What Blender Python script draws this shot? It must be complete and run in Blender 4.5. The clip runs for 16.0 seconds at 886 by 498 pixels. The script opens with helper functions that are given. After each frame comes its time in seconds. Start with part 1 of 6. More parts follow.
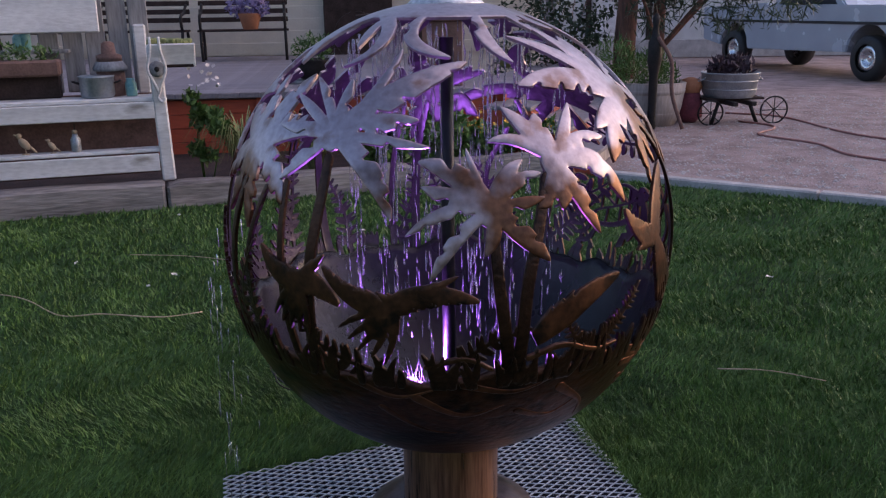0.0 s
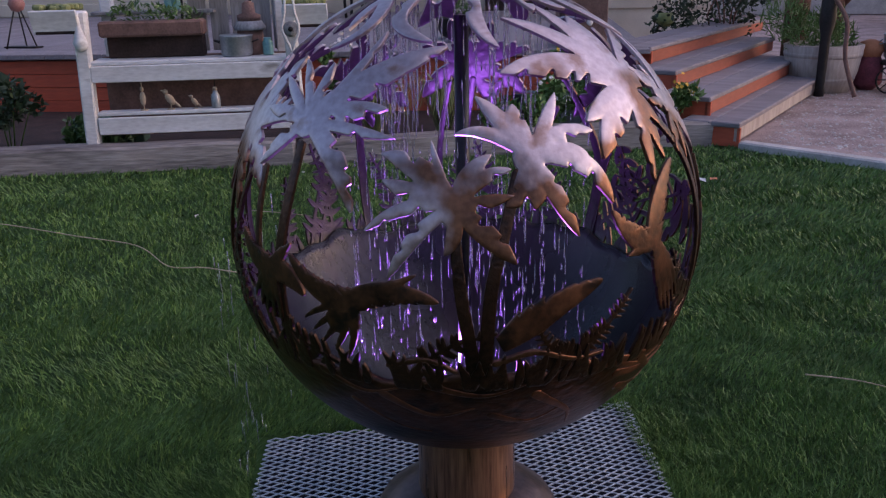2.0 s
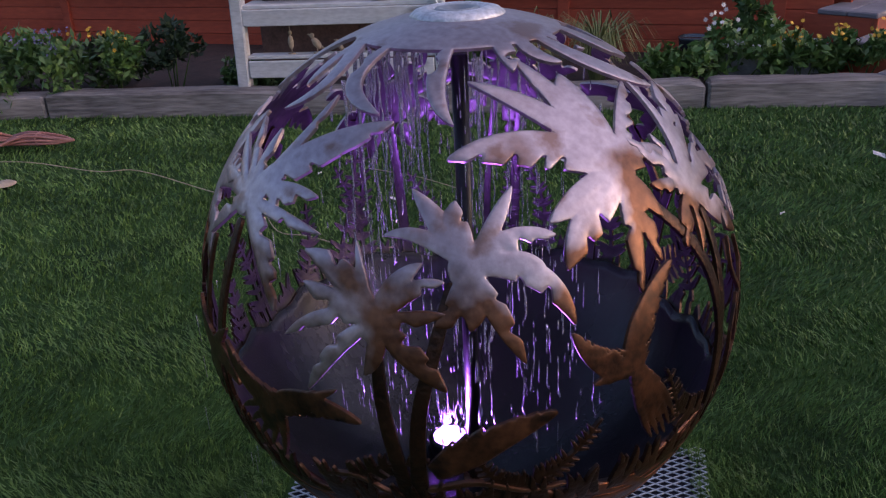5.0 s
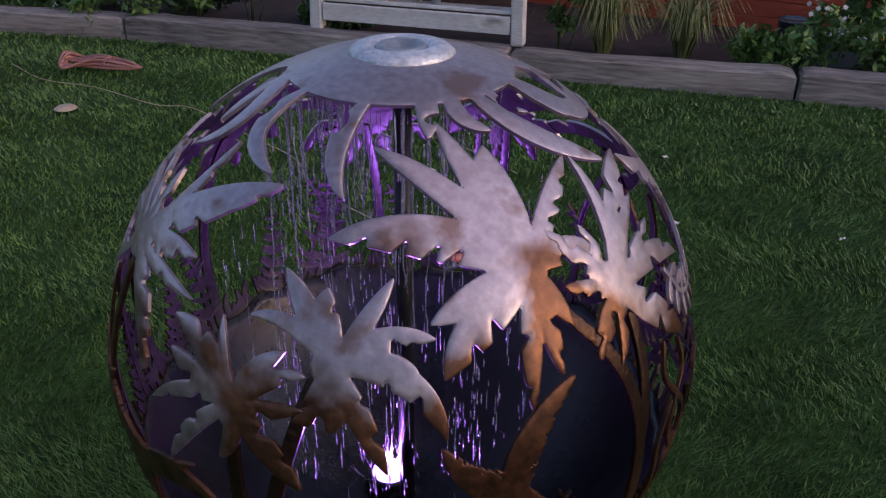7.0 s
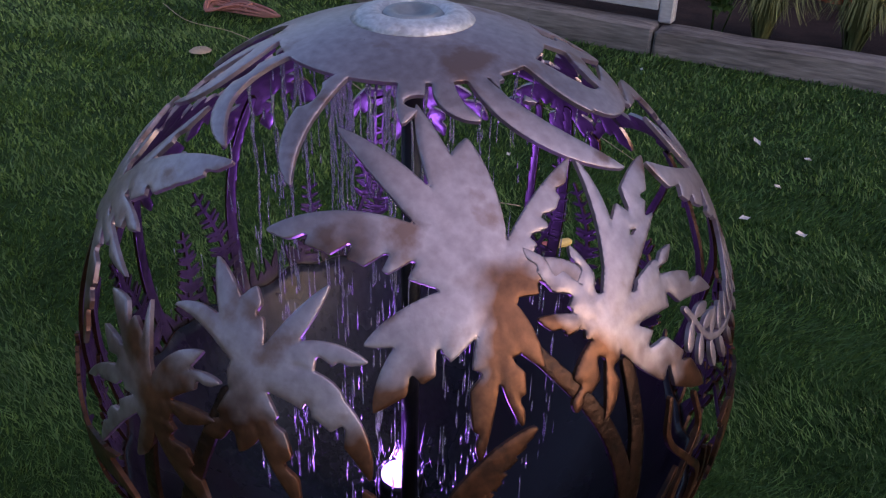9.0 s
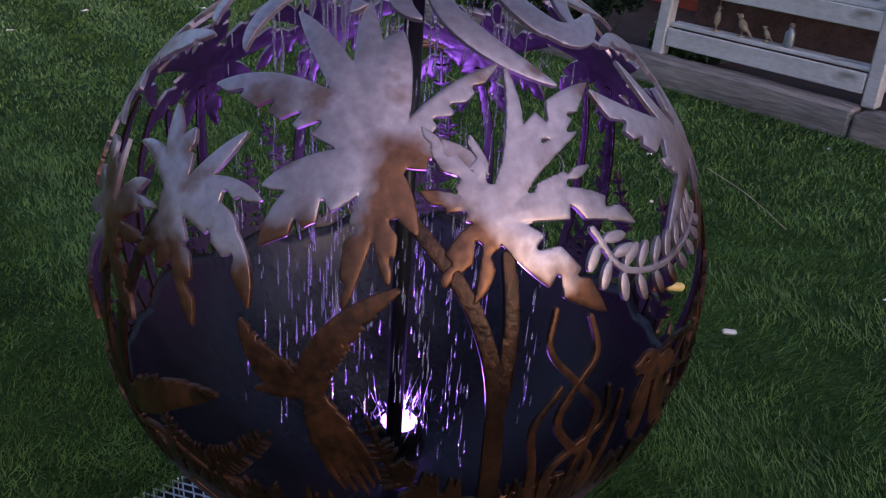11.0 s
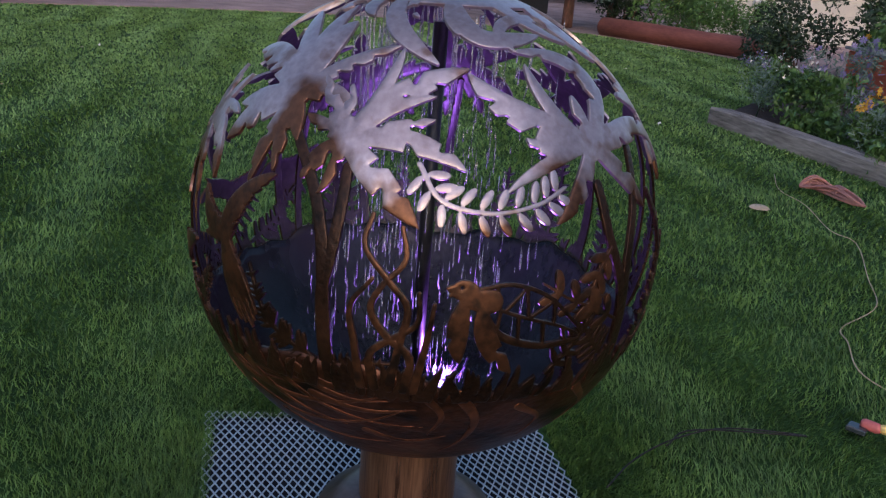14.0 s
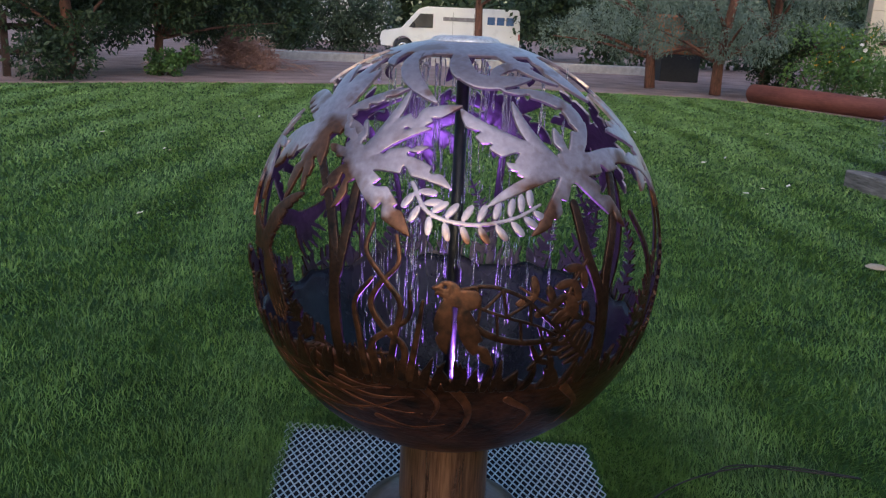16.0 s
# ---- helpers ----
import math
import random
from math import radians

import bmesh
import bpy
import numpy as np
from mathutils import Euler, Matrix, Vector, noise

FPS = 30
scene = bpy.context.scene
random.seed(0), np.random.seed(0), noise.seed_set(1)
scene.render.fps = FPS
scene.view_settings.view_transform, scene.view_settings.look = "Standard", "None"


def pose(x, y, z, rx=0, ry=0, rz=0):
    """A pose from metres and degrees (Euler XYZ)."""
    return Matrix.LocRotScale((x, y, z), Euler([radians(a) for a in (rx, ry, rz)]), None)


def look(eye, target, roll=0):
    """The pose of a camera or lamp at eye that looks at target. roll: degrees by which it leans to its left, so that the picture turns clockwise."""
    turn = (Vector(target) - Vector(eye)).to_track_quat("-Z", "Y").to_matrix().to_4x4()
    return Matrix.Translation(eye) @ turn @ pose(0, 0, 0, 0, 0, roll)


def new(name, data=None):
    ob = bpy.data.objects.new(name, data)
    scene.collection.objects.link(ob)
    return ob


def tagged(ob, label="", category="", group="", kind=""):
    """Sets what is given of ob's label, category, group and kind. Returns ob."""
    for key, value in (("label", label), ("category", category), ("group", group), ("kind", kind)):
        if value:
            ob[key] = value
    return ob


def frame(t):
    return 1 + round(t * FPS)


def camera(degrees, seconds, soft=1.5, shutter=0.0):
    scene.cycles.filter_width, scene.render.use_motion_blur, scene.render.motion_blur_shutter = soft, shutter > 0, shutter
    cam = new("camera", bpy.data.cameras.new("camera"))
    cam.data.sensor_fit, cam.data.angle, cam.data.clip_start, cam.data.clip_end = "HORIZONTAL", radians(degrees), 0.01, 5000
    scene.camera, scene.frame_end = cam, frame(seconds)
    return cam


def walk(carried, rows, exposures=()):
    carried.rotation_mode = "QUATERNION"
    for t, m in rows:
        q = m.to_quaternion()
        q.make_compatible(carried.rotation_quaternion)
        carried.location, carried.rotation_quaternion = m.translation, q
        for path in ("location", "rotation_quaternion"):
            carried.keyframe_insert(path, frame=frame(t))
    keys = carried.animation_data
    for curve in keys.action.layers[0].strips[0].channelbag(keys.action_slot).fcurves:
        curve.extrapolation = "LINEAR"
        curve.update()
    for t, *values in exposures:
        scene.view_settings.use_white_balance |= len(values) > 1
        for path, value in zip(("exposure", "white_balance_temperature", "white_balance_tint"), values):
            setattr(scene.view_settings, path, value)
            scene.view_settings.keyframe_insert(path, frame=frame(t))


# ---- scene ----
cam = camera(55.21, 16.0, soft=1.25)
ROWS = [
    (0, 0.101, -2.063, 1.337, 73.99, 0.71, 2.97),
    (0.5, 0.225, -2.025, 1.361, 74.15, 0.72, 5.16),
    (1, 0.331, -2.010, 1.380, 73.12, 1.31, 9.72),
    (1.5, 0.388, -1.981, 1.385, 72.07, 1.52, 12.55),
    (2, 0.471, -1.910, 1.383, 71.17, 1.14, 14.95),
    (2.5, 0.531, -1.859, 1.393, 70.86, 1.08, 17.01),
    (3, 0.580, -1.793, 1.446, 70.82, 1.76, 19.01),
    (3.5, 0.659, -1.721, 1.488, 70.73, 2.31, 20.87),
    (3.7, 0.693, -1.687, 1.503, 70.82, 2.40, 21.80),
    (5.8, 0.783, -1.301, 1.675, 62.59, 2.97, 30.70),
    (6, 0.793, -1.269, 1.698, 62.36, 2.87, 30.82),
    (6.5, 0.846, -1.170, 1.726, 61.72, 2.29, 33.33),
    (7, 0.905, -1.084, 1.735, 61.31, -0.56, 37.18),
    (7.5, 0.938, -1.010, 1.747, 60.41, -1.19, 40.23),
    (8, 0.940, -0.936, 1.739, 59.62, -1.30, 43.78),
    (8.5, 0.929, -0.863, 1.716, 58.79, -1.84, 46.71),
    (9, 0.954, -0.777, 1.693, 58.86, -1.47, 49.22),
    (9.5, 1.033, -0.696, 1.633, 59.14, -1.07, 52.94),
    (9.7, 1.070, -0.663, 1.617, 60.17, -1.51, 55.22),
    (11.8, 1.494, -0.376, 1.480, 66.37, -4.64, 77.14),
    (12, 1.535, -0.307, 1.470, 66.49, -4.01, 81.40),
    (12.5, 1.654, -0.145, 1.433, 68.88, -3.91, 89.15),
    (13, 1.808, 0.002, 1.423, 70.11, -4.08, 94.20),
    (13.5, 1.901, 0.181, 1.421, 70.67, -4.35, 97.34),
    (14, 1.909, 0.382, 1.401, 71.02, -4.48, 101.54),
    (14.5, 1.931, 0.502, 1.387, 72.97, -3.83, 106.29),
    (15, 2.000, 0.576, 1.372, 74.10, -2.87, 109.21),
    (15.5, 2.085, 0.679, 1.375, 74.75, -2.51, 111.92),
    (16, 2.104, 0.782, 1.382, 75.14, -2.67, 111.91),
]
walk(cam, [(t, pose(x, y, z, rx, ry, rz)) for t, x, y, z, rx, ry, rz in ROWS],
     [(t, stops, warm, tint) for t, stops, warm, tint in ((0, 1.96, 6350, 29), (3.5, 1.86, 6150, 34), (7, 1.58, 6250, 28), (9.5, 1.42, 5950, 29), (12.5, 1.60, 5880, 23), (16, 1.82, 5850, 11))])

# ---- light: blue hour after sunset, bright open sky ----
world = bpy.data.worlds.new("dusk_sky")
scene.world = world
world.use_nodes = True
wn, wl = world.node_tree.nodes, world.node_tree.links
sky = wn.new("ShaderNodeTexSky")
sky.sky_type = "NISHITA"
sky.sun_disc = False
sky.sun_elevation = radians(9.0)
sky.sun_rotation = radians(75.0)
sky.dust_density = 2.0
sky.ozone_density = 2.0
wl.new(sky.outputs[0], wn["Background"].inputs[0])
wn["Background"].inputs[1].default_value = 0.075
sun_data = bpy.data.lights.new("sun", "SUN")
sun_data.energy, sun_data.angle, sun_data.color = 0.30, radians(80), (1.0, 0.90, 0.92)
sun = new("sun", sun_data)
sun.matrix_world = look((0, 0, 0), (-0.55, -0.17, -0.82))


# ---- materials ----
def material(name, dark, light, rough=0.7, metal=0.0, scale=8.0, bump=0.15, fine=60.0, stretch=(1, 1, 1), vary=0.0, spec=0.5, spot=None, spot_at=0.62, spot_scale=3.0, transmit=0.0, coords="Object", brown_below=None):
    m = bpy.data.materials.new(name)
    m.use_nodes = True
    n, l = m.node_tree.nodes, m.node_tree.links
    b = n["Principled BSDF"]
    tc = n.new("ShaderNodeTexCoord")
    mp = n.new("ShaderNodeMapping")
    mp.inputs["Scale"].default_value = stretch
    l.new(tc.outputs[coords], mp.inputs[0])
    big, small = n.new("ShaderNodeTexNoise"), n.new("ShaderNodeTexNoise")
    for node, s, d in ((big, scale, 4), (small, fine, 3)):
        node.inputs["Scale"].default_value, node.inputs["Detail"].default_value = s, d
        l.new(mp.outputs[0], node.inputs["Vector"])
    mean = n.new("ShaderNodeMath")
    mean.operation = "MULTIPLY_ADD"
    mean.inputs[1].default_value = 0.4
    l.new(small.outputs[0], mean.inputs[0])
    half = n.new("ShaderNodeMath")
    half.operation = "MULTIPLY"
    half.inputs[1].default_value = 0.6
    l.new(big.outputs[0], half.inputs[0])
    l.new(half.outputs[0], mean.inputs[2])
    fac = mean.outputs[0]
    if vary:
        info = n.new("ShaderNodeObjectInfo")
        geo = n.new("ShaderNodeNewGeometry")
        add = n.new("ShaderNodeMath")
        add.operation = "ADD"
        l.new(info.outputs["Random"], add.inputs[0])
        l.new(geo.outputs["Random Per Island"], add.inputs[1])
        sh = n.new("ShaderNodeMath")
        sh.operation = "MULTIPLY_ADD"
        sh.inputs[1].default_value = vary
        l.new(add.outputs[0], sh.inputs[0])
        l.new(fac, sh.inputs[2])
        fac = sh.outputs[0]
    ramp = n.new("ShaderNodeValToRGB")
    ramp.color_ramp.elements[0].position, ramp.color_ramp.elements[1].position = 0.33, 0.68 + vary
    ramp.color_ramp.elements[0].color, ramp.color_ramp.elements[1].color = (*dark, 1), (*light, 1)
    l.new(fac, ramp.inputs[0])
    colour = ramp.outputs[0]
    if spot:
        sn = n.new("ShaderNodeTexNoise")
        sn.inputs["Scale"].default_value, sn.inputs["Detail"].default_value = spot_scale, 5
        l.new(mp.outputs[0], sn.inputs["Vector"])
        sr = n.new("ShaderNodeValToRGB")
        sr.color_ramp.elements[0].position, sr.color_ramp.elements[1].position = spot_at - 0.06, spot_at + 0.06
        l.new(sn.outputs[0], sr.inputs[0])
        mix = n.new("ShaderNodeMix")
        mix.data_type = "RGBA"
        l.new(sr.outputs[0], mix.inputs[0])
        l.new(colour, mix.inputs[6])
        mix.inputs[7].default_value = (*spot, 1)
        colour = mix.outputs[2]
    # Brown below a ragged level: rust, plus ground reflection put into the colour.
    if brown_below:
        level, rust = brown_below
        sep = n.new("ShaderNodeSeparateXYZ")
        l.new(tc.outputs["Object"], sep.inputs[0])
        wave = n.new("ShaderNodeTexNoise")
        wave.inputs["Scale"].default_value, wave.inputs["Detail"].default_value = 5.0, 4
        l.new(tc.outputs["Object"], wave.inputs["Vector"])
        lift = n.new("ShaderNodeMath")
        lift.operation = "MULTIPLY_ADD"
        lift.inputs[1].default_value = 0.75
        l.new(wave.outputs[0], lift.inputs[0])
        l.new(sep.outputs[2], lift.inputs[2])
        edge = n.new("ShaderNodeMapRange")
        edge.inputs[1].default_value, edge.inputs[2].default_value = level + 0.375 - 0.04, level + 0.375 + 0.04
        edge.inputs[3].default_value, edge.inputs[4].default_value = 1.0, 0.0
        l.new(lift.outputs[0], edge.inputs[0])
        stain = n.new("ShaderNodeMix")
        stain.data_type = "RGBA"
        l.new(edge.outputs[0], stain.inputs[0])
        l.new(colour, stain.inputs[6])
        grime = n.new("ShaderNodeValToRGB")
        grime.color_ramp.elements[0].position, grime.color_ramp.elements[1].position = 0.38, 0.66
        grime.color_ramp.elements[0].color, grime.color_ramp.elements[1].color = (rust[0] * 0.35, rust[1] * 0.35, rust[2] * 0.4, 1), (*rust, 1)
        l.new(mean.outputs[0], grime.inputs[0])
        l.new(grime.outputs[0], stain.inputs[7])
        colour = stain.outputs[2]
    l.new(colour, b.inputs["Base Color"])
    rr = n.new("ShaderNodeMapRange")
    rr.inputs[3].default_value, rr.inputs[4].default_value = max(rough - 0.12, 0.02), min(rough + 0.12, 1)
    l.new(big.outputs[0], rr.inputs[0])
    l.new(rr.outputs[0], b.inputs["Roughness"])
    b.inputs["Metallic"].default_value = metal
    b.inputs["Specular IOR Level"].default_value = spec
    b.inputs["Transmission Weight"].default_value = transmit
    if bump:
        bp = n.new("ShaderNodeBump")
        bp.inputs["Strength"].default_value, bp.inputs["Distance"].default_value = bump, 0.02
        l.new(mean.outputs[0], bp.inputs["Height"])
        l.new(bp.outputs[0], b.inputs["Normal"])
    return m


def glow(name, colour, strength):
    m = bpy.data.materials.new(name)
    m.use_nodes = True
    b = m.node_tree.nodes["Principled BSDF"]
    b.inputs["Base Color"].default_value = (*colour, 1)
    b.inputs["Emission Color"].default_value, b.inputs["Emission Strength"].default_value = (*colour, 1), strength
    return m


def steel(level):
    """Pale heat-tinted sheet steel, brown up to about a given height: rust, with the ground's brown reflection painted
    in.
    """
    return material("heat_tinted_steel", (0.29, 0.225, 0.24), (0.54, 0.45, 0.49), 0.36, 0.74, 7, 0.05, 70, spot=(0.26, 0.165, 0.145), spot_at=0.63, spot_scale=14, brown_below=(level, (0.21, 0.092, 0.05)))


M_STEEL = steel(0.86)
# Inner faces: the shade inside the sphere is put into this near-black colour.
M_DARKIN = material("shaded_inner_face", (0.010, 0.009, 0.009), (0.058, 0.047, 0.047), 0.35, 0.3, 8, 0.1)
M_RUST = material("rusty_steel", (0.008, 0.005, 0.005), (0.080, 0.035, 0.020), 0.38, 0.7, 8, 0.25, 90)
M_BOWL = material("bowl_steel", (0.008, 0.005, 0.005), (0.17, 0.062, 0.036), 0.34, 0.75, 6, 0.3, 40, stretch=(1, 1, 1.6), spot=(0.018, 0.012, 0.012), spot_at=0.55, spot_scale=6)
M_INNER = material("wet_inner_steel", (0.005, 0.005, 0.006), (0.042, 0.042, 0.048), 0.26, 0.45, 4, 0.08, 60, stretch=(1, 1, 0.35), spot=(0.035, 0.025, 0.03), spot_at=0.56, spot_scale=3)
M_CAP = material("pale_weathered_ring", (0.42, 0.42, 0.46), (0.80, 0.80, 0.84), 0.45, 0.5, 30, 0.25, 120)
M_BIRD = material("orange_rust_steel", (0.018, 0.009, 0.007), (0.155, 0.062, 0.030), 0.40, 0.65, 14, 0.12, 70, spot=(0.022, 0.013, 0.011), spot_at=0.60, spot_scale=22)
M_PIPE = material("black_pipe", (0.012, 0.012, 0.014), (0.03, 0.03, 0.032), 0.35, 0.3, 20, 0.05)
M_COPPER = material("streaked_copper", (0.07, 0.032, 0.02), (0.44, 0.22, 0.12), 0.30, 0.85, 9, 0.05, 40, stretch=(6, 6, 0.35))
M_RIBBON = material("torch_coloured_steel", (0.025, 0.011, 0.008), (0.27, 0.100, 0.052), 0.36, 0.75, 12, 0.1, 50)
M_DISH = material("brown_dish", (0.045, 0.028, 0.024), (0.15, 0.095, 0.085), 0.35, 0.6, 9, 0.1)
M_WATER = material("falling_water", (0.75, 0.78, 0.82), (0.95, 0.96, 1.0), 0.12, 0.0, 10, 0, transmit=0.75)
M_GRATE = material("galvanised_mesh", (0.42, 0.43, 0.46), (0.72, 0.73, 0.77), 0.42, 0.75, 30, 0.05)
M_BASIN = material("dark_basin_liner", (0.006, 0.006, 0.010), (0.020, 0.021, 0.030), 0.85, 0, 9, 0.2, spec=0.1)
M_SOIL = material("gravel_and_dirt", (0.17, 0.125, 0.115), (0.46, 0.355, 0.335), 0.95, 0, 3, 1.0, 60, coords="Object", spec=0.2)
M_ROAD = material("pinkish_dirt", (0.19, 0.125, 0.112), (0.48, 0.335, 0.31), 0.95, 0, 1.2, 1.0, 40, spec=0.2)
M_LAWN = material("lawn_turf", (0.008, 0.022, 0.005), (0.045, 0.095, 0.022), 0.9, 0, 1.6, 1.0, 45, spec=0.15)
M_GRASS = material("grass_blade", (0.012, 0.037, 0.007), (0.128, 0.238, 0.056), 0.55, 0, 4.0, 0, 14, vary=0.08, spec=0.35)
# Outer blades: sky light on the far lawn is put into this paler green.
M_LITBLADE = material("far_lit_grass_blade", (0.030, 0.070, 0.014), (0.215, 0.345, 0.105), 0.55, 0, 1.5, 0, 10, vary=0.08, spec=0.35)
M_TIMBER = material("weathered_timber", (0.065, 0.055, 0.052), (0.42, 0.37, 0.35), 0.85, 0, 6, 1.0, 55, stretch=(0.12, 1, 1), spec=0.2)
M_WHITE = material("worn_white_paint", (0.48, 0.46, 0.46), (0.80, 0.78, 0.78), 0.65, 0, 5, 0.2, 60, stretch=(0.3, 1, 1), spot=(0.30, 0.27, 0.25), spot_at=0.68, spot_scale=9)
M_GREYWOOD = material("grey_old_wood", (0.12, 0.115, 0.12), (0.36, 0.35, 0.36), 0.85, 0, 6, 0.4, 50, stretch=(1, 1, 0.15), spec=0.2)
M_DARKWOOD = material("dark_old_wood", (0.02, 0.014, 0.012), (0.07, 0.045, 0.04), 0.85, 0, 7, 0.4, spec=0.2)
M_ORANGE = material("orange_stained_cedar", (0.24, 0.034, 0.016), (0.58, 0.105, 0.046), 0.6, 0, 4, 0.25, 40, stretch=(0.2, 0.2, 1), spot=(0.17, 0.045, 0.02), spot_at=0.66, spot_scale=2, vary=0.1)
M_RISER = material("faded_cedar_riser", (0.19, 0.046, 0.026), (0.38, 0.100, 0.055), 0.7, 0, 4, 0.25, 40, stretch=(0.2, 0.2, 1), vary=0.1)
M_DECK = material("grey_deck_board", (0.13, 0.115, 0.125), (0.29, 0.26, 0.28), 0.75, 0, 6, 0.3, 50, stretch=(1, 0.15, 1), vary=0.12, spec=0.25)
M_SIDING = material("beige_siding", (0.52, 0.45, 0.37), (0.68, 0.60, 0.50), 0.7, 0, 3, 0.08, vary=0.05)
M_GARAGE = material("pale_garage_wall", (0.50, 0.49, 0.48), (0.66, 0.65, 0.64), 0.7, 0, 3, 0.08)
M_CONC = material("pale_concrete", (0.30, 0.28, 0.27), (0.54, 0.51, 0.50), 0.85, 0, 6, 0.4, 60)
M_IRON = material("dark_iron", (0.010, 0.009, 0.010), (0.035, 0.030, 0.030), 0.6, 0.5, 10, 0.15)
M_ZINC = material("zinc_tub", (0.24, 0.26, 0.28), (0.45, 0.47, 0.50), 0.45, 0.6, 9, 0.1)
M_RUSTBOX = material("rusty_trough", (0.10, 0.055, 0.045), (0.25, 0.14, 0.115), 0.8, 0.2, 9, 0.3)
M_TEAL = material("teal_glaze", (0.10, 0.26, 0.27), (0.20, 0.42, 0.42), 0.3, 0, 9, 0.05)
M_BARREL = material("bleached_barrel_wood", (0.26, 0.21, 0.185), (0.50, 0.42, 0.37), 0.8, 0, 6, 0.3, 40, stretch=(1, 1, 0.2))
M_LEAF = material("green_leaves", (0.018, 0.050, 0.010), (0.10, 0.19, 0.04), 0.5, 0, 3, 0, 20, vary=0.2)
M_DARKLEAF = material("dark_tree_leaves", (0.007, 0.018, 0.007), (0.036, 0.065, 0.022), 0.6, 0, 0.8, 0, 6, vary=0.2)
M_SPRUCE = material("blue_spruce_needles", (0.045, 0.078, 0.060), (0.18, 0.24, 0.195), 0.65, 0, 0.9, 0, 6, vary=0.2)
M_HEDGE = material("hedge_leaves", (0.016, 0.032, 0.016), (0.065, 0.095, 0.052), 0.6, 0, 0.8, 0, 6, vary=0.2)
M_DRYGRASS = material("dry_ornamental_grass", (0.055, 0.085, 0.022), (0.24, 0.25, 0.09), 0.7, 0, 3, 0, 20, vary=0.2)
M_BARK = material("reddish_bark", (0.05, 0.024, 0.018), (0.23, 0.105, 0.072), 0.9, 0, 9, 0.8, 40, stretch=(1, 1, 0.25))
M_BRUSH = material("dry_brush_twigs", (0.16, 0.075, 0.06), (0.42, 0.25, 0.21), 0.85, 0, 3, 0, 20, vary=0.2)
M_LOG = material("red_painted_log", (0.14, 0.036, 0.027), (0.30, 0.095, 0.068), 0.65, 0, 4, 0.3, 40, stretch=(0.2, 1, 1))
M_YELLOW = material("yellow_petals", (0.66, 0.30, 0.015), (0.85, 0.50, 0.04), 0.6, 0, 9, 0)
M_PURPLE = material("lavender_flowers", (0.13, 0.10, 0.22), (0.30, 0.24, 0.44), 0.7, 0, 9, 0)
M_PINKW = material("pale_petals", (0.60, 0.52, 0.50), (0.82, 0.76, 0.74), 0.6, 0, 9, 0)
M_HOSE = material("red_rubber_hose", (0.26, 0.10, 0.085), (0.40, 0.19, 0.16), 0.55, 0, 9, 0.05)
M_CORD = material("tan_cord", (0.34, 0.25, 0.17), (0.52, 0.40, 0.29), 0.7, 0, 9, 0.05)
M_BLACK = material("black_rubber", (0.010, 0.010, 0.011), (0.030, 0.030, 0.032), 0.6, 0, 12, 0.05)
M_TRUCK = material("silver_blue_paint", (0.38, 0.43, 0.50), (0.46, 0.51, 0.58), 0.25, 0.25, 2, 0)
M_VAN = material("white_van_paint", (0.70, 0.71, 0.72), (0.80, 0.81, 0.82), 0.3, 0, 2, 0)
M_GLASS = material("dark_window_glass", (0.02, 0.025, 0.03), (0.05, 0.06, 0.07), 0.08, 0, 2, 0)
M_CHROME = material("bright_wheel_metal", (0.55, 0.56, 0.58), (0.75, 0.76, 0.78), 0.25, 0.9, 6, 0.02)
M_BLUE = material("blue_lettering", (0.03, 0.09, 0.22), (0.05, 0.13, 0.30), 0.5, 0, 4, 0)
M_PLASTICR = material("faded_red_plastic", (0.42, 0.09, 0.09), (0.58, 0.16, 0.15), 0.5, 0, 9, 0)
M_PLASTICY = material("yellow_plastic", (0.66, 0.44, 0.12), (0.80, 0.58, 0.22), 0.5, 0, 9, 0)
M_MAROON = material("maroon_cloth", (0.10, 0.02, 0.03), (0.22, 0.05, 0.07), 0.9, 0, 12, 0.3)
M_PLUM = material("plum_leaves", (0.016, 0.010, 0.014), (0.085, 0.040, 0.058), 0.6, 0, 9, 0, 20, vary=0.2)
M_TERRA = material("terracotta", (0.30, 0.11, 0.05), (0.46, 0.19, 0.10), 0.8, 0, 9, 0.2)
M_LED = glow("led_lens", (0.44, 0.20, 1.0), 4.5)


# ---- builders ----
def mesh_object(name, verts, faces, mat, parent=None, label="", smooth=False):
    me = bpy.data.meshes.new(name)
    me.from_pydata([tuple(v) for v in verts], [], faces)
    me.validate()
    me.materials.append(mat)
    if smooth:
        me.polygons.foreach_set("use_smooth", [True] * len(me.polygons))
    ob = new(name, me)
    ob.parent = parent
    if label:
        ob["label"] = label
    return ob


def part(name, bm, mat, parent=None, label="", smooth=False):
    me = bpy.data.meshes.new(name)
    bmesh.ops.recalc_face_normals(bm, faces=bm.faces)
    bm.to_mesh(me)
    bm.free()
    me.materials.append(mat)
    if smooth:
        me.polygons.foreach_set("use_smooth", [True] * len(me.polygons))
    ob = new(name, me)
    ob.parent = parent
    if label:
        ob["label"] = label
    return ob


def thing(name, m, label, category, group="", kind=""):
    ob = new(name)
    ob.empty_display_size = 0.1
    ob.matrix_world = m
    return tagged(ob, label, category, group, kind)


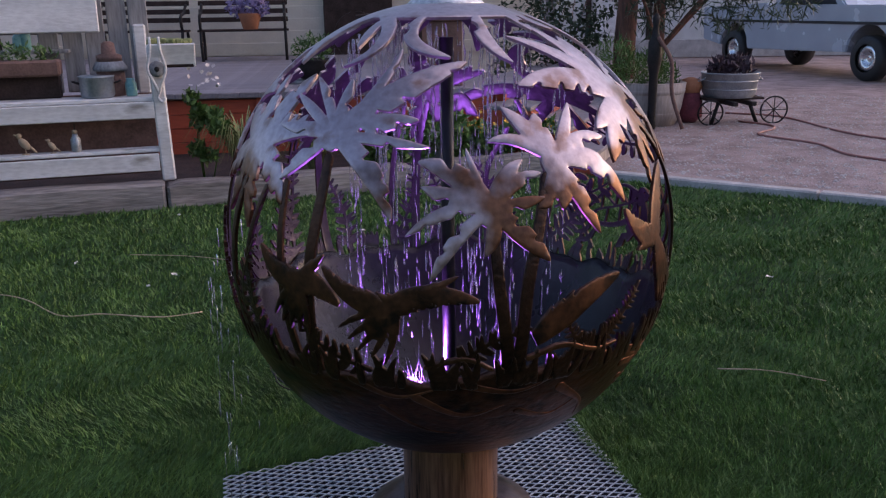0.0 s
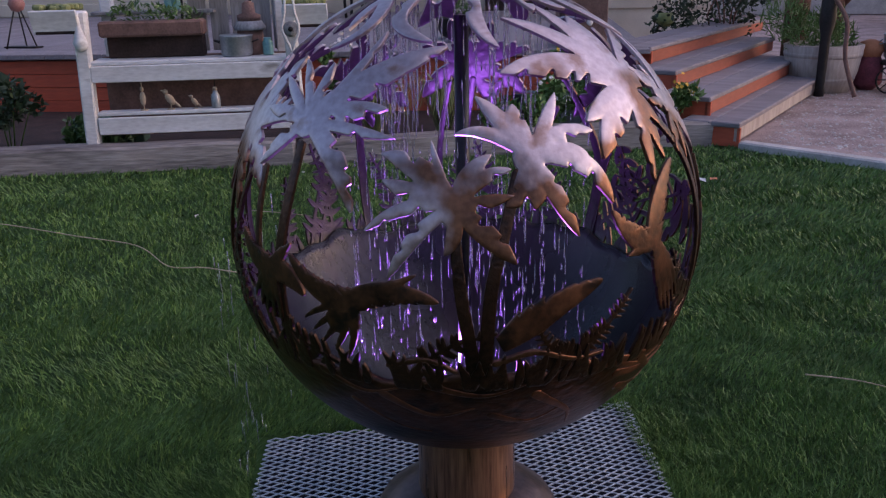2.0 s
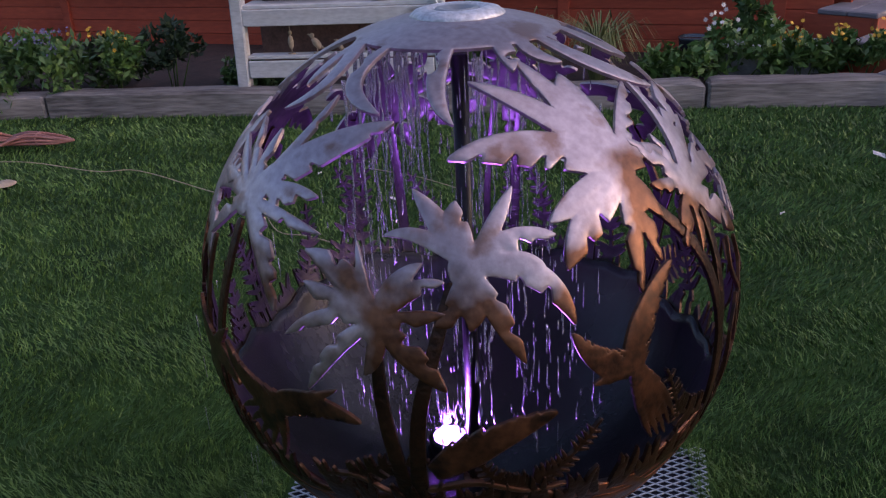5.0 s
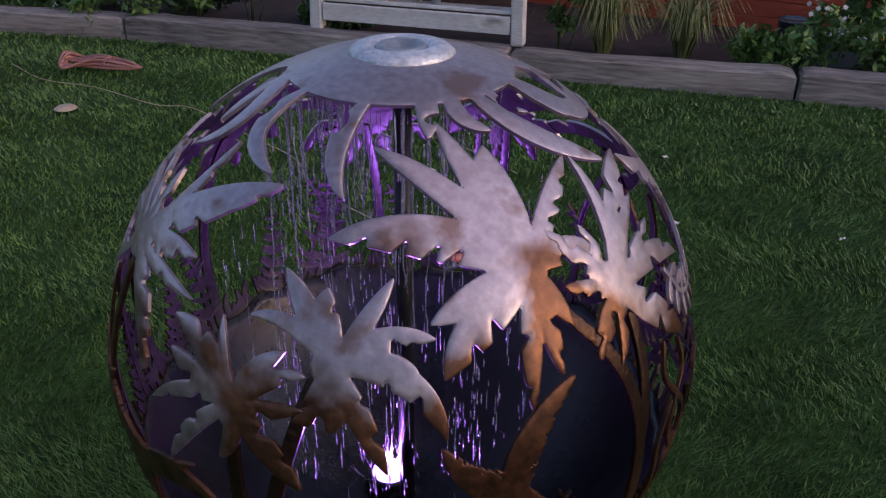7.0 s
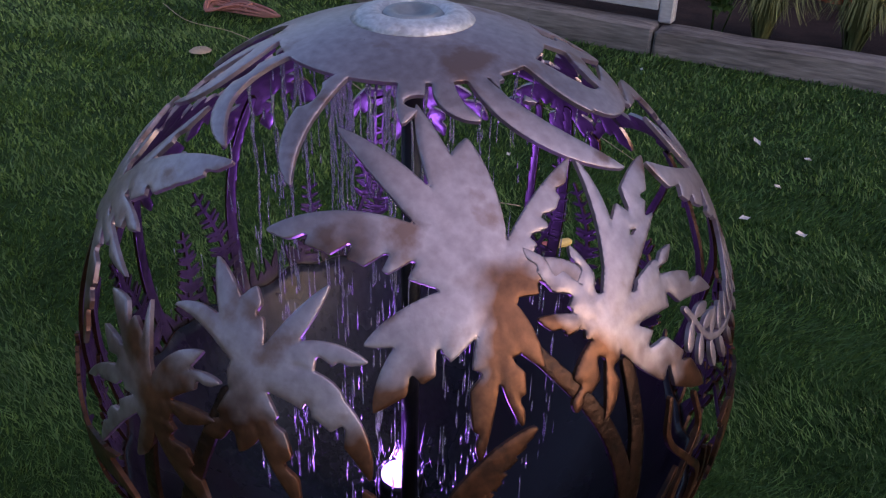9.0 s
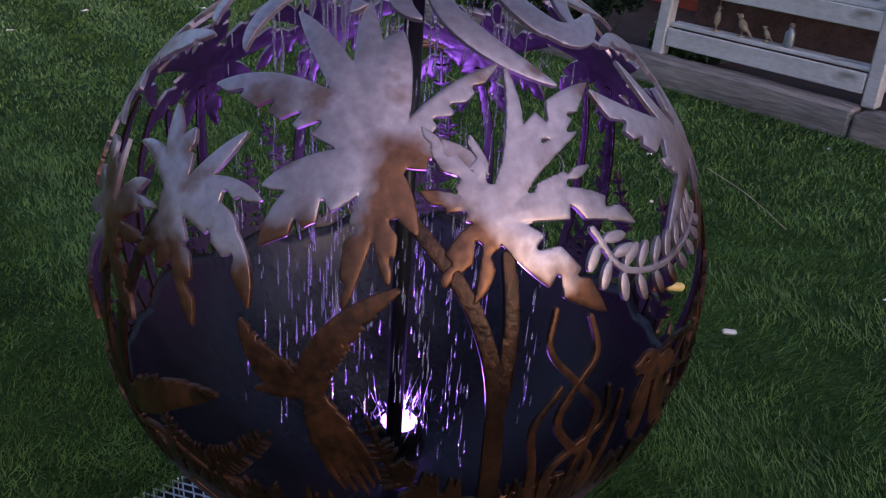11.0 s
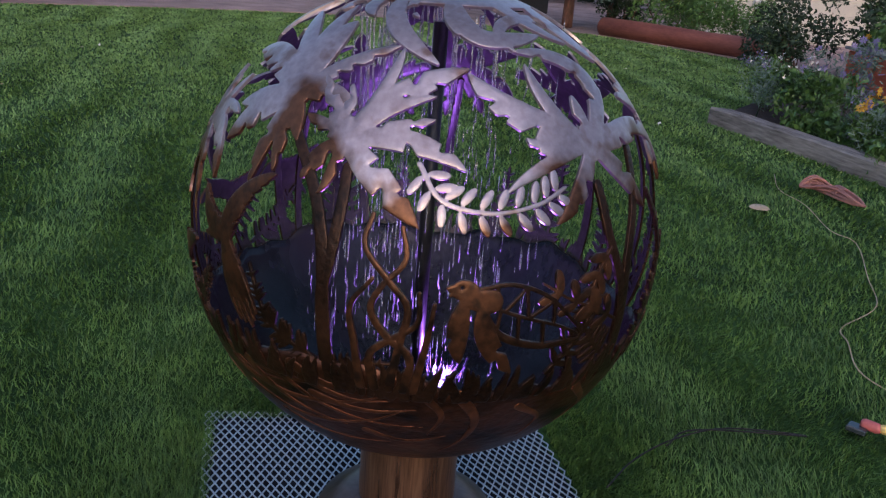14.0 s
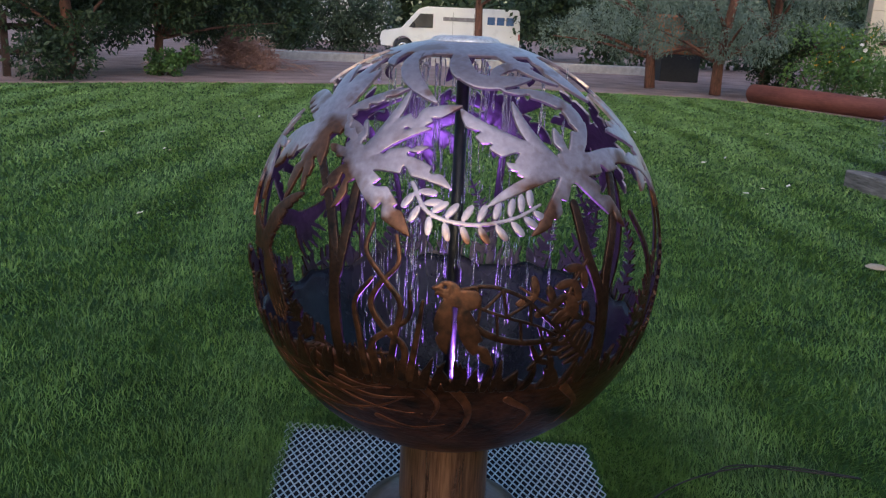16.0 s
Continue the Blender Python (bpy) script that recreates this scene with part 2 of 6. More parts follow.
def box(bm, cx, cy, cz, sx, sy, sz, rot=None, bevel=0.0):
    """A box by its centre and sizes, with softened edges."""
    got = bmesh.ops.create_cube(bm, size=1.0)["verts"]
    bmesh.ops.scale(bm, vec=(sx, sy, sz), verts=got)
    if bevel:
        edges = list({e for v in got for e in v.link_edges})
        got = list({v for f in bmesh.ops.bevel(bm, geom=edges, offset=bevel, segments=1, affect="EDGES", profile=0.5)["faces"] for v in f.verts} | {v for v in got if v.is_valid})
    if rot is not None:
        bmesh.ops.rotate(bm, cent=(0, 0, 0), matrix=rot, verts=got)
    bmesh.ops.translate(bm, vec=(cx, cy, cz), verts=got)


def boxpart(name, c, s, mat, parent=None, label="", bevel=0.006, rz=0.0, rx=0.0, ry=0.0):
    bm = bmesh.new()
    box(bm, 0, 0, 0, *s, bevel=min(bevel, min(s) * 0.3))
    ob = part(name, bm, mat, parent, label)
    ob.matrix_basis = pose(*c, rx, ry, rz)
    return ob


def revolve(bm, profile, seg=32, centre=(0, 0, 0), closed=False):
    """Turns a profile of (radius, z) about the z axis."""
    rings = []
    for r, z in profile:
        rings.append([bm.verts.new((centre[0] + r * math.cos(2 * math.pi * k / seg), centre[1] + r * math.sin(2 * math.pi * k / seg), centre[2] + z)) for k in range(seg)])
    for a, b in zip(rings, rings[1:]):
        for k in range(seg):
            bm.faces.new((a[k], a[(k + 1) % seg], b[(k + 1) % seg], b[k]))
    for ring, flip in ((rings[0], True), (rings[-1], False)):
        if closed:
            bm.faces.new(ring[::-1] if flip else ring)


def turned(name, profile, mat, parent=None, label="", at=(0, 0, 0), seg=32, closed=True, rot=(0, 0, 0)):
    bm = bmesh.new()
    revolve(bm, profile, seg, closed=closed)
    ob = part(name, bm, mat, parent, label, smooth=True)
    ob.matrix_basis = pose(*at, *rot)
    return ob


def tube_mesh(points, radius, seg=8, taper=1.0):
    """Vertices and faces of a round tube along a line of points."""
    pts = [Vector(p) for p in points]
    verts, faces = [], []
    for k, p in enumerate(pts):
        d = (pts[min(k + 1, len(pts) - 1)] - pts[max(k - 1, 0)]).normalized()
        side = d.cross(Vector((0, 0, 1)) if abs(d.z) < 0.9 else Vector((1, 0, 0))).normalized()
        up = side.cross(d)
        r = radius * (1 + (taper - 1) * k / max(len(pts) - 1, 1))
        verts += [p + r * (math.cos(2 * math.pi * j / seg) * side + math.sin(2 * math.pi * j / seg) * up) for j in range(seg)]
    for k in range(len(pts) - 1):
        for j in range(seg):
            a, b = k * seg + j, k * seg + (j + 1) % seg
            faces.append((a, b, b + seg, a + seg))
    faces += [tuple(range(seg))[::-1], tuple(range((len(pts) - 1) * seg, len(pts) * seg))]
    return verts, faces


def tube(name, points, radius, mat, parent=None, label="", seg=8, taper=1.0):
    v, f = tube_mesh(points, radius, seg, taper)
    return mesh_object(name, v, f, mat, parent, label, True)


def smooth_line(points, n=8):
    """A rounded line through a few points."""
    p = [Vector(q) for q in points]
    p = [p[0] * 2 - p[1]] + p + [p[-1] * 2 - p[-2]]
    out = []
    for a, b, c, d in zip(p, p[1:], p[2:], p[3:]):
        for k in range(n):
            t = k / n
            out.append(0.5 * ((2 * b) + (c - a) * t + (2 * a - 5 * b + 4 * c - d) * t * t + (3 * b - a - 3 * c + d) * t ** 3))
    return out + [p[-2]]


def leaf_cloud(rng, n, spots, size, droop=0.3, narrow=0.45):
    """n small pointed leaves scattered through ball-shaped clumps (x, y, z, radius)."""
    spots = np.array(spots, float)
    w = spots[:, 3] ** 2
    pick = rng.choice(len(spots), n, p=w / w.sum())
    d = rng.normal(size=(n, 3))
    d /= np.linalg.norm(d, axis=1, keepdims=True)
    rad = spots[pick, 3] * (0.55 + 0.5 * rng.random(n)) 
    c = spots[pick, :3] + d * rad[:, None]
    a = d * 0.6 + rng.normal(size=(n, 3)) * 0.7
    a[:, 2] -= droop
    a /= np.linalg.norm(a, axis=1, keepdims=True)
    b = np.cross(a, rng.normal(size=(n, 3)))
    b /= np.linalg.norm(b, axis=1, keepdims=True)
    s = size * (0.6 + 0.8 * rng.random(n))[:, None]
    v = np.stack([c - a * s * 0.5, c + b * s * narrow * 0.5, c + a * s * 0.5, c - b * s * narrow * 0.5], 1).reshape(-1, 3)
    return v, [(4 * k, 4 * k + 1, 4 * k + 2, 4 * k + 3) for k in range(n)]


STRIPE = (math.cos(radians(201)), math.sin(radians(201)))


def blades(rng, xy, base, height, width, lean=0.5):
    """Grass blades as slim triangles."""
    n = len(xy)
    ang = rng.random(n) * 2 * np.pi
    h = height * (0.55 + 0.7 * rng.random(n))
    tip = rng.random(n) * 2 * np.pi
    ln = lean * h * rng.random(n)
    w = width * (0.7 + 0.6 * rng.random(n))
    z = np.zeros(n) + base
    a = np.stack([xy[:, 0] - np.cos(ang) * w, xy[:, 1] - np.sin(ang) * w, z], 1)
    b = np.stack([xy[:, 0] + np.cos(ang) * w, xy[:, 1] + np.sin(ang) * w, z], 1)
    across, along = xy[:, 0] * STRIPE[1] - xy[:, 1] * STRIPE[0], xy[:, 0] * STRIPE[0] + xy[:, 1] * STRIPE[1]
    stripe = np.sin((across + 0.10 * np.sin(along * 1.7) + 0.05 * np.sin(along * 4.1 + across * 3)) * math.pi / 0.45) * h * (0.36 + 0.26 * np.sin(along * 0.9 + across * 1.3))
    tuft = 0.5 + 0.5 * np.sin(xy[:, 0] * 11 + 2 * np.sin(xy[:, 1] * 5)) * np.sin(xy[:, 1] * 9 + 2 * np.sin(xy[:, 0] * 4))
    patch = np.sin(xy[:, 0] * 23 + 3 * np.sin(xy[:, 1] * 13)) * np.sin(xy[:, 1] * 19 + 3 * np.sin(xy[:, 0] * 17))
    h = h * (0.72 + 0.3 * tuft + 0.22 * patch)
    c = np.stack([xy[:, 0] + np.cos(tip) * ln + stripe * STRIPE[0], xy[:, 1] + np.sin(tip) * ln + stripe * STRIPE[1], z + h], 1)
    v = np.stack([a, b, c], 1).reshape(-1, 3)
    return v, np.arange(3 * n).reshape(-1, 3)


def quick_mesh(name, verts, faces, mat, parent=None):
    """A large mesh from arrays of equal-sided faces."""
    me = bpy.data.meshes.new(name)
    faces = np.asarray(faces, np.int32)
    me.vertices.add(len(verts))
    me.vertices.foreach_set("co", np.asarray(verts, np.float32).ravel())
    k = faces.shape[1]
    me.loops.add(faces.size)
    me.loops.foreach_set("vertex_index", faces.ravel())
    me.polygons.add(len(faces))
    me.polygons.foreach_set("loop_start", np.arange(0, faces.size, k, dtype=np.int32))
    me.polygons.foreach_set("loop_total", np.full(len(faces), k, np.int32))
    me.update()
    me.materials.append(mat)
    ob = new(name, me)
    ob.parent = parent
    return ob


# ---- ground, lawn, bed edges ----
GRASS_TOP = 0.0
SOIL = -0.095
YARD = -0.02
bm = bmesh.new()
bmesh.ops.create_grid(bm, x_segments=60, y_segments=60, size=1.0)
for v in bm.verts:
    v.co.x = math.copysign(abs(v.co.x) ** 3, v.co.x) * 900
    v.co.y = math.copysign(abs(v.co.y) ** 3, v.co.y) * 900
    v.co.z = SOIL - 0.012
tagged(part("ground", bm, M_SOIL), "packed bare earth under lawn and gravel", "ground", kind="structure")

U, N = Vector((0.922, 0.388, 0)), Vector((-0.388, 0.922, 0))
EDGE = Vector((0.90, 5.08, 0))


def garden(u, n, z=0.0):
    """A place by its way along the timber edge (from its end) and out behind it."""
    p = EDGE + U * u + N * n
    return Vector((p.x, p.y, z))


lawn_line = [(1.02, 5.02), (2.85, 3.86), (6.5, 1.8), (9, -3), (7, -12), (-2, -16), (-10.4, -12.1), (-14.2, -9.5), (-17.4, -6.0), (-19.3, -1.0), (-18.8, 0.1), (-15.5, 3.2), (-12.0, 3.6), (-9.3, 2.2), (-7.55, 1.47), (-5.10, 2.74), (-2.21, 3.81), (-0.47, 4.56)]
TURF = -0.045
DIP0, DIP1 = 0.94, 1.60
fine_line = smooth_line([(x, y, TURF) for x, y in lawn_line[4:10]], 5)
ring = [Vector((x, y, TURF)) for x, y in lawn_line[:4]] + fine_line + [Vector((x, y, TURF)) for x, y in lawn_line[10:]]
bm = bmesh.new()
edges = []
for loop in (ring, [Vector((DIP1 * math.cos(k * math.pi / 16), DIP1 * math.sin(k * math.pi / 16), TURF)) for k in range(32)]):
    vs = [bm.verts.new(p) for p in loop]
    edges += [bm.edges.new((p, q)) for p, q in zip(vs, vs[1:] + vs[:1])]
bmesh.ops.triangle_fill(bm, edges=edges, use_beauty=True)
low = [bm.verts.new((DIP0 * math.cos(k * math.pi / 16), DIP0 * math.sin(k * math.pi / 16), SOIL)) for k in range(32)]
for k in range(32):
    bm.faces.new((vs[k], vs[(k + 1) % 32], low[(k + 1) % 32], low[k]))
bm.faces.new(low)
lawn = tagged(part("lawn", bm, M_LAWN), "freshly mown green lawn with faint mowing stripes", "lawn", kind="structure")

for name, label, line in (("gravel_drive", "pinkish-grey gravel drive and yard beside the lawn", [(1.0, 4.95), (7.0, 1.57), (30, -11), (90, -20), (90, 90), (-40, 90), (-40, 14), (-13.2, 4.8), (-9.6, 5.0), (0.4, 6.4)]), ("gravel_road", "pale pinkish dirt road and verge beyond the lawn", [(p.x, p.y) for p in fine_line[3:]] + [(-18.8, 0.1), (-15.5, 3.3), (-13.2, 4.79), (-40, 13.9), (-120, 30), (-120, -120), (-2, -120), (-2, -17)])):
    bm = bmesh.new()
    top = bm.faces.new([bm.verts.new((x, y, YARD)) for x, y in line])
    if top.normal.z < 0:
        top.normal_flip()
    for v in bmesh.ops.extrude_face_region(bm, geom=[top])["geom"]:
        if isinstance(v, bmesh.types.BMVert):
            v.co.z = SOIL - 0.005
    bmesh.ops.triangulate(bm, faces=[f for f in bm.faces if len(f.verts) > 4])
    tagged(part(name, bm, M_SOIL if name == "gravel_drive" else M_ROAD), label, "gravel", kind="structure")
POLY = np.array([(p.x, p.y) for p in ring])


def inside_lawn(xy):
    x, y = xy[:, 0], xy[:, 1]
    hit = np.zeros(len(xy), bool)
    for (x0, y0), (x1, y1) in zip(POLY, np.roll(POLY, -1, 0)):
        cross = (y0 > y) != (y1 > y)
        hit ^= cross & (x < (x1 - x0) * (y - y0) / (y1 - y0 + 1e-12) + x0)
    return hit


GC, GA = Vector((-0.01, 0.0, 0)), 21.5
ga, gb = Vector((math.cos(radians(GA)), math.sin(radians(GA)), 0)), Vector((-math.sin(radians(GA)), math.cos(radians(GA)), 0))
rng = np.random.default_rng(5)


def scatter(r):
    """Places on the lawn in a ring round the fountain, clear of the grate, thicker in mown tufts."""
    a = rng.random(len(r)) * 2 * np.pi
    xy = np.stack([r * np.cos(a), r * np.sin(a)], 1)
    d = xy - (GC.x, GC.y)
    off = (np.abs(d @ (ga.x, ga.y)) > 0.605) | (np.abs(d @ (gb.x, gb.y)) > 0.545)
    return xy[inside_lawn(xy) & off]


def spread(n, r0, r1, p=1.25):
    """Distances that thin out with r ** -p, so that blades stay fine where the path runs."""
    q = 2 - p
    return (r0 ** q + (r1 ** q - r0 ** q) * rng.random(n)) ** (1 / q)


for count, r0, r1 in ((60000, 0.5, 0.95), (1040000, 0.95, 21.0)):
    xy = scatter(spread(count, r0, r1))
    r = np.hypot(xy[:, 0], xy[:, 1])
    base = SOIL + (TURF - SOIL) * np.clip((r - DIP0) / (DIP1 - DIP0), 0, 1)
    width = 0.0019 * np.maximum(r, 1) ** 0.84
    # The share of blades painted paler for sky light grows with distance.
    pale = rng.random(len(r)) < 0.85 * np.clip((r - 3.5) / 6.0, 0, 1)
    for keep, mat, label in ((~pale, M_GRASS, "short dense green lawn grass blades"), (pale, M_LITBLADE, "outer lawn grass blades, painted paler to carry the sky light")):
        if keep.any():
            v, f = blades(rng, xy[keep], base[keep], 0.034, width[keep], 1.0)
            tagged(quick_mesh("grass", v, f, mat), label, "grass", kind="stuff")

# timber edging of the flower bed, in sawn lengths laid end to end
EDGE_LINE = [(-7.50, 1.45), (-5.08, 2.70), (-2.20, 3.77), (-0.46, 4.52), (0.98, 5.06)]
for k, ((x0, y0), (x1, y1)) in enumerate(zip(EDGE_LINE, EDGE_LINE[1:])):
    way = Vector((x1 - x0, y1 - y0, 0))
    length = way.length
    bm = bmesh.new()
    box(bm, 0, 0, 0, length - 0.015, 0.19, 0.21, bevel=0.018)
    bmesh.ops.subdivide_edges(bm, edges=[e for e in bm.edges if e.calc_length() > 1], cuts=22)
    for v in bm.verts:
        v.co += Vector((0, noise.noise(v.co * 2 + Vector((k, 0, 0))) * 0.012, noise.noise(v.co * 3 + Vector((0, k, 5))) * 0.012))
        end = max(0.0, abs(v.co.x) - length / 2 + 0.12) / 0.12
        v.co.z -= 0.03 * end * end * (0.5 + noise.noise(v.co * 14))
    beam = tagged(part("timber_edging", bm, M_TIMBER), "weathered grey landscape timber edging the flower bed", "timber", "timber edging")
    side = Vector((-way.y, way.x, 0)).normalized() * 0.10
    beam.matrix_basis = pose((x0 + x1) / 2 + side.x, (y0 + y1) / 2 + side.y, 0.028 + 0.012 * (k % 2), 0, 0, math.degrees(math.atan2(way.y, way.x)) + (0.3 if k % 2 else -0.2))

bm = bmesh.new()
corner = [Vector((x - 0.07, y + 0.17, 0)) for x, y in EDGE_LINE] + [Vector((0.7, 5.9, 0)), Vector((0.4, 6.4, 0)), Vector((-9.6, 4.9, 0)), Vector((-13.0, 4.6, 0)), Vector((-12.5, 3.3, 0)), Vector((-9.6, 2.4, 0))]
bm.faces.new([bm.verts.new((p.x, p.y, 0.05)) for p in corner])
bmesh.ops.triangulate(bm, faces=bm.faces)
tagged(part("flower_bed_soil", bm, M_DARKWOOD), "dark damp soil of the raised flower bed", "soil", kind="structure")

# concrete edge of the gravel drive
p0, p1 = Vector((1.0, 4.93, 0)), Vector((7.0, 1.55, 0))
for k in range(4):
    a, b = p0.lerp(p1, k / 4), p0.lerp(p1, (k + 1) / 4)
    m = (a + b) / 2
    ob = boxpart("kerb", (m.x, m.y, -0.03), ((b - a).length - 0.01, 0.11, 0.09), M_CONC, None, "", 0.012, math.degrees(math.atan2(p1.y - p0.y, p1.x - p0.x)))
    tagged(ob, "pale concrete kerb between lawn and gravel", "kerb", "kerb stones")

# loose pebbles on the gravel drive
g4 = np.random.default_rng(15)
n = 9000
a, b = g4.random(n), g4.random(n) ** 1.3
pos = np.stack([1.2 + 5.6 * a + 1.2 * b, 4.95 - 3.2 * a + 0.2 + 7.5 * b, np.full(n, YARD + 0.002)], 1)
size = 0.006 + 0.014 * g4.random(n) ** 2
corner = np.array([(1, 0, 0), (0, 1, 0), (-1, 0, 0), (0, -1, 0), (0, 0, 0.7)], float)
turn = g4.random(n) * 6.283
c, q = np.cos(turn)[:, None], np.sin(turn)[:, None]
off = corner[None] * size[:, None, None] * (0.6 + 0.8 * g4.random((n, 5, 1)))
off = np.stack([off[..., 0] * c - off[..., 1] * q, off[..., 0] * q + off[..., 1] * c, off[..., 2]], 2)
tri = np.array([(0, 1, 4), (1, 2, 4), (2, 3, 4), (3, 0, 4)])
tagged(quick_mesh("pebbles", (pos[:, None] + off).reshape(-1, 3), (np.arange(n)[:, None, None] * 5 + tri[None]).reshape(-1, 3), M_CONC), "small loose pale pebbles on the gravel drive", "gravel", kind="stuff")


# ---- the fountain sphere ----
R, ZC = 0.55, 0.796
fountain = thing("sphere_fountain", pose(0, 0, 0), "large plasma-cut steel sphere fountain with palm trees on a copper pedestal", "fountain")


def on_ball(az, el, r=1.0):
    a, e = radians(az), radians(el)
    return np.array([r * math.cos(e) * math.cos(a), r * math.cos(e) * math.sin(a), r * math.sin(e)])


class Cut:
    """A flat shape cut from the sphere's sheet: built up from strips, fronds and ovals in metres round a centre given in degrees."""

    def __init__(self, az, el):
        self.c = on_ball(az, el)
        self.e = np.array([-math.sin(radians(az)), math.cos(radians(az)), 0.0])
        self.n = np.cross(self.c, self.e)
        self.shapes, self.low, self.high = [], np.full(2, 1e9), np.full(2, -1e9)

    def at(self, az, el):
        p = on_ball(az, el)
        ang = math.acos(max(-1, min(1, float(p @ self.c))))
        q = np.array([p @ self.e, p @ self.n])
        return q / max(np.linalg.norm(q), 1e-9) * ang * R

    def room(self, q, m):
        self.low, self.high = np.minimum(self.low, np.asarray(q) - m), np.maximum(self.high, np.asarray(q) + m)

    def oval(self, q, a, b, turn=0.0, hole=False):
        q = np.asarray(q, float)
        self.room(q, max(a, b) + 0.01)
        c, s = math.cos(radians(turn)), math.sin(radians(turn))

        def f(x, y):
            dx, dy = x - q[0], y - q[1]
            return (1 - np.hypot((dx * c + dy * s) / a, (-dx * s + dy * c) / b)) * min(a, b)
        self.shapes.append((f, hole))

    def frond(self, h, p, w, bend=0.0, teeth=0, side=1, depth=0.7, root=0.5, blunt=0.55):
        """A leaf from h to p: half-width w, bowed, with slanting cuts on one side (1, -1) or both (0)."""
        h, p = np.asarray(h, float), np.asarray(p, float)
        length = np.linalg.norm(p - h)
        d = (p - h) / length
        nrm = np.array([-d[1], d[0]])
        self.room(h, w + 0.01)
        self.room(p, w + 0.01)
        self.room((h + p) / 2 + nrm * bend * length, w + 0.02)

        def f(x, y):
            s = ((x - h[0]) * d[0] + (y - h[1]) * d[1]) / length
            sc = np.clip(s, 0, 1)
            t = (x - h[0]) * nrm[0] + (y - h[1]) * nrm[1] - bend * length * 4 * sc * (1 - sc)
            prof = w * (root + (1 - root) * np.clip(sc / 0.35, 0, 1) ** 0.8) * (1 - sc) ** blunt
            if teeth:
                run = sc - 1.5 * np.abs(t) / length
                k = run * teeth + 0.35 * np.sin(run * 9.0 + teeth) + 0.45 * (t > 0)
                fr = k - np.floor(k)
                cut = np.clip((1 - np.abs(fr - 0.5) / 0.13) * 1.6, 0, 1) * (run > 0.05) * (0.70 + 0.30 * np.cos(np.floor(k) * 2.3 + (t > 0) * 1.7))
                hook = 0.84 + 0.27 * ((fr - 0.5) % 1.0) ** 1.5
                on = np.ones_like(t, bool) if side == 0 else (t * side > 0)
                prof = np.where(on, prof * hook * (1 - depth * cut), prof * 1.05)
            return np.minimum(np.minimum(prof - np.abs(t), (s + 0.02) * length), (1.0 - s) * length)
        self.shapes.append((f, False))

    def leaf(self, h, mid, tip, w, cl=0, cr=0, seed=0.0):
        """A broad pointed leaf from h by way of mid to tip: half-width w, with cl and cr hooked cuts on its left and right edge."""
        h, mid, tip = (np.asarray(q, float) for q in (h, mid, tip))
        ctrl = 2 * mid - (h + tip) / 2
        us = np.linspace(0, 1, 49)
        line = np.outer((1 - us) ** 2, h) + np.outer(2 * us * (1 - us), ctrl) + np.outer(us ** 2, tip)
        step = np.linalg.norm(np.diff(line, axis=0), axis=1)
        arc = np.concatenate([[0], np.cumsum(step)])
        length = arc[-1]
        for q in (h, mid, tip):
            self.room(q, w * 1.3 + 0.012)

        def f(x, y):
            best = np.full(x.shape, 1e9)
            s, t = np.zeros(x.shape), np.zeros(x.shape)
            for k in range(len(step)):
                a, d = line[k], (line[k + 1] - line[k]) / step[k]
                along = (x - a[0]) * d[0] + (y - a[1]) * d[1]
                side = (y - a[1]) * d[0] - (x - a[0]) * d[1]
                run = np.clip(along, 0, step[k])
                gap = np.hypot(along - run, side)
                near = gap < best
                best = np.where(near, gap, best)
                s = np.where(near, (arc[k] + run) / length, s)
                t = np.where(near, np.copysign(gap, side), t)
            prof = w * np.where(s < 0.42, 0.50 + 0.50 * np.sin(np.clip(s / 0.42, 0, 1) * math.pi / 2), np.clip(1 - (np.clip(s - 0.42, 0, 1) / 0.58) ** 2.1, 0, 1) ** 0.85)
            out = prof - np.abs(t)
            for side, count in ((1, cl), (-1, cr)):
                for j in range(count):
                    at = 0.30 + 0.62 * (j + 0.5 + 0.28 * math.sin(seed + 5.1 * j + side)) / count
                    deep = 0.36 + 0.22 * math.sin(seed * 1.7 + 3.3 * j)
                    rim = np.where(t * side > 0, np.abs(t) / np.maximum(prof, 1e-4), 0)
                    lean = (s - at + 0.5 * (1 - rim) * w / length) * length
                    wide = 0.0030 + 0.012 * np.clip(rim - deep, 0, 1)
                    lobe = np.where((t * side > 0) & (lean > 0), 0.10 * w * np.exp(-np.maximum(lean, 0) / 0.018), 0)
                    out = np.minimum(out + lobe, np.maximum(np.abs(lean) - wide, (deep - rim) * w))
            return out
        self.shapes.append((f, False))

    def strip(self, pts, w0, w1):
        """A ribbon along points, its half-width going from w0 to w1."""
        pts = [np.asarray(p, float) for p in pts]
        total = sum(np.linalg.norm(b - a) for a, b in zip(pts, pts[1:]))
        run = 0.0
        for a, b in zip(pts, pts[1:]):
            ln = np.linalg.norm(b - a)
            self.room(a, max(w0, w1) + 0.01)
            self.room(b, max(w0, w1) + 0.01)

            def f(x, y, a=a, b=b, ln=ln, run=run):
                s = np.clip(((x - a[0]) * (b[0] - a[0]) + (y - a[1]) * (b[1] - a[1])) / ln ** 2, 0, 1)
                w = w0 + (w1 - w0) * (run + s * ln) / total
                return w - np.hypot(x - a[0] - s * (b[0] - a[0]), y - a[1] - s * (b[1] - a[1]))
            self.shapes.append((f, False))
            run += ln

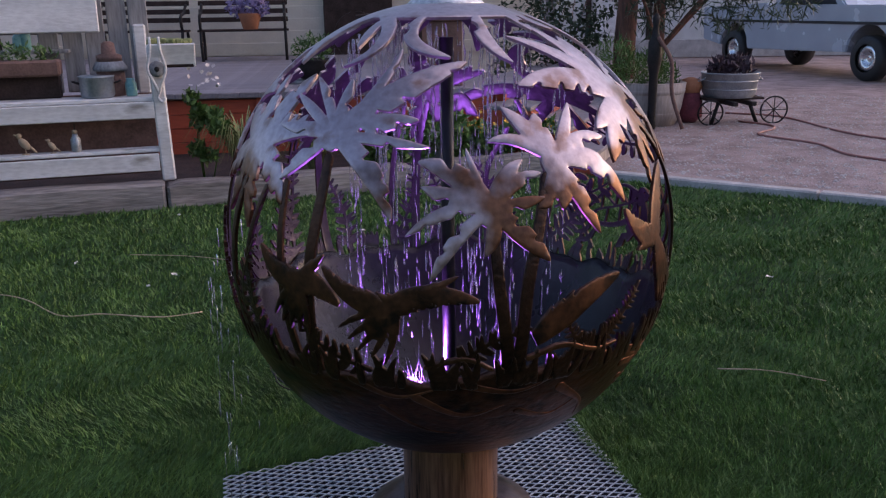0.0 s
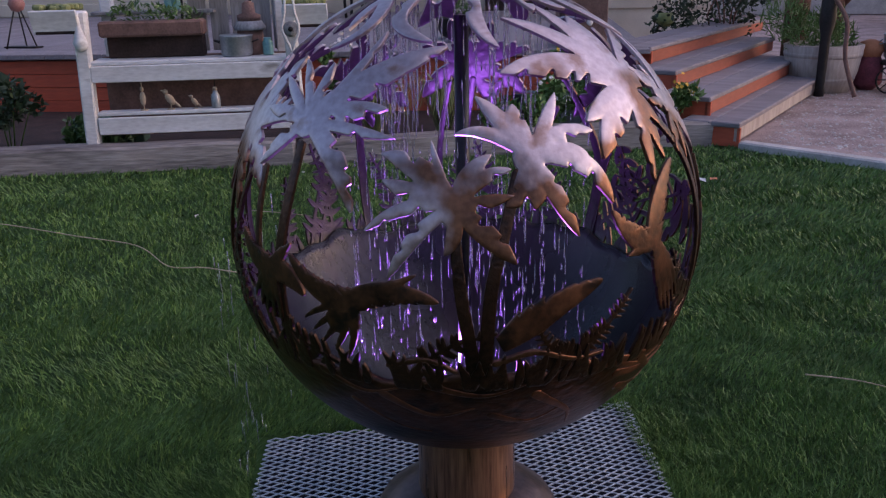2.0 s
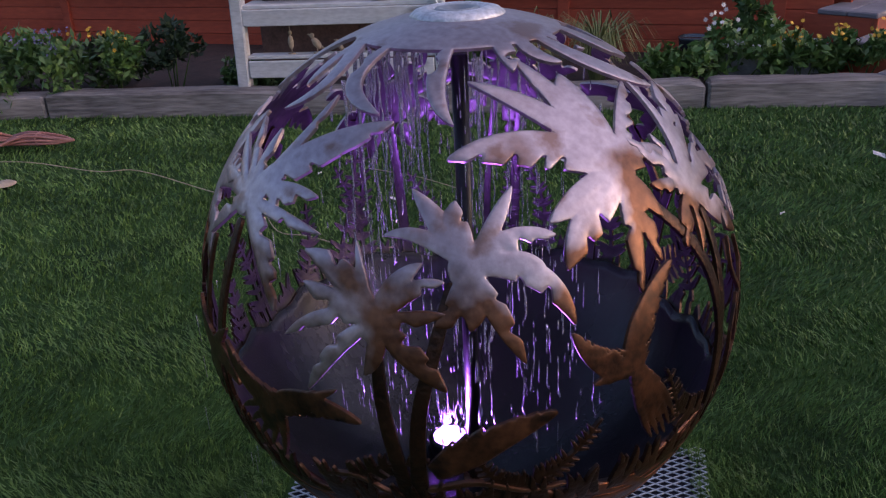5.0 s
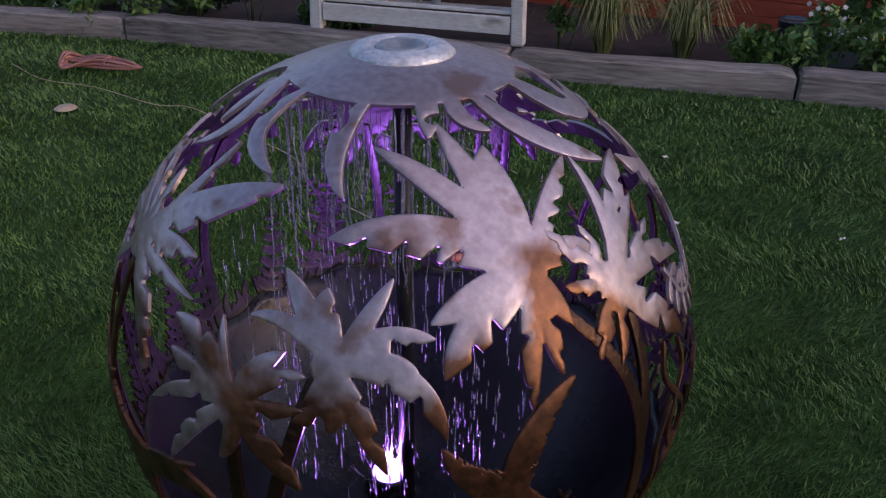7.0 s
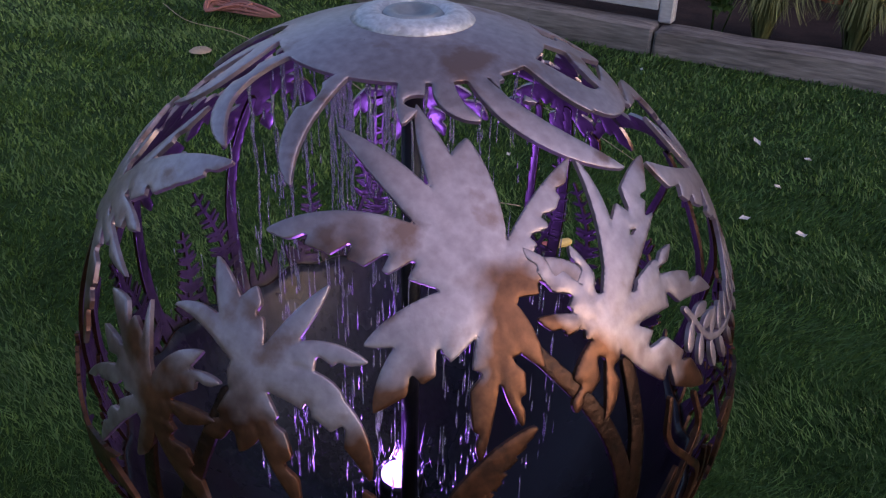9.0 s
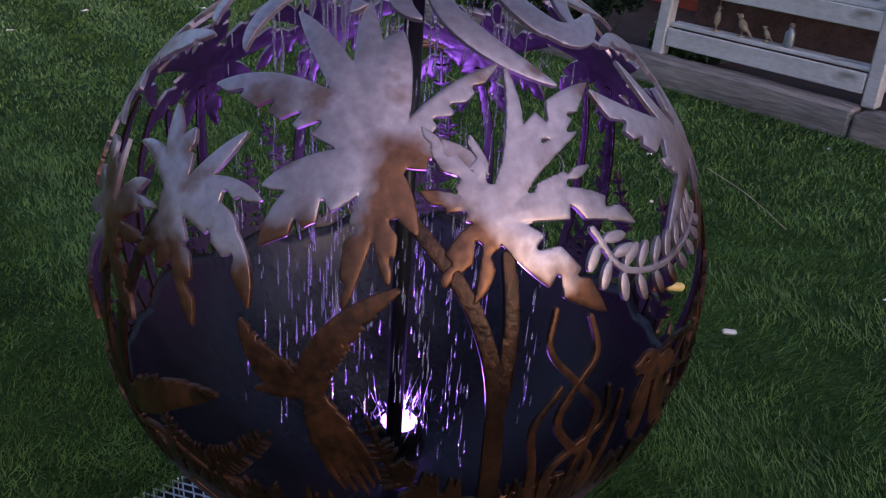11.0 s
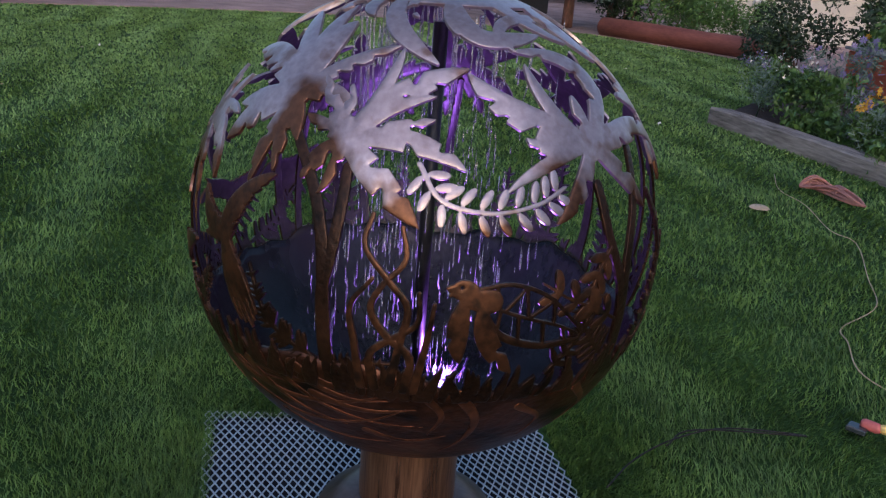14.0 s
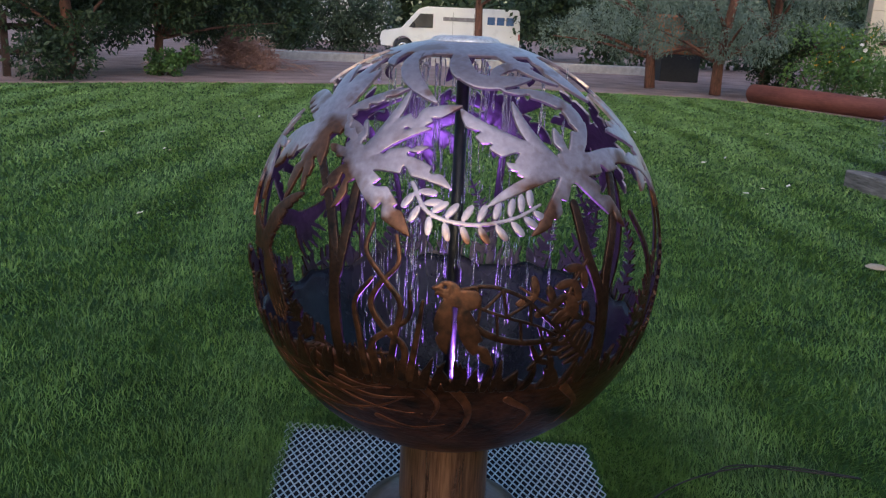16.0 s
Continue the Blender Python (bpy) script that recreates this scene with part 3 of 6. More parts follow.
    def line(self, pts, w0, w1, n=5):
        self.strip([np.array(p[:2]) for p in smooth_line([(*q, 0) for q in pts], n)], w0, w1)

    def build(self, name, mat, step=0.0045, lift=0.0, label="", thick=0.006, emboss=0.0):
        xs, ys = np.arange(self.low[0], self.high[0] + step, step), np.arange(self.low[1], self.high[1] + step, step)
        x, y = np.meshgrid(xs, ys, indexing="ij")
        f = np.full(x.shape, -1.0)
        for shape, hole in self.shapes:
            f = np.minimum(f, -shape(x, y)) if hole else np.maximum(f, shape(x, y))
        f += 1e-7
        f[0], f[-1], f[:, 0], f[:, -1] = -1, -1, -1, -1
        ins = f > 0
        flat, ids = [], {}

        def vert(key, p):
            if key not in ids:
                ids[key] = len(flat)
                flat.append(p)
            return ids[key]

        def corner(i, j):
            return vert((i, j), (xs[i], ys[j], min(f[i, j], 0.03)))

        def crossing(i, j, k, m):
            key = (i, j, k, m) if (i, j) < (k, m) else (k, m, i, j)
            t = f[i, j] / (f[i, j] - f[k, m])
            return vert(key, (xs[i] + (xs[k] - xs[i]) * t, ys[j] + (ys[m] - ys[j]) * t, 0.0))
        faces, rim = [], []
        count = ins[:-1, :-1].astype(int) + ins[1:, :-1] + ins[:-1, 1:] + ins[1:, 1:]
        for i, j in zip(*np.nonzero(count)):
            i, j = int(i), int(j)
            quad = ((i, j), (i + 1, j), (i + 1, j + 1), (i, j + 1))
            if count[i, j] == 4:
                faces.append(tuple(corner(*q) for q in quad))
                continue
            poly, cross = [], []
            for q, r in zip(quad, quad[1:] + quad[:1]):
                if ins[q]:
                    poly.append(corner(*q))
                if ins[q] != ins[r]:
                    poly.append(crossing(*q, *r))
                    cross.append((poly[-1], bool(ins[q])))
            if len(poly) > 2:
                faces.append(tuple(poly))
            for k, (v, leaving) in enumerate(cross):
                if leaving:
                    rim.append((v, cross[(k + 1) % len(cross)][0]))
        p = np.array(flat)
        rho = np.hypot(p[:, 0], p[:, 1])
        dirs = np.cos(rho / R)[:, None] * self.c + (np.sin(rho / R) / np.maximum(rho, 1e-9))[:, None] * (p[:, :1] * self.e + p[:, 1:2] * self.n)
        swell = emboss * (p[:, 2] / 0.03) - 0.0010 * np.clip(1 - p[:, 2] / 0.005, 0, 1)
        out = dirs * (R + lift + swell)[:, None] + (0, 0, ZC)
        inn = dirs * (R + lift + swell - thick)[:, None] + (0, 0, ZC)
        k = len(p)
        allf = faces + [tuple(v + k for v in g[::-1]) for g in faces] + [(b, a, a + k, b + k) for a, b in rim]
        ob = mesh_object(name, np.vstack([out, inn]), allf, mat, fountain, label)
        # Backs of the cut sheet take the colour darkened for shade.
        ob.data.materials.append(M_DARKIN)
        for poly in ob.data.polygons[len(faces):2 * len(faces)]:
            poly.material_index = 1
        ob.data.polygons.foreach_set("use_smooth", [True] * (2 * len(faces)) + [False] * len(rim))
        return ob


def palm(hub, fronds, lift, rusty=1.0):
    """A palm crown: hub (az, el), leaves of (az, el halfway; az, el at the tip; half-width; cuts on either side)."""
    c = Cut(*hub)
    h = c.at(*hub)
    c.oval(h, 0.030, 0.034)
    for k, (az, el, tip_az, tip_el, w, cl, cr) in enumerate(fronds):
        c.leaf(h, c.at(az, el), c.at(tip_az, tip_el), w, cl, cr, 3.7 * k + hub[0])
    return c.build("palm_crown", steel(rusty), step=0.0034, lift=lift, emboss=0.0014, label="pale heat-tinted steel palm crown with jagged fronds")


def trunk(pts, w0=0.010, w1=0.015, lift=-0.001):
    c = Cut(*pts[len(pts) // 2])
    c.line([c.at(*q) for q in pts], w0, w1)
    return c.build("palm_trunk", M_RUST, lift=lift, label="rust-brown palm trunk")


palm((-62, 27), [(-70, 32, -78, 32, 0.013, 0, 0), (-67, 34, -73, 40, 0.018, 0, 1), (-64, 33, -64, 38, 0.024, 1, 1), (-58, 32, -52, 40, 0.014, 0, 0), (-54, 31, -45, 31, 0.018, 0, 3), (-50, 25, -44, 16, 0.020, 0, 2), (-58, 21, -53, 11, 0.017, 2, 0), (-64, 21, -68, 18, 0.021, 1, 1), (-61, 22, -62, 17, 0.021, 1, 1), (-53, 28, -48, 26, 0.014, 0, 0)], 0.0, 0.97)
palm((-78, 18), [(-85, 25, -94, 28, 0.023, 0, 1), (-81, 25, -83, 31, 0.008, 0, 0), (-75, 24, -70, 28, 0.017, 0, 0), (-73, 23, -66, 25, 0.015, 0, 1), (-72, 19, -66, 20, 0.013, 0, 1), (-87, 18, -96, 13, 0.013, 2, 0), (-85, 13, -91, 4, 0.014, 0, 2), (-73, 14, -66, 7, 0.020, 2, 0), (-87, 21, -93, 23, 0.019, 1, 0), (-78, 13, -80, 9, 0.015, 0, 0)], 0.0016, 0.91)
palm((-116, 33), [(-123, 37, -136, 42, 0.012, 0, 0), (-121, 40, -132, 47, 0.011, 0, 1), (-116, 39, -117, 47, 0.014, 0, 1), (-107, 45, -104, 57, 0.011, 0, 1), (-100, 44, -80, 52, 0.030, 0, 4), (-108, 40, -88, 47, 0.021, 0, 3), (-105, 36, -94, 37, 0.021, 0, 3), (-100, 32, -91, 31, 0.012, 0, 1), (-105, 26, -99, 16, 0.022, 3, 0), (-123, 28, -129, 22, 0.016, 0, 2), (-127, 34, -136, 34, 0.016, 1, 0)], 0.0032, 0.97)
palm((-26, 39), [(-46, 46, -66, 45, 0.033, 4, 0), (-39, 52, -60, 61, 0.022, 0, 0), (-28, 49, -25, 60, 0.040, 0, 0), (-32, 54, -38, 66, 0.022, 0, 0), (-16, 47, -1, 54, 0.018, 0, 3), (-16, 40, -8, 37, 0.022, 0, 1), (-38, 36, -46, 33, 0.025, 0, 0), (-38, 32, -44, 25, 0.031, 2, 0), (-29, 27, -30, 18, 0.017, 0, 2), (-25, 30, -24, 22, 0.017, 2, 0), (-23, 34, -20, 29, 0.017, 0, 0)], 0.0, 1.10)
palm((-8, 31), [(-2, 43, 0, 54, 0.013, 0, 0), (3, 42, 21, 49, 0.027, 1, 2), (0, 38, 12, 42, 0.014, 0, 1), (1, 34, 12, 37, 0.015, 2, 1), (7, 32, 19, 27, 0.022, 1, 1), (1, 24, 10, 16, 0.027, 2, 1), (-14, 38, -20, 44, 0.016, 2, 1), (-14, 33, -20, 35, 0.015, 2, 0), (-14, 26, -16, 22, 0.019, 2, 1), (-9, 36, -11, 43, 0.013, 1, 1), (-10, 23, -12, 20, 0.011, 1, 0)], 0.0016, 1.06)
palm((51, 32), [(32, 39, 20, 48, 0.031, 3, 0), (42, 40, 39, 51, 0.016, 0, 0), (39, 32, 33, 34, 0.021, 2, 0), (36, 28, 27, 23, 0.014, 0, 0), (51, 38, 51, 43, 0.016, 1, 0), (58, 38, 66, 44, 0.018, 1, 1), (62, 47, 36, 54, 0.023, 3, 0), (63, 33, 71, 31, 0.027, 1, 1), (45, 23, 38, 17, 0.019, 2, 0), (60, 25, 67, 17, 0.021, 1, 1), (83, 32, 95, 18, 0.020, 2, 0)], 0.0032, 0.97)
for hub, lift in (((100, 34), 0), ((140, 30), .0016), ((183, 36), .0032), ((216, 28), 0)):
    a, e = hub
    palm(hub, [(a - 11, e + 6, a - 23, e + 7, .034, 0, 4), (a - 6, e + 11, a - 10, e + 19, .026, 1, 2), (a + 5, e + 12, a + 9, e + 20, .030, 2, 1), (a + 11, e + 6, a + 23, e + 5, .034, 4, 0), (a + 9, e - 3, a + 17, e - 11, .030, 1, 3), (a - 9, e - 3, a - 18, e - 10, .032, 3, 1), (a + 3, e - 9, a + 5, e - 18, .024, 2, 1), (a - 4, e - 8, a - 7, e - 16, .024, 1, 2)], lift)
for pts in ([(-65, 24), (-68, 14), (-71, 2), (-72, -12), (-72, -20)], [(-78, 15), (-77, 3), (-75, -11), (-74, -20)], [(-116, 28), (-116, 19), (-118, 1), (-119, -20)],
            [(-22, 32), (-14, 23), (-10, 15), (-8, 4), (-7, -20)], [(-6, 26), (-6, 17), (-7, 8), (-8, 1), (-7, -20)], [(51, 24), (53, 13), (58, 0), (60, -20)], [(67, 30), (63, 18), (59, 4), (61, -20)],
            [(100, 29), (103, 8), (104, -20)], [(140, 25), (137, 6), (136, -20)], [(183, 31), (186, 6), (187, -20)], [(216, 23), (213, 6), (212, -20)]):
    trunk(pts)
# second slender trunks
for pts in ([(-127, 22), (-126, 4), (-124, -20)], [(108, 28), (111, 6), (112, -20)], [(-134, 20), (-139, 2), (-137, -20)], [(72, 20), (80, 4), (79, -20)]):
    trunk(pts, 0.007, 0.011, -0.002)

# cap of curling flames round the top
c = Cut(0, 90)
c.oval((0, 0), R * radians(20.5), R * radians(20.5))
# each tongue: az, el at its root, halfway and at its tip, then its half-width
tongues = [(-67, 70, -70, 59, -64, 51, 0.017), (-102, 70, -101, 59, -85, 53, 0.016), (-39, 73, -40, 67, -42, 62, 0.018), (-25, 72, -27, 66, -19, 62, 0.016), (-14, 71, -5, 59, 12, 49, 0.022), (20, 73, 16, 64, 18, 58, 0.017), (-2, 73, -5, 67, 2, 63, 0.01), (76, 63, 38, 62, 39, 53, 0.015), (-129, 69, -125, 59, -123, 56, 0.013), (-160, 73, -115, 61, -124, 50, 0.017), (17, 73, 26, 58, 55, 59, 0.026), (60, 83, 52, 66, 68, 56, 0.022)]
for k, az in enumerate((82, 104, 126, 148, 170, 192, 212)):
    way = 1 if k % 2 else -1
    tongues.append((az, 70, az + 9 * way, 61, az + 3 * way, 50 + 4 * (k % 2), .030))
for a0, e0, a1, e1, a2, e2, w in tongues:
    c.leaf(c.at(a0, e0), c.at(a1, e1), c.at(a2, e2), w)
for az, el, a, b in ((-74, 65, .024, .015), (-54, 64, .030, .017), (-37, 66, .012, .020), (-4, 66, .022, .013), (-17, 62, .014, .010), (4, 61, .012, .008), (32, 64, .024, .013), (66, 64, .022, .014), (95, 63, .022, .014), (118, 64, .020, .014), (160, 63, .022, .014), (-108, 63, .022, .013)):
    c.oval(c.at(az, el), a, b, az + 90, hole=True)
c.oval((0, 0), 0.042, 0.042, hole=True)
c.build("flame_cap", M_STEEL, lift=0.004, label="lavender-grey steel cap with curling flame tongues", step=0.004, emboss=0.0)
turned("top_ring", [(0.045, -0.004), (0.084, -0.008), (0.092, 0.000), (0.080, 0.010), (0.062, 0.014), (0.052, 0.013), (0.044, 0.006)], M_CAP, fountain, "pale whitish cast ring on the crown", (0, 0, ZC + R - 0.004), 40, closed=False)
turned("nozzle_ring", [(0.022, 0.000), (0.030, 0.008), (0.040, 0.009), (0.047, 0.002), (0.03, -0.004)], M_ZINC, fountain, "grey metal nozzle ring", (0, 0, ZC + R), 32)


# bowl with an uneven cut rim
def rim_at(a):
    return -18.0 + 1.3 * math.sin(5 * a + 1) + 0.9 * math.sin(13 * a) + 0.6 * math.sin(29 * a + 2) + 5.0 * math.exp(-(math.degrees(math.atan2(math.sin(a + 0.16), math.cos(a + 0.16))) / 17) ** 2)


seg, rows = 240, 26
verts, faces = [], []
for shell in (R - 0.001, R - 0.011):
    for i in range(rows):
        for k in range(seg):
            a = 2 * math.pi * k / seg
            el = -88 + (rim_at(a) + 88) * i / (rows - 1)
            verts.append(on_ball(math.degrees(a), el, shell) + (0, 0, ZC))
size = seg * rows
outer, inner = [], []
for i in range(rows - 1):
    for k in range(seg):
        a, b = i * seg + k, i * seg + (k + 1) % seg
        outer.append((a, b, b + seg, a + seg))
        inner.append((a + size, a + seg + size, b + seg + size, b + size))
lip = [((rows - 1) * seg + k, (rows - 1) * seg + (k + 1) % seg, (rows - 1) * seg + (k + 1) % seg + size, (rows - 1) * seg + k + size) for k in range(seg)]
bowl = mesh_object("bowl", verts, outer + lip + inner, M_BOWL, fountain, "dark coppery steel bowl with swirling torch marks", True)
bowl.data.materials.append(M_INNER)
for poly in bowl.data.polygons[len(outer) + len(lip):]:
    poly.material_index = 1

# torch-coloured weld ribbons on the bowl
for pts, w in (([(21, -19), (26, -27), (25, -36), (20, -43)], .008), ([(-16, -17), (-8, -20), (2, -19)], .009), ([(-12, -24), (0, -26), (12, -24)], .007), ([(-30, -22), (-18, -30), (-5, -33)], .007), ([(-95, -24), (-84, -30), (-74, -27)], .007), ([(-60, -24), (-50, -32), (-46, -40)], .007), ([(52, -22), (60, -30), (58, -38)], .007), ([(-40, -20), (-30, -24), (-20, -23)], .006), ([(-14, -20), (-3, -23), (6, -22)], .006), ([(-22, -19), (-12, -26), (2, -30), (14, -30)], .005), ([(0, -34), (10, -37), (20, -34)], .006), ([(-70, -30), (-60, -34), (-52, -30)], .006), ([(-104, -28), (-94, -36), (-84, -38)], .005), ([(36, -24), (44, -30), (42, -38)], .006), ([(-44, -19), (-30, -21), (-14, -21), (0, -18)], .008), ([(-38, -24), (-22, -27), (-6, -25), (6, -20)], .007), ([(-34, -30), (-18, -34), (0, -30), (10, -24)], .006), ([(-26, -36), (-10, -40), (8, -38)], .005), ([(-84, -20), (-72, -23), (-62, -20)], .006), ([(-110, -20), (-100, -24), (-90, -21)], .006), ([(14, -20), (18, -26), (15, -34)], .006)):
    c = Cut(*pts[1])
    c.line([c.at(*q) for q in pts], w * 1.7, w * 0.25)
    c.build("weld_ribbon", M_RIBBON, lift=0.0008, label="reddish torch-coloured streak along the bowl", thick=0.003)


def fern(root, tip, pairs, size, bow=0.1, mat=None, name="fern"):
    c = Cut(*root)
    a, b = c.at(*root), c.at(*tip)
    d = (b - a) / np.linalg.norm(b - a)
    nn = np.array([-d[1], d[0]])
    mid = (a + b) / 2 + nn * bow * np.linalg.norm(b - a)
    curve = [np.array(p[:2]) for p in smooth_line([(*a, 0), (*mid, 0), (*b, 0)], 10)]
    c.strip(curve, 0.0055, 0.003)
    for k in range(pairs):
        t = 0.12 + 0.86 * k / pairs
        p = curve[int(t * (len(curve) - 1))]
        q = curve[min(int(t * (len(curve) - 1)) + 1, len(curve) - 1)]
        dd = (q - p) / max(np.linalg.norm(q - p), 1e-6)
        mm = np.array([-dd[1], dd[0]])
        ln = size * (1.05 - 0.65 * t)
        for sgn in (1, -1):
            c.frond(p, p + (dd * 0.45 + mm * sgn) * ln, ln * 0.20, 0, 0, 1, root=0.5, blunt=0.4)
    c.build(name, mat or M_RUST, step=0.0035, lift=-0.001, label="dark steel fern with paired leaflets")


fern((-10, -14), (-26, 3), 13, .042, .15)
fern((-62, -16), (-40, -2), 15, .040, -.12)
fern((-86, -15), (-70, -7), 11, .036, .1)
fern((-52, -16), (-62, -6), 9, .034, .1)
c = Cut(25, 20)
stem = [np.array(p[:2]) for p in smooth_line([(*c.at(*q), 0) for q in ((9, 28), (14, 21.5), (24, 19.5), (34, 21), (41, 24))], 8)]
c.strip(stem, 0.005, 0.0035)
for k in range(2, len(stem) - 1, 3):
    d = stem[k + 1] - stem[k]
    way = math.degrees(math.atan2(d[1], d[0]))
    for sgn in (1, -1):
        turn = way + sgn * 62
        c.oval(stem[k] + 0.027 * np.array([math.cos(radians(turn)), math.sin(radians(turn))]), 0.0205, 0.0085, turn)
c.build("leafy_vine", M_STEEL, step=0.0028, lift=0.003, label="pale steel vine with paired oval leaflets")
fern((40, -15), (50, 10), 8, .046, -.12)
fern((56, -14), (44, 4), 8, .050, .1)
fern((-8, -16), (6, -12), 8, .030, .1)
fern((72, -18), (84, 8), 11, .048, .1)
fern((-105, -17), (-124, -4), 10, .042, .1)
for az, tip, el in ((95, 100, 8), (112, 104, 14), (128, 134, 6), (150, 156, 12), (156, 148, 20), (172, 166, 4), (190, 196, 10), (205, 200, 2), (216, 224, 8), (228, 222, 0), (160, 150, 30)):
    fern((az, -19), (tip, el), 11, .044, .1)

# bird with spread wings above the rim
for body, head, left, right, tail, fan in (((-98, -1), (-90, 3), (-114, 6), (-81, 0), (-107, -12), 0.22), ((-34, 7), (-39, 6), (-45, 15), (-22, 22), (-25, -11), 0.07), ((-120, 2), (-116, 6), (-132, 8), (-110, -2), (-124, -10), 0.2)):
    c = Cut(*body)
    b, h, l, r, t = (c.at(*q) for q in (body, head, left, right, tail))
    c.line([h, b * 0.6 + h * 0.4, b, b * 0.5 + t * 0.5], 0.011, 0.020)
    c.frond(h, h * 1.6 - b * 0.6, .008, 0, 0, 1, root=1)
    c.frond(b, l, .031, .12, 9, -1, depth=0.55, root=0.8)
    c.frond(b, r, .031, .10, 10, -1, depth=0.55, root=0.8)
    for k in (-2, -1, 0, 1, 2):
        side = np.array([-(t - b)[1], (t - b)[0]]) * fan * k
        c.frond(b, t + side - (t - b) * 0.05 * abs(k), .013, .03 * k, 5, 0, depth=0.35, root=0.7)
    c.build("flying_bird", M_BIRD, step=0.0035, lift=0.004, label="rust-brown steel bird with spread wings")

# broad feathered leaf and rippled water lines beside the trunks
c = Cut(-60, -4)
c.frond(c.at(-69, -9), c.at(-48, 2), .040, .06, 5, 1, depth=0.4)
c.build("broad_leaf", M_BIRD, lift=0.002, label="broad rust-brown leaf with a notched edge")
for pts in ([(-70, -14), (-62, -12), (-53, -15), (-46, -15)], [(-92, -15), (-84, -13), (-78, -16)]):
    c = Cut(*pts[1])
    c.line([c.at(*q) for q in pts], .007, .004)
    c.build("ripple_line", M_STEEL, lift=0.002, label="thin raised steel ripple line")

# branching coral of twisted strands
for pts in ([(1, 18), (0, 12), (5, 6), (9, 1), (8, -6), (6, -18)], [(7, 16), (8, 10), (4, 5), (2, 0), (5, -5), (10, -10), (9, -18)], [(2, 6), (-2, 0), (-1, -8), (0, -18)], [(11, 4), (11, -2), (6, -6), (2, -10), (3, -18)], [(14, 2), (13, -6), (11, -18)]):
    c = Cut(*pts[2])
    c.line([c.at(*q) for q in pts], .004, .009)
    c.build("coral_branch", M_BIRD, step=0.003, lift=0.003, label="copper-coloured twisted coral branch")

# turtle with a plated open-work shell
c = Cut(33.3, -0.1)
for line, w0, w1 in (([(22.5, 5.3), (28.9, 6.1), (36.4, 3.4), (42.2, -1.7), (46.0, -5.2)], .0042, .0036), ([(23.2, 0.7), (27.2, -4.3), (35.8, -7.2), (44.9, -7.1)], .0085, .0060), ([(23.0, 3.2), (27.6, 0.8), (33.4, -1.2), (39.7, -3.2), (45.2, -6.0)], .0034, .0028)):
    c.line([c.at(*q) for q in line], w0, w1)
for p, q in [((25.7, 5.8), (26.7, 1.1)), ((31.7, 5.3), (32.7, -0.8)), ((38.2, 2.4), (38.6, -2.7)), ((26.7, 1.1), (26.3, -3.3)), ((30.5, -0.3), (31.0, -5.8)), ((36.0, -2.0), (36.7, -7.1)), ((40.6, -3.6), (42.1, -7.1)), ((27.6, 0.8), (31.7, 5.3)), ((32.7, -0.9), (38.2, 2.4))]:
    c.strip([c.at(*p), c.at(*q)], .0034, .0028)
c.build("turtle_shell", M_RUST, step=0.0026, lift=0.004, label="open-work turtle shell of dark plates")
c = Cut(19.6, 5.0)
c.oval(c.at(19.6, 5.0), .026, .020, -12)
c.line([c.at(19.6, 5.0), c.at(21.5, 3.4), c.at(24.6, 3.0)], .018, .022)
c.leaf(c.at(19.6, 5.0), c.at(16.7, 5.4), c.at(15.8, 5.4), .009)
c.leaf(c.at(19.6, 5.0), c.at(17.2, 4.3), c.at(16.8, 3.7), .007)
c.leaf(c.at(19.5, 2.7), c.at(18.7, -3.6), c.at(19.7, -10.3), .020, 0, 1, 1.0)
c.leaf(c.at(23.2, 1.3), c.at(24.8, -5.5), c.at(30.8, -13.0), .021, 1, 1, 2.0)
c.oval(c.at(18.8, 5.7), .0034, .0034, hole=True)
c.build("turtle_body", M_BIRD, step=0.0026, lift=0.006, label="copper-brown turtle head and flippers")

# sprigs of oval leaves behind the turtle
for pts in ([(56.2, -4.9), (48.9, -1.1), (41.8, 2.1), (35.5, 5.8)], [(53.0, 11.0), (49.3, 6.5), (47.5, 2.0), (47.6, -2.7)]):
    c = Cut(*pts[1])
    stem = [np.array(p[:2]) for p in smooth_line([(*c.at(*q), 0) for q in pts], 6)]
    c.strip(stem, 0.0036, 0.0024)
    for k in range(2, len(stem) - 1, 4):
        d = stem[k + 1] - stem[k]
        way = math.degrees(math.atan2(d[1], d[0]))
        for sgn in (1, -1):
            turn = way + sgn * 48
            c.oval(stem[k] + 0.026 * np.array([math.cos(radians(turn)), math.sin(radians(turn))]), 0.024, 0.0095, turn)
    c.build("leafy_sprig", M_BIRD, step=0.0028, lift=0.002, label="brown steel sprig with oval leaves")

# ragged grass tufts along the rim
rnd = random.Random(4)
for k in range(44):
    az = -150 + k * 8.1 + rnd.uniform(-2, 2)
    c = Cut(az, -17)
    for j in range(5):
        b = az + rnd.uniform(-4, 4)
        c.frond(c.at(b, -21), c.at(b + rnd.uniform(-3, 3), -16 + rnd.uniform(0, 5)), .012, rnd.uniform(-.1, .1), 0, 1)
    c.build("grass_tuft", M_RUST, step=0.004, lift=0.002, label="short jagged steel grass tuft")

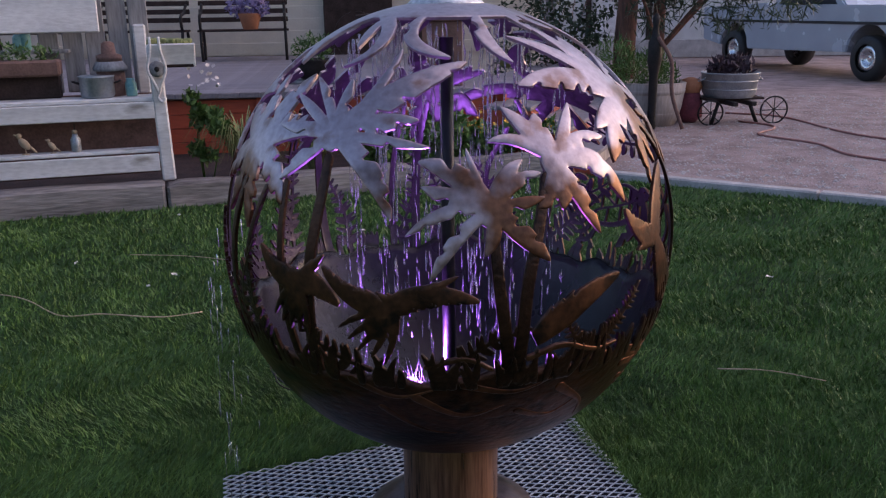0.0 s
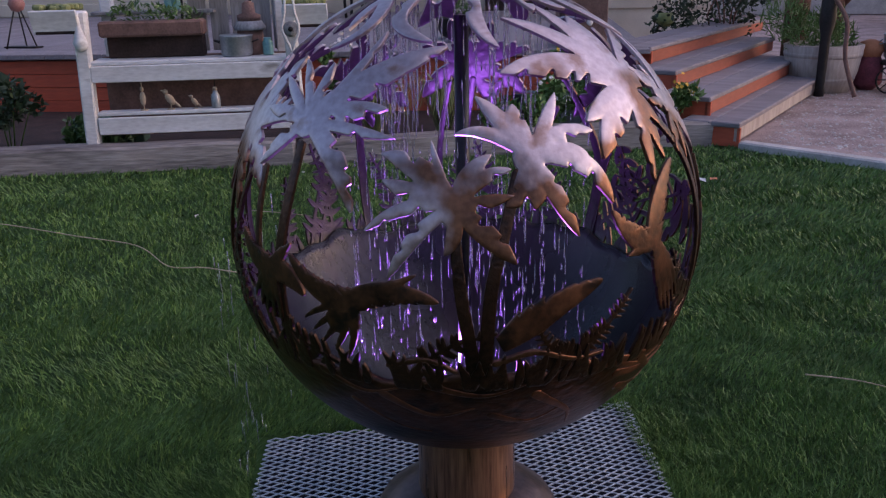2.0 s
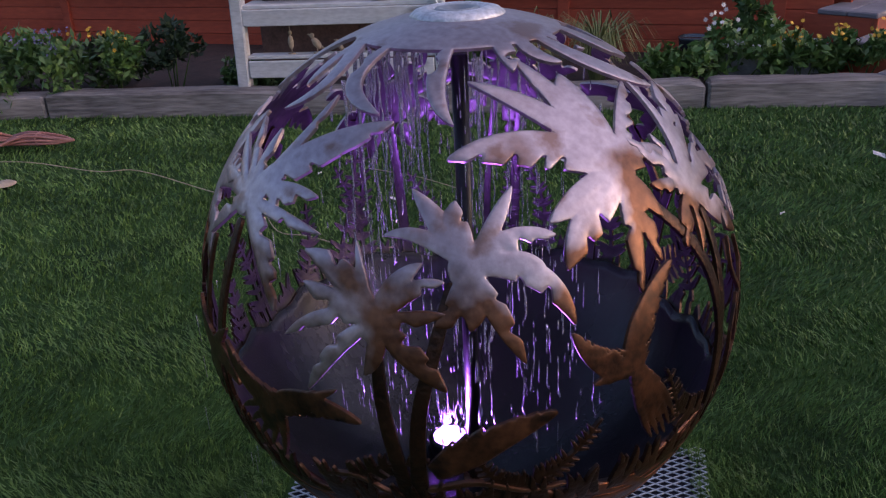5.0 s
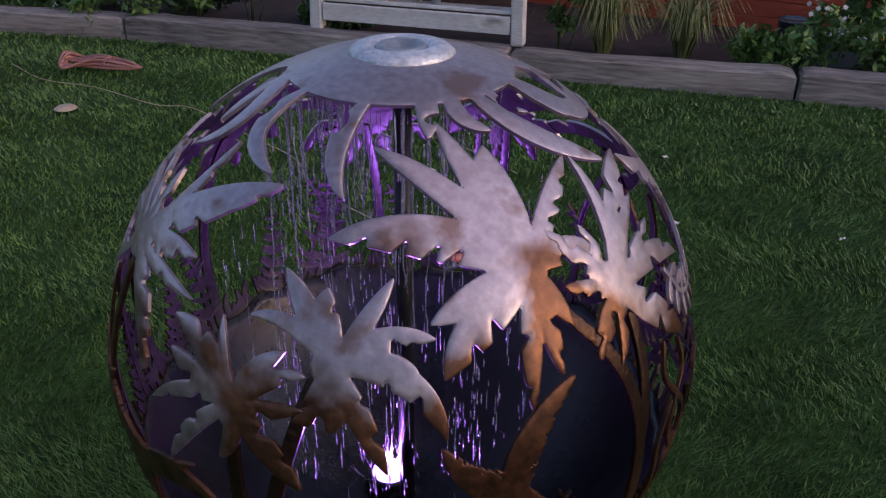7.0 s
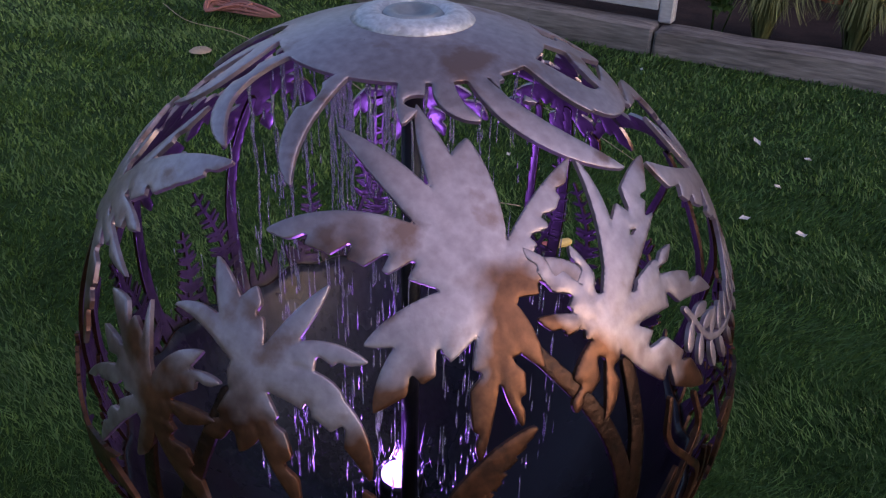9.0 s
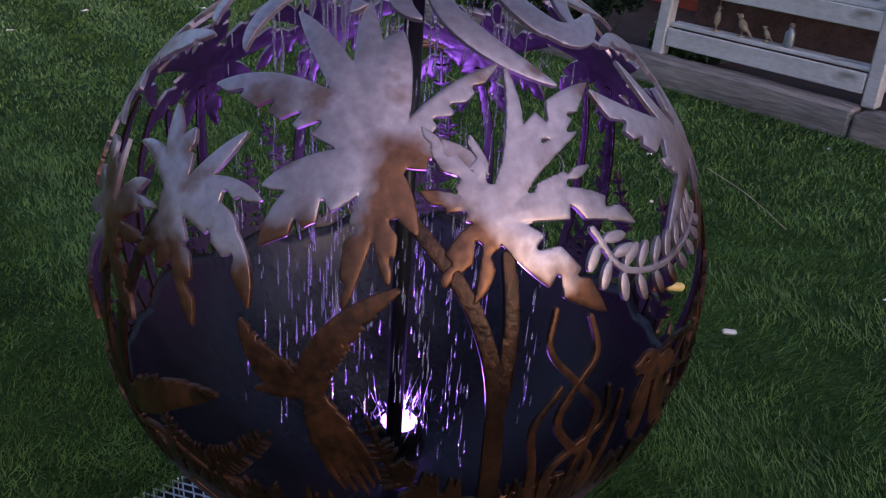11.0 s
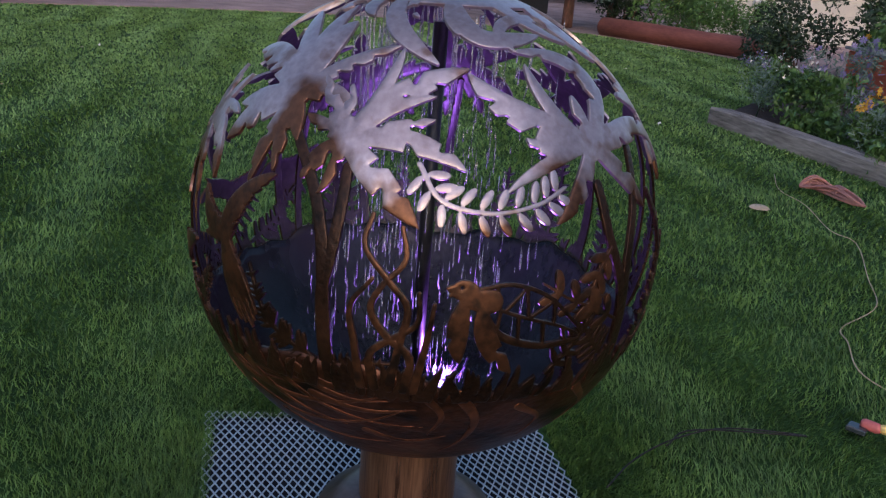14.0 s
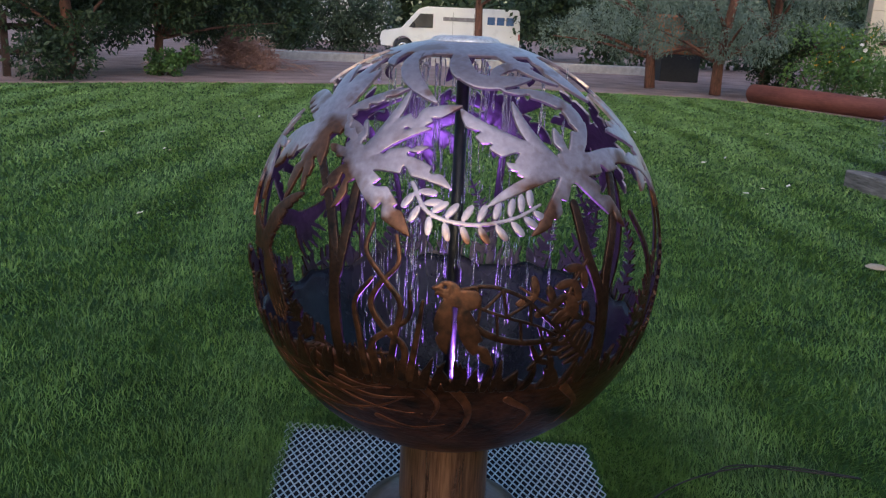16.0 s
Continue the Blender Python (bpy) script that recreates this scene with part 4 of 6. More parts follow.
# inside: pipe, lamp, water
turned("water_pipe", [(0.017, 0), (0.017, 1.0)], M_PIPE, fountain, "thin black upright water pipe", (0, 0, ZC - R + 0.02), 16)
lamp_at = (-0.095, 0.050, ZC - 0.505)
turned("lamp_housing", [(0.050, -0.02), (0.052, 0.016), (0.046, 0.020)], M_PIPE, fountain, "round black underwater lamp housing", lamp_at, 24)
turned("lamp_lens", [(0.001, 0.026), (0.022, 0.025), (0.040, 0.021), (0.044, 0.017)][::-1], M_LED, fountain, "glowing violet-blue lamp lens", lamp_at, 24, closed=False)
ld = bpy.data.lights.new("fountain_lamp", "SPOT")
ld.energy, ld.color, ld.shadow_soft_size = 14.0, (0.46, 0.16, 1.0), 0.03
ld.spot_size, ld.spot_blend = radians(150), 1.0
lo = new("fountain_lamp", ld)
lo.rotation_euler = (math.pi, 0, 0)
lo.location = (lamp_at[0], lamp_at[1], lamp_at[2] + 0.05)

rng = np.random.default_rng(9)
verts, faces = [], []
for k in range(760):
    stream = rng.integers(0, 64)
    g = np.random.default_rng(100 + int(stream))
    a, r = g.random() * 2 * math.pi, 0.10 + 0.20 * g.random()
    top = math.sqrt(R * R - r * r) - 0.03
    z = top - (top + 0.36) * rng.random() ** 0.9
    ln, w = 0.016 + 0.07 * rng.random() ** 2, 0.0008 + 0.0011 * rng.random()
    x, y = r * math.cos(a) + rng.normal() * 0.004, r * math.sin(a) + rng.normal() * 0.004
    o = len(verts)
    verts.append((x, y, ZC + z + ln))
    for hgt, ww in ((0.55, w), (0.15, w * 1.1)):
        verts += [(x + ww * math.cos(q), y + ww * math.sin(q), ZC + z + ln * hgt) for q in (0, 1.57, 3.14, 4.71)]
    verts.append((x, y, ZC + z))
    for j in range(4):
        n2 = (j + 1) % 4
        faces += [(o, o + 1 + j, o + 1 + n2), (o + 1 + j, o + 5 + j, o + 5 + n2, o + 1 + n2), (o + 9, o + 5 + n2, o + 5 + j)]
for k in range(80):
    d = rng.normal(size=3) * (0.35, 0.35, 0.3) + (0, 0, 0.9)
    d /= np.linalg.norm(d)
    start = np.array(lamp_at) + (0, 0, 0.03) + d * 0.02 + rng.normal(size=3) * (0.03, 0.03, 0)
    v2, f2 = tube_mesh([start, start + d * (0.012 + 0.07 * rng.random() ** 2)], 0.0006 + 0.0006 * rng.random(), 3, 0.4)
    o = len(verts)
    verts += v2
    faces += [tuple(i + o for i in q) for q in f2]
for k in range(70):
    a, r, z = radians(-168 + 16 * rng.normal()), R + 0.015 + 0.03 * rng.random(), SOIL + 0.9 * rng.random()
    p = np.array([r * math.cos(a), r * math.sin(a), z])
    v2, f2 = tube_mesh([p, p - (0, 0, 0.02 + 0.05 * rng.random())], 0.0009 + 0.0009 * rng.random(), 4, 0.6)
    o = len(verts)
    verts += v2
    faces += [tuple(i + o for i in q) for q in f2]
for k in range(46):
    a = rng.choice([2.6, 3.1, 3.5, 4.0, 4.6, 1.0, 1.8, 5.6]) + rng.normal() * 0.16
    r = 0.11 + 0.14 * rng.random()
    z = ZC + math.sqrt(R * R - r * r) - 0.02
    x, y, w = r * math.cos(a), r * math.sin(a), 0.0016 + 0.0022 * rng.random()
    rings = int(rng.integers(7, 24))
    o = len(verts)
    for i in range(rings + 1):
        ww = w * (0.5 + 0.9 * rng.random()) * (1 - 0.6 * i / rings)
        x, y, z = x + rng.normal() * 0.0014, y + rng.normal() * 0.0014, z - 0.010 - 0.012 * rng.random()
        verts += [(x + ww * math.cos(q), y + ww * math.sin(q), z) for q in (0, 1.26, 2.51, 3.77, 5.03)]
    for i in range(rings):
        for j in range(5):
            n2 = (j + 1) % 5
            faces.append((o + i * 5 + j, o + i * 5 + 5 + j, o + i * 5 + 5 + n2, o + i * 5 + n2))
tagged(mesh_object("falling_water", verts, faces, M_WATER, None, "", True), "thin streams and drops of falling water", "water", kind="stuff")

# pedestal and dish
turned("pedestal", [(0.128, 0.0), (0.128, 0.006), (0.128, 0.10), (0.128, 0.222), (0.128, 0.228)], M_COPPER, fountain, "round copper-brown pedestal with vertical streaks", (0, 0, 0.03), 48)
turned("base_dish", [(0.265, 0.0), (0.262, 0.02), (0.235, 0.075), (0.17, 0.118), (0.13, 0.130)], M_DISH, fountain, "low domed brown metal base dish", (0, 0, SOIL + 0.010), 48)

# expanded-metal grate over the basin
G0, G1, G2 = Vector((-0.735, 0.275, 0)), Vector((1.12, 0.515, 0)), Vector((0.33, -1.06, 0))
bm = bmesh.new()
bm.faces.new([bm.verts.new(G0 + G1 * a + G2 * b + Vector((0, 0, SOIL + 0.002))) for a, b in ((0.01, 0.01), (0.01, 0.99), (0.99, 0.99), (0.99, 0.01))])
tagged(part("basin", bm, M_BASIN), "dark water basin under the metal grate", "basin", kind="structure")
grate = thing("metal_grate", pose(0, 0, SOIL + 0.005), "galvanised expanded-metal grate lying over the fountain basin", "grate")
verts, faces = [], []


def bar(a, b, w, h):
    a, b = np.array(a), np.array(b)
    d = (b - a) / np.linalg.norm(b - a)
    n = np.array([-d[1], d[0]]) * w
    o = len(verts)
    for q in (a, b):
        for s, z in ((1, 0), (-1, 0), (-1, h), (1, h)):
            verts.append((q[0] + n[0] * s, q[1] + n[1] * s, z))
    for i in range(4):
        j = (i + 1) % 4
        faces.append((o + i, o + j, o + 4 + j, o + 4 + i))


nx, ny = 24, 42
for i in range(nx):
    for (xa, ya), (xb, yb) in (((0, .5), (.5, 0)), ((.5, 0), (1, .5)), ((0, .5), (.5, 1)), ((.5, 1), (1, .5))):
        q, r2 = (G0 + G1 * ((i + u) / nx) + G2 * (w / ny) for u, w in ((xa, ya), (xb, yb)))
        bar((q.x, q.y), (r2.x, r2.y), 0.0019, 0.003)
strand = mesh_object("mesh_strand", verts, faces, M_GRATE, grate)
for j in range(1, ny):
    ob = new("mesh_strand", strand.data)
    ob.parent = grate
    ob.location = G2 * (j / ny)


# ---- deck, steps and house ----
DA, DB = Vector((0.987, 0.162, 0)), Vector((-0.162, 0.987, 0))
DECK, DZ = Vector((0.20, 6.02, 0)), 0.60
DANG = math.degrees(math.atan2(DA.y, DA.x))


def on_deck(u, n, z=DZ):
    p = DECK + DA * u + DB * n
    return Vector((p.x, p.y, z))


deck = thing("deck", pose(DECK.x, DECK.y, 0, 0, 0, DANG), "raised grey-boarded deck with orange-stained cedar skirting", "deck", kind="structure")
for k in range(44):
    n = 0.06 + k * 0.142
    boxpart("deck_board", (-6.45, n, DZ - 0.02), (13.0, 0.136, 0.035), M_DECK, deck, "", 0.004)
for k in range(4):
    for j, (u0, u1) in enumerate(((-12.9, -7.6), (-7.6, -4.3), (-4.3, -0.05))):
        boxpart("skirting_board", ((u0 + u1) / 2, 0.04 + 0.003 * (k % 2), 0.09 + k * 0.128), (u1 - u0 - 0.008, 0.03, 0.124), M_ORANGE, deck, "", 0.004)
for u in (-10.2, -7.6, -4.3, -2.2, -0.45):
    boxpart("skirting_post", (u, 0.012, 0.31), (0.10, 0.03, 0.53), M_ORANGE, deck, "", 0.004)
boxpart("edge_board", (-6.45, -0.005, DZ - 0.022), (13.0, 0.05, 0.045), M_DECK, deck, "", 0.006)
for k in range(66):
    boxpart("end_block", (-12.75 + k * 0.19, -0.012, DZ - 0.02), (0.182, 0.05, 0.05), M_DECK, deck, "", 0.006)

# wide steps down to the gravel, each tread of two planks on an orange riser
SB = Vector((0.320, 0.947, 0)).normalized()
SP = Vector((0.947, -0.320, 0)).normalized()
SANG = math.degrees(math.atan2(SB.y, SB.x))
stairs = thing("deck_steps", pose(0, 0, 0), "wide grey-topped wooden steps with orange risers down to the gravel", "steps", kind="structure")
for k, (fx, fy, z, length) in enumerate(((0.24, 6.10, 0.60, 4.05), (0.47, 5.62, 0.45, 3.45), (0.75, 5.17, 0.30, 3.25), (0.97, 4.87, 0.15, 3.00))):
    f = Vector((fx, fy, 0)) + SB * 0.05
    depth = 0.46 if k else 0.5
    mid = f + SB * (length / 2) - SP * (depth / 2)
    for j in range(2):
        m2 = f + SB * (length / 2) - SP * (depth * (0.25 + 0.5 * j))
        boxpart("tread_plank", (m2.x, m2.y, z - 0.02), (length, depth / 2 - 0.006, 0.04), M_DECK, stairs, "", 0.008, SANG)
    r = f + SB * (length / 2) - SP * 0.035
    boxpart("riser", (r.x, r.y, z - 0.095), (length - 0.03, 0.03, 0.108), M_RISER if k < 3 else M_BARREL, stairs, "", 0.004, SANG)
    e = f + SB * 0.03 - SP * (depth / 2 + 0.05)
    boxpart("side_board", (e.x, e.y, (z - 0.04) / 2 - 0.02), (0.03, depth + 0.1, z - 0.0), M_ORANGE, stairs, "", 0.004, SANG)

# house wall with lap siding behind the deck
house = thing("house", pose(0, 0, 0), "beige house wall with wide lap siding behind the deck", "house")
w0 = on_deck(-5.0, 6.35, 0)
boxpart("wall_core", (w0.x, w0.y + 0.12, 1.9), (13.6, 0.16, 3.8), M_SIDING, house, "", 0.01, DANG)
for k in range(17):
    boxpart("siding_board", (w0.x, w0.y, DZ + 0.10 + k * 0.19), (13.6, 0.022, 0.196), M_SIDING, house, "", 0.003, DANG, 5)
boxpart("door_frame", (*on_deck(-1.2, 6.28)[:2], 1.6), (1.1, 0.08, 2.1), M_DARKWOOD, house, "dark doorway", 0.01, DANG)

# garage behind the drive
garage = thing("garage", pose(5.2, 20.6, 0, 0, 0, 4), "pale garage building with panelled door beside the drive", "garage")
boxpart("wall", (0, 0, 1.9), (13, 0.2, 3.8), M_GARAGE, garage)
boxpart("plinth", (0, -0.14, 0.22), (13, 0.12, 0.44), M_CONC, garage, "pale concrete plinth")
for u in (-2.6, -1.05):
    boxpart("door_post", (u, -0.13, 1.45), (0.13, 0.08, 2.1), M_DARKWOOD, garage, "dark door post", 0.01)
door = boxpart("side_door", (-1.82, -0.12, 1.45), (1.36, 0.05, 2.05), M_WHITE, garage, "pale panelled door", 0.01)
for zz in (-0.6, 0.15, 0.75):
    for uu in (-0.33, 0.33):
        boxpart("door_panel", (uu, -0.03, zz), (0.48, 0.02, 0.45), M_WHITE, door, "", 0.01)
for u in (-4.4, -3.6):
    boxpart("leaning_board", (u, -0.25, 1.15), (0.25, 0.05, 1.5), M_GREYWOOD, garage, "grey leaning board", 0.01, 0, 8, 6)

# ---- potting bench with shelves ----
BL, BR = Vector((-3.64, 3.42, 0)), Vector((-2.25, 3.955, 0))
BANG = math.degrees(math.atan2(BR.y - BL.y, BR.x - BL.x))
BW = (BR - BL).length
bench = thing("potting_bench", pose(BL.x, BL.y, 0.135, 0, 0, BANG), "worn white wooden potting bench with two shelf rails and tall posts", "bench")
for x in (0.0, BW):
    boxpart("front_post", (x, 0, 0.48), (0.095, 0.095, 0.96), M_WHITE, bench, "", 0.012, 0, 0, 2 if x == 0 else -1.5)
    boxpart("back_post", (x + (0.10 if x == 0 else -0.10), 0.42, 0.55), (0.09, 0.09, 1.1), M_WHITE, bench, "", 0.012)
boxpart("top_shelf", (BW / 2, 0.10, 0.590), (BW - 0.08, 0.26, 0.03), M_WHITE, bench, "", 0.006)
boxpart("top_rail", (BW / 2, -0.035, 0.515), (BW - 0.09, 0.025, 0.118), M_WHITE, bench, "", 0.006)
boxpart("lower_shelf", (BW / 2, 0.035, 0.225), (BW - 0.08, 0.12, 0.028), M_WHITE, bench, "", 0.006)
boxpart("lower_rail", (BW / 2, -0.035, 0.140), (BW - 0.09, 0.025, 0.125), M_WHITE, bench, "", 0.006)
# Added panel: its dark brown stands in for shaded deck skirting behind the shelves.
boxpart("skirting_stand_in", (BW / 2, 0.30, 0.31), (BW - 0.1, 0.02, 0.60), M_RUSTBOX, bench, "added dark panel standing in for shaded skirting behind the shelves", 0.004)
for k, (x, h) in enumerate(((0.76, 1.2), (0.92, 1.25), (1.08, 1.35), (1.24, 1.35), (1.39, 1.30))):
    boxpart("back_slat", (x, 0.44 + 0.012 * (k % 2), 0.62 + h / 2), (0.135, 0.022, h), M_GREYWOOD, bench, "grey upright fence slat", 0.006)
for x, y in ((-0.14, 0.05), (1.30, 0.08)):
    pl = thing("planter_box", bench.matrix_world @ pose(x + (0.0 if x < 0 else 0.30), y, 0.86), "weathered wooden planter box of moss on the bench post", "planter", "post planters")
    boxpart("box_front", (0, -0.12, 0.03), (0.32, 0.02, 0.17), M_WHITE, pl, "", 0.006, 0, 18)
    boxpart("box_body", (0, 0.0, 0.02), (0.30, 0.22, 0.15), M_DARKWOOD, pl, "", 0.01)
    bm = bmesh.new()
    for q in range(26):
        box(bm, random.uniform(-0.14, 0.14), random.uniform(-0.1, 0.1), 0.11 + random.uniform(0, 0.02), 0.06, 0.05, 0.04, Matrix.Rotation(random.random() * 3, 3, "Z"), 0.01)
    part("moss", bm, M_DRYGRASS, pl, "dry yellow-green moss")

bm_m = bench.matrix_world


def on_bench(name, x, y, z, label, category, rz=0.0):
    return thing(name, bm_m @ pose(x, y, z, 0, 0, rz), label, category)


# rusty trough planter with greenery
tr = on_bench("trough_planter", 0.48, 0.15, 0.605, "long rusty metal trough planter with green plants", "planter")
boxpart("trough", (0, 0, 0.215), (0.74, 0.20, 0.11), M_RUSTBOX, tr, "", 0.015)
# Added block: the shade under the trough is put into its dark colour.
boxpart("stand", (0, 0.07, 0.08), (0.70, 0.10, 0.16), M_DARKWOOD, tr, "added stand, painted dark for the shade under the trough", 0.01)
v, f = leaf_cloud(np.random.default_rng(3), 420, [(-0.22, 0, 0.32, 0.09), (-0.08, 0, 0.33, 0.10), (0.06, 0, 0.31, 0.09), (0.2, 0, 0.30, 0.09), (0.3, 0, 0.29, 0.06)], 0.05, -0.4, 0.3)
quick_mesh("greenery", v, f, M_LEAF, tr)["label"] = "soft green trailing plants"
pot = on_bench("enamel_pot", 1.075, 0.10, 0.605, "pale blue-grey enamel stock pot with handles", "pot")
turned("pot_body", [(0.10, 0), (0.115, 0.02), (0.118, 0.14), (0.124, 0.15), (0.116, 0.155)], M_ZINC, pot)
for s in (-1, 1):
    tube("pot_handle", smooth_line([(s * 0.115, -0.03, 0.10), (s * 0.155, -0.02, 0.115), (s * 0.155, 0.02, 0.115), (s * 0.115, 0.03, 0.10)], 4), 0.006, M_IRON, pot, seg=6)
st = on_bench("stacked_crock", 1.17, 0.20, 0.605, "stack of old brown lids and a crock", "crock")
turned("crock", [(0.09, 0), (0.10, 0.05), (0.095, 0.18)], M_RUSTBOX, st)
turned("lid", [(0.115, 0.18), (0.12, 0.20), (0.09, 0.245)], M_GREYWOOD, st)
turned("top_lid", [(0.085, 0.245), (0.088, 0.285), (0.05, 0.30), (0.045, 0.37), (0.02, 0.385)], M_RUSTBOX, st)
jar = on_bench("teal_jar", 1.30, 0.12, 0.605, "small teal glass jar on the bench top", "jar")
turned("jar_body", [(0.035, 0), (0.04, 0.01), (0.04, 0.09), (0.028, 0.11), (0.030, 0.125)], M_TEAL, jar, seg=20)
for x, h in ((0.47, 0.11), (0.52, 0.15)):
    j2 = on_bench("teal_jar", x + 0.10, 0.36, 0.935, "small teal glazed jar on the upper ledge", "jar")
    turned("jar_body", [(0.03, 0), (0.036, 0.01), (0.036, h * 0.8), (0.022, h)], M_TEAL, j2, seg=20)
boxpart("upper_ledge", (0.45, 0.40, 0.92), (0.9, 0.16, 0.025), M_GREYWOOD, bench, "", 0.005)
sign = on_bench("painted_board", 0.755, 0.28, 1.06, "large white-painted board with a faded grey emblem", "board")
boxpart("board", (0, 0, 0.17), (0.74, 0.03, 0.36), M_WHITE, sign, "", 0.006, 0, -8)
bm = bmesh.new()
box(bm, -0.06, -0.0235, 0.15, 0.20, 0.004, 0.09)
box(bm, 0.06, -0.0235, 0.15, 0.08, 0.004, 0.08, Matrix.Rotation(radians(45), 3, "Y"))
em = part("emblem", bm, M_GREYWOOD, sign, "faded grey emblem")
em.matrix_basis = pose(0, 0.0, 0, -8)
# pulley on the right post, gourd on the left
pu = on_bench("hanging_pulley", BW, -0.065, 0.60, "old whitish iron pulley hanging on the post", "pulley")
turned("wheel", [(0.02, -0.02), (0.055, -0.018), (0.046, 0), (0.055, 0.018), (0.02, 0.02)], M_GREYWOOD, pu, "", (0, 0, 0.20), 24, True, (90, 0, 0))
turned("axle", [(0.018, -0.028), (0.018, 0.028)], M_IRON, pu, "", (0, 0, 0.20), 12, True, (90, 0, 0))
for s in (-1, 1):
    tube("strap", smooth_line([(s * 0.03, 0, 0.42), (s * 0.035, -0.01, 0.32), (s * 0.06, -0.012, 0.20), (s * 0.02, -0.01, 0.09), (0, 0, 0.03)], 5), 0.011, M_WHITE, pu, seg=6)
tube("hook", smooth_line([(0, 0, 0.04), (-0.01, 0, 0.0), (0.02, -0.01, -0.03), (0.04, 0, 0.0)], 4), 0.010, M_WHITE, pu, seg=6)
go = on_bench("dried_gourd", 0.01, -0.055, 0.74, "pale dried gourd tied to the post", "gourd")
turned("gourd_body", [(0.004, -0.06), (0.035, -0.045), (0.052, 0), (0.035, 0.05), (0.02, 0.10), (0.012, 0.18), (0.016, 0.21)], M_WHITE, go, seg=20)
for x, s, lean in ((0.37, 1.0, 0), (0.565, 1.0, 18), (0.74, 0.68, 35)):
    q = on_bench("bird_figurine", x, 0.02, 0.24, "small tan bird figurine on the lower shelf", "figurine")
    tall = x < 0.4
    bm = bmesh.new()
    for cx, cz, rx, rz, tilt in (((0, 0.085, 0.022, 0.055, 0), (0, 0.155, 0.014, 0.020, 0), (0, 0.19, 0.004, 0.03, 0)) if tall else ((0.0, 0.075, 0.028, 0.050, -38), (-0.030, 0.130, 0.019, 0.020, 0), (0.048, 0.035, 0.010, 0.042, -42), (-0.052, 0.138, 0.014, 0.005, 18))):
        got = bmesh.ops.create_icosphere(bm, subdivisions=2, radius=1.0)["verts"]
        bmesh.ops.scale(bm, vec=(rx, min(rx, 0.022), rz), verts=got)
        bmesh.ops.rotate(bm, cent=(0, 0, 0), matrix=Matrix.Rotation(radians(tilt), 3, "Y"), verts=got)
        bmesh.ops.translate(bm, vec=(cx, 0, cz), verts=got)
    for foot in (-0.008, 0.008):
        box(bm, 0.002, foot, 0.02, 0.004, 0.004, 0.05)
    box(bm, 0, 0, 0.003, 0.05, 0.04, 0.006)
    bmesh.ops.scale(bm, vec=(s, s, s), verts=bm.verts)
    part("figure", bm, M_CORD, q, "", True)
bo = on_bench("glass_bottle", 0.895, 0.02, 0.24, "small clear bottle with wire handle on the lower shelf", "bottle")
turned("bottle_body", [(0.03, 0), (0.034, 0.01), (0.034, 0.09), (0.02, 0.11), (0.016, 0.13)], M_ZINC, bo, seg=16)
turned("stopper", [(0.018, 0.13), (0.018, 0.15), (0.008, 0.155)], M_CORD, bo, seg=12)
tube("wire", [(0, 0, 0.15), (0.004, 0, 0.20), (-0.004, 0, 0.24)], 0.003, M_IRON, bo, seg=5)

# ---- things on the deck ----
bx = thing("birdhouse_box", pose(*on_deck(-0.55, 0.36)[:2], DZ, 0, 0, DANG + 4), "reddish-brown wooden box with a round pale hole", "box")
boxpart("box_body", (0, 0, 0.30), (0.44, 0.36, 0.60), M_RUSTBOX, bx, "", 0.008)
boxpart("box_lid", (0, 0, 0.62), (0.50, 0.42, 0.04), M_RUSTBOX, bx, "", 0.008)
boxpart("corner_strip", (-0.19, -0.185, 0.30), (0.05, 0.02, 0.60), M_DARKWOOD, bx, "", 0.004)
turned("round_hole", [(0.001, 0), (0.028, 0.001), (0.030, -0.004)], M_PINKW, bx, "round pale plug", (0.06, -0.183, 0.22), 20, False, (90, 0, 0))
kp = thing("planter_kettle", pose(*on_deck(-1.75, 0.95)[:2], DZ), "black kettle planter with a leafy green plant on a board", "planter")
turned("kettle", [(0.10, 0.03), (0.17, 0.06), (0.21, 0.15), (0.215, 0.22), (0.225, 0.235), (0.20, 0.235), (0.19, 0.18)], M_IRON, kp)
boxpart("board", (0, 0, 0.015), (0.62, 0.34, 0.03), M_GREYWOOD, kp)
v, f = leaf_cloud(np.random.default_rng(4), 420, [(0, 0, 0.34, 0.15), (0.1, 0, 0.36, 0.12), (-0.1, 0, 0.34, 0.12)], 0.06, -0.6, 0.3)
quick_mesh("greenery", v, f, M_LEAF, kp)
gr = thing("garden_grill", pose(*on_deck(-6.3, 0.75)[:2], DZ), "small rust-red kettle ornament on thin splayed legs", "ornament")
turned("kettle", [(0.005, 0.36), (0.06, 0.38), (0.085, 0.44), (0.06, 0.50), (0.015, 0.53), (0.012, 0.58)], M_HOSE, gr, seg=20)
for a in (0, 2.1, 4.2):
    tube("leg", [(0.03 * math.cos(a), 0.03 * math.sin(a), 0.40), (0.17 * math.cos(a), 0.17 * math.sin(a), 0.0)], 0.008, M_IRON, gr, seg=6)
boxpart("foot_board", (0, 0, 0.008), (0.40, 0.12, 0.016), M_IRON, gr)
for u in (-7.2, -6.65):
    ob = boxpart("porch_pole", (*on_deck(u, 0.5)[:2], 1.4), (0.06, 0.06, 1.6), M_BARK, None, "", 0.01, 0, 0, 3)
    tagged(ob, "slim brown porch pole standing on the deck", "pole", "porch poles")


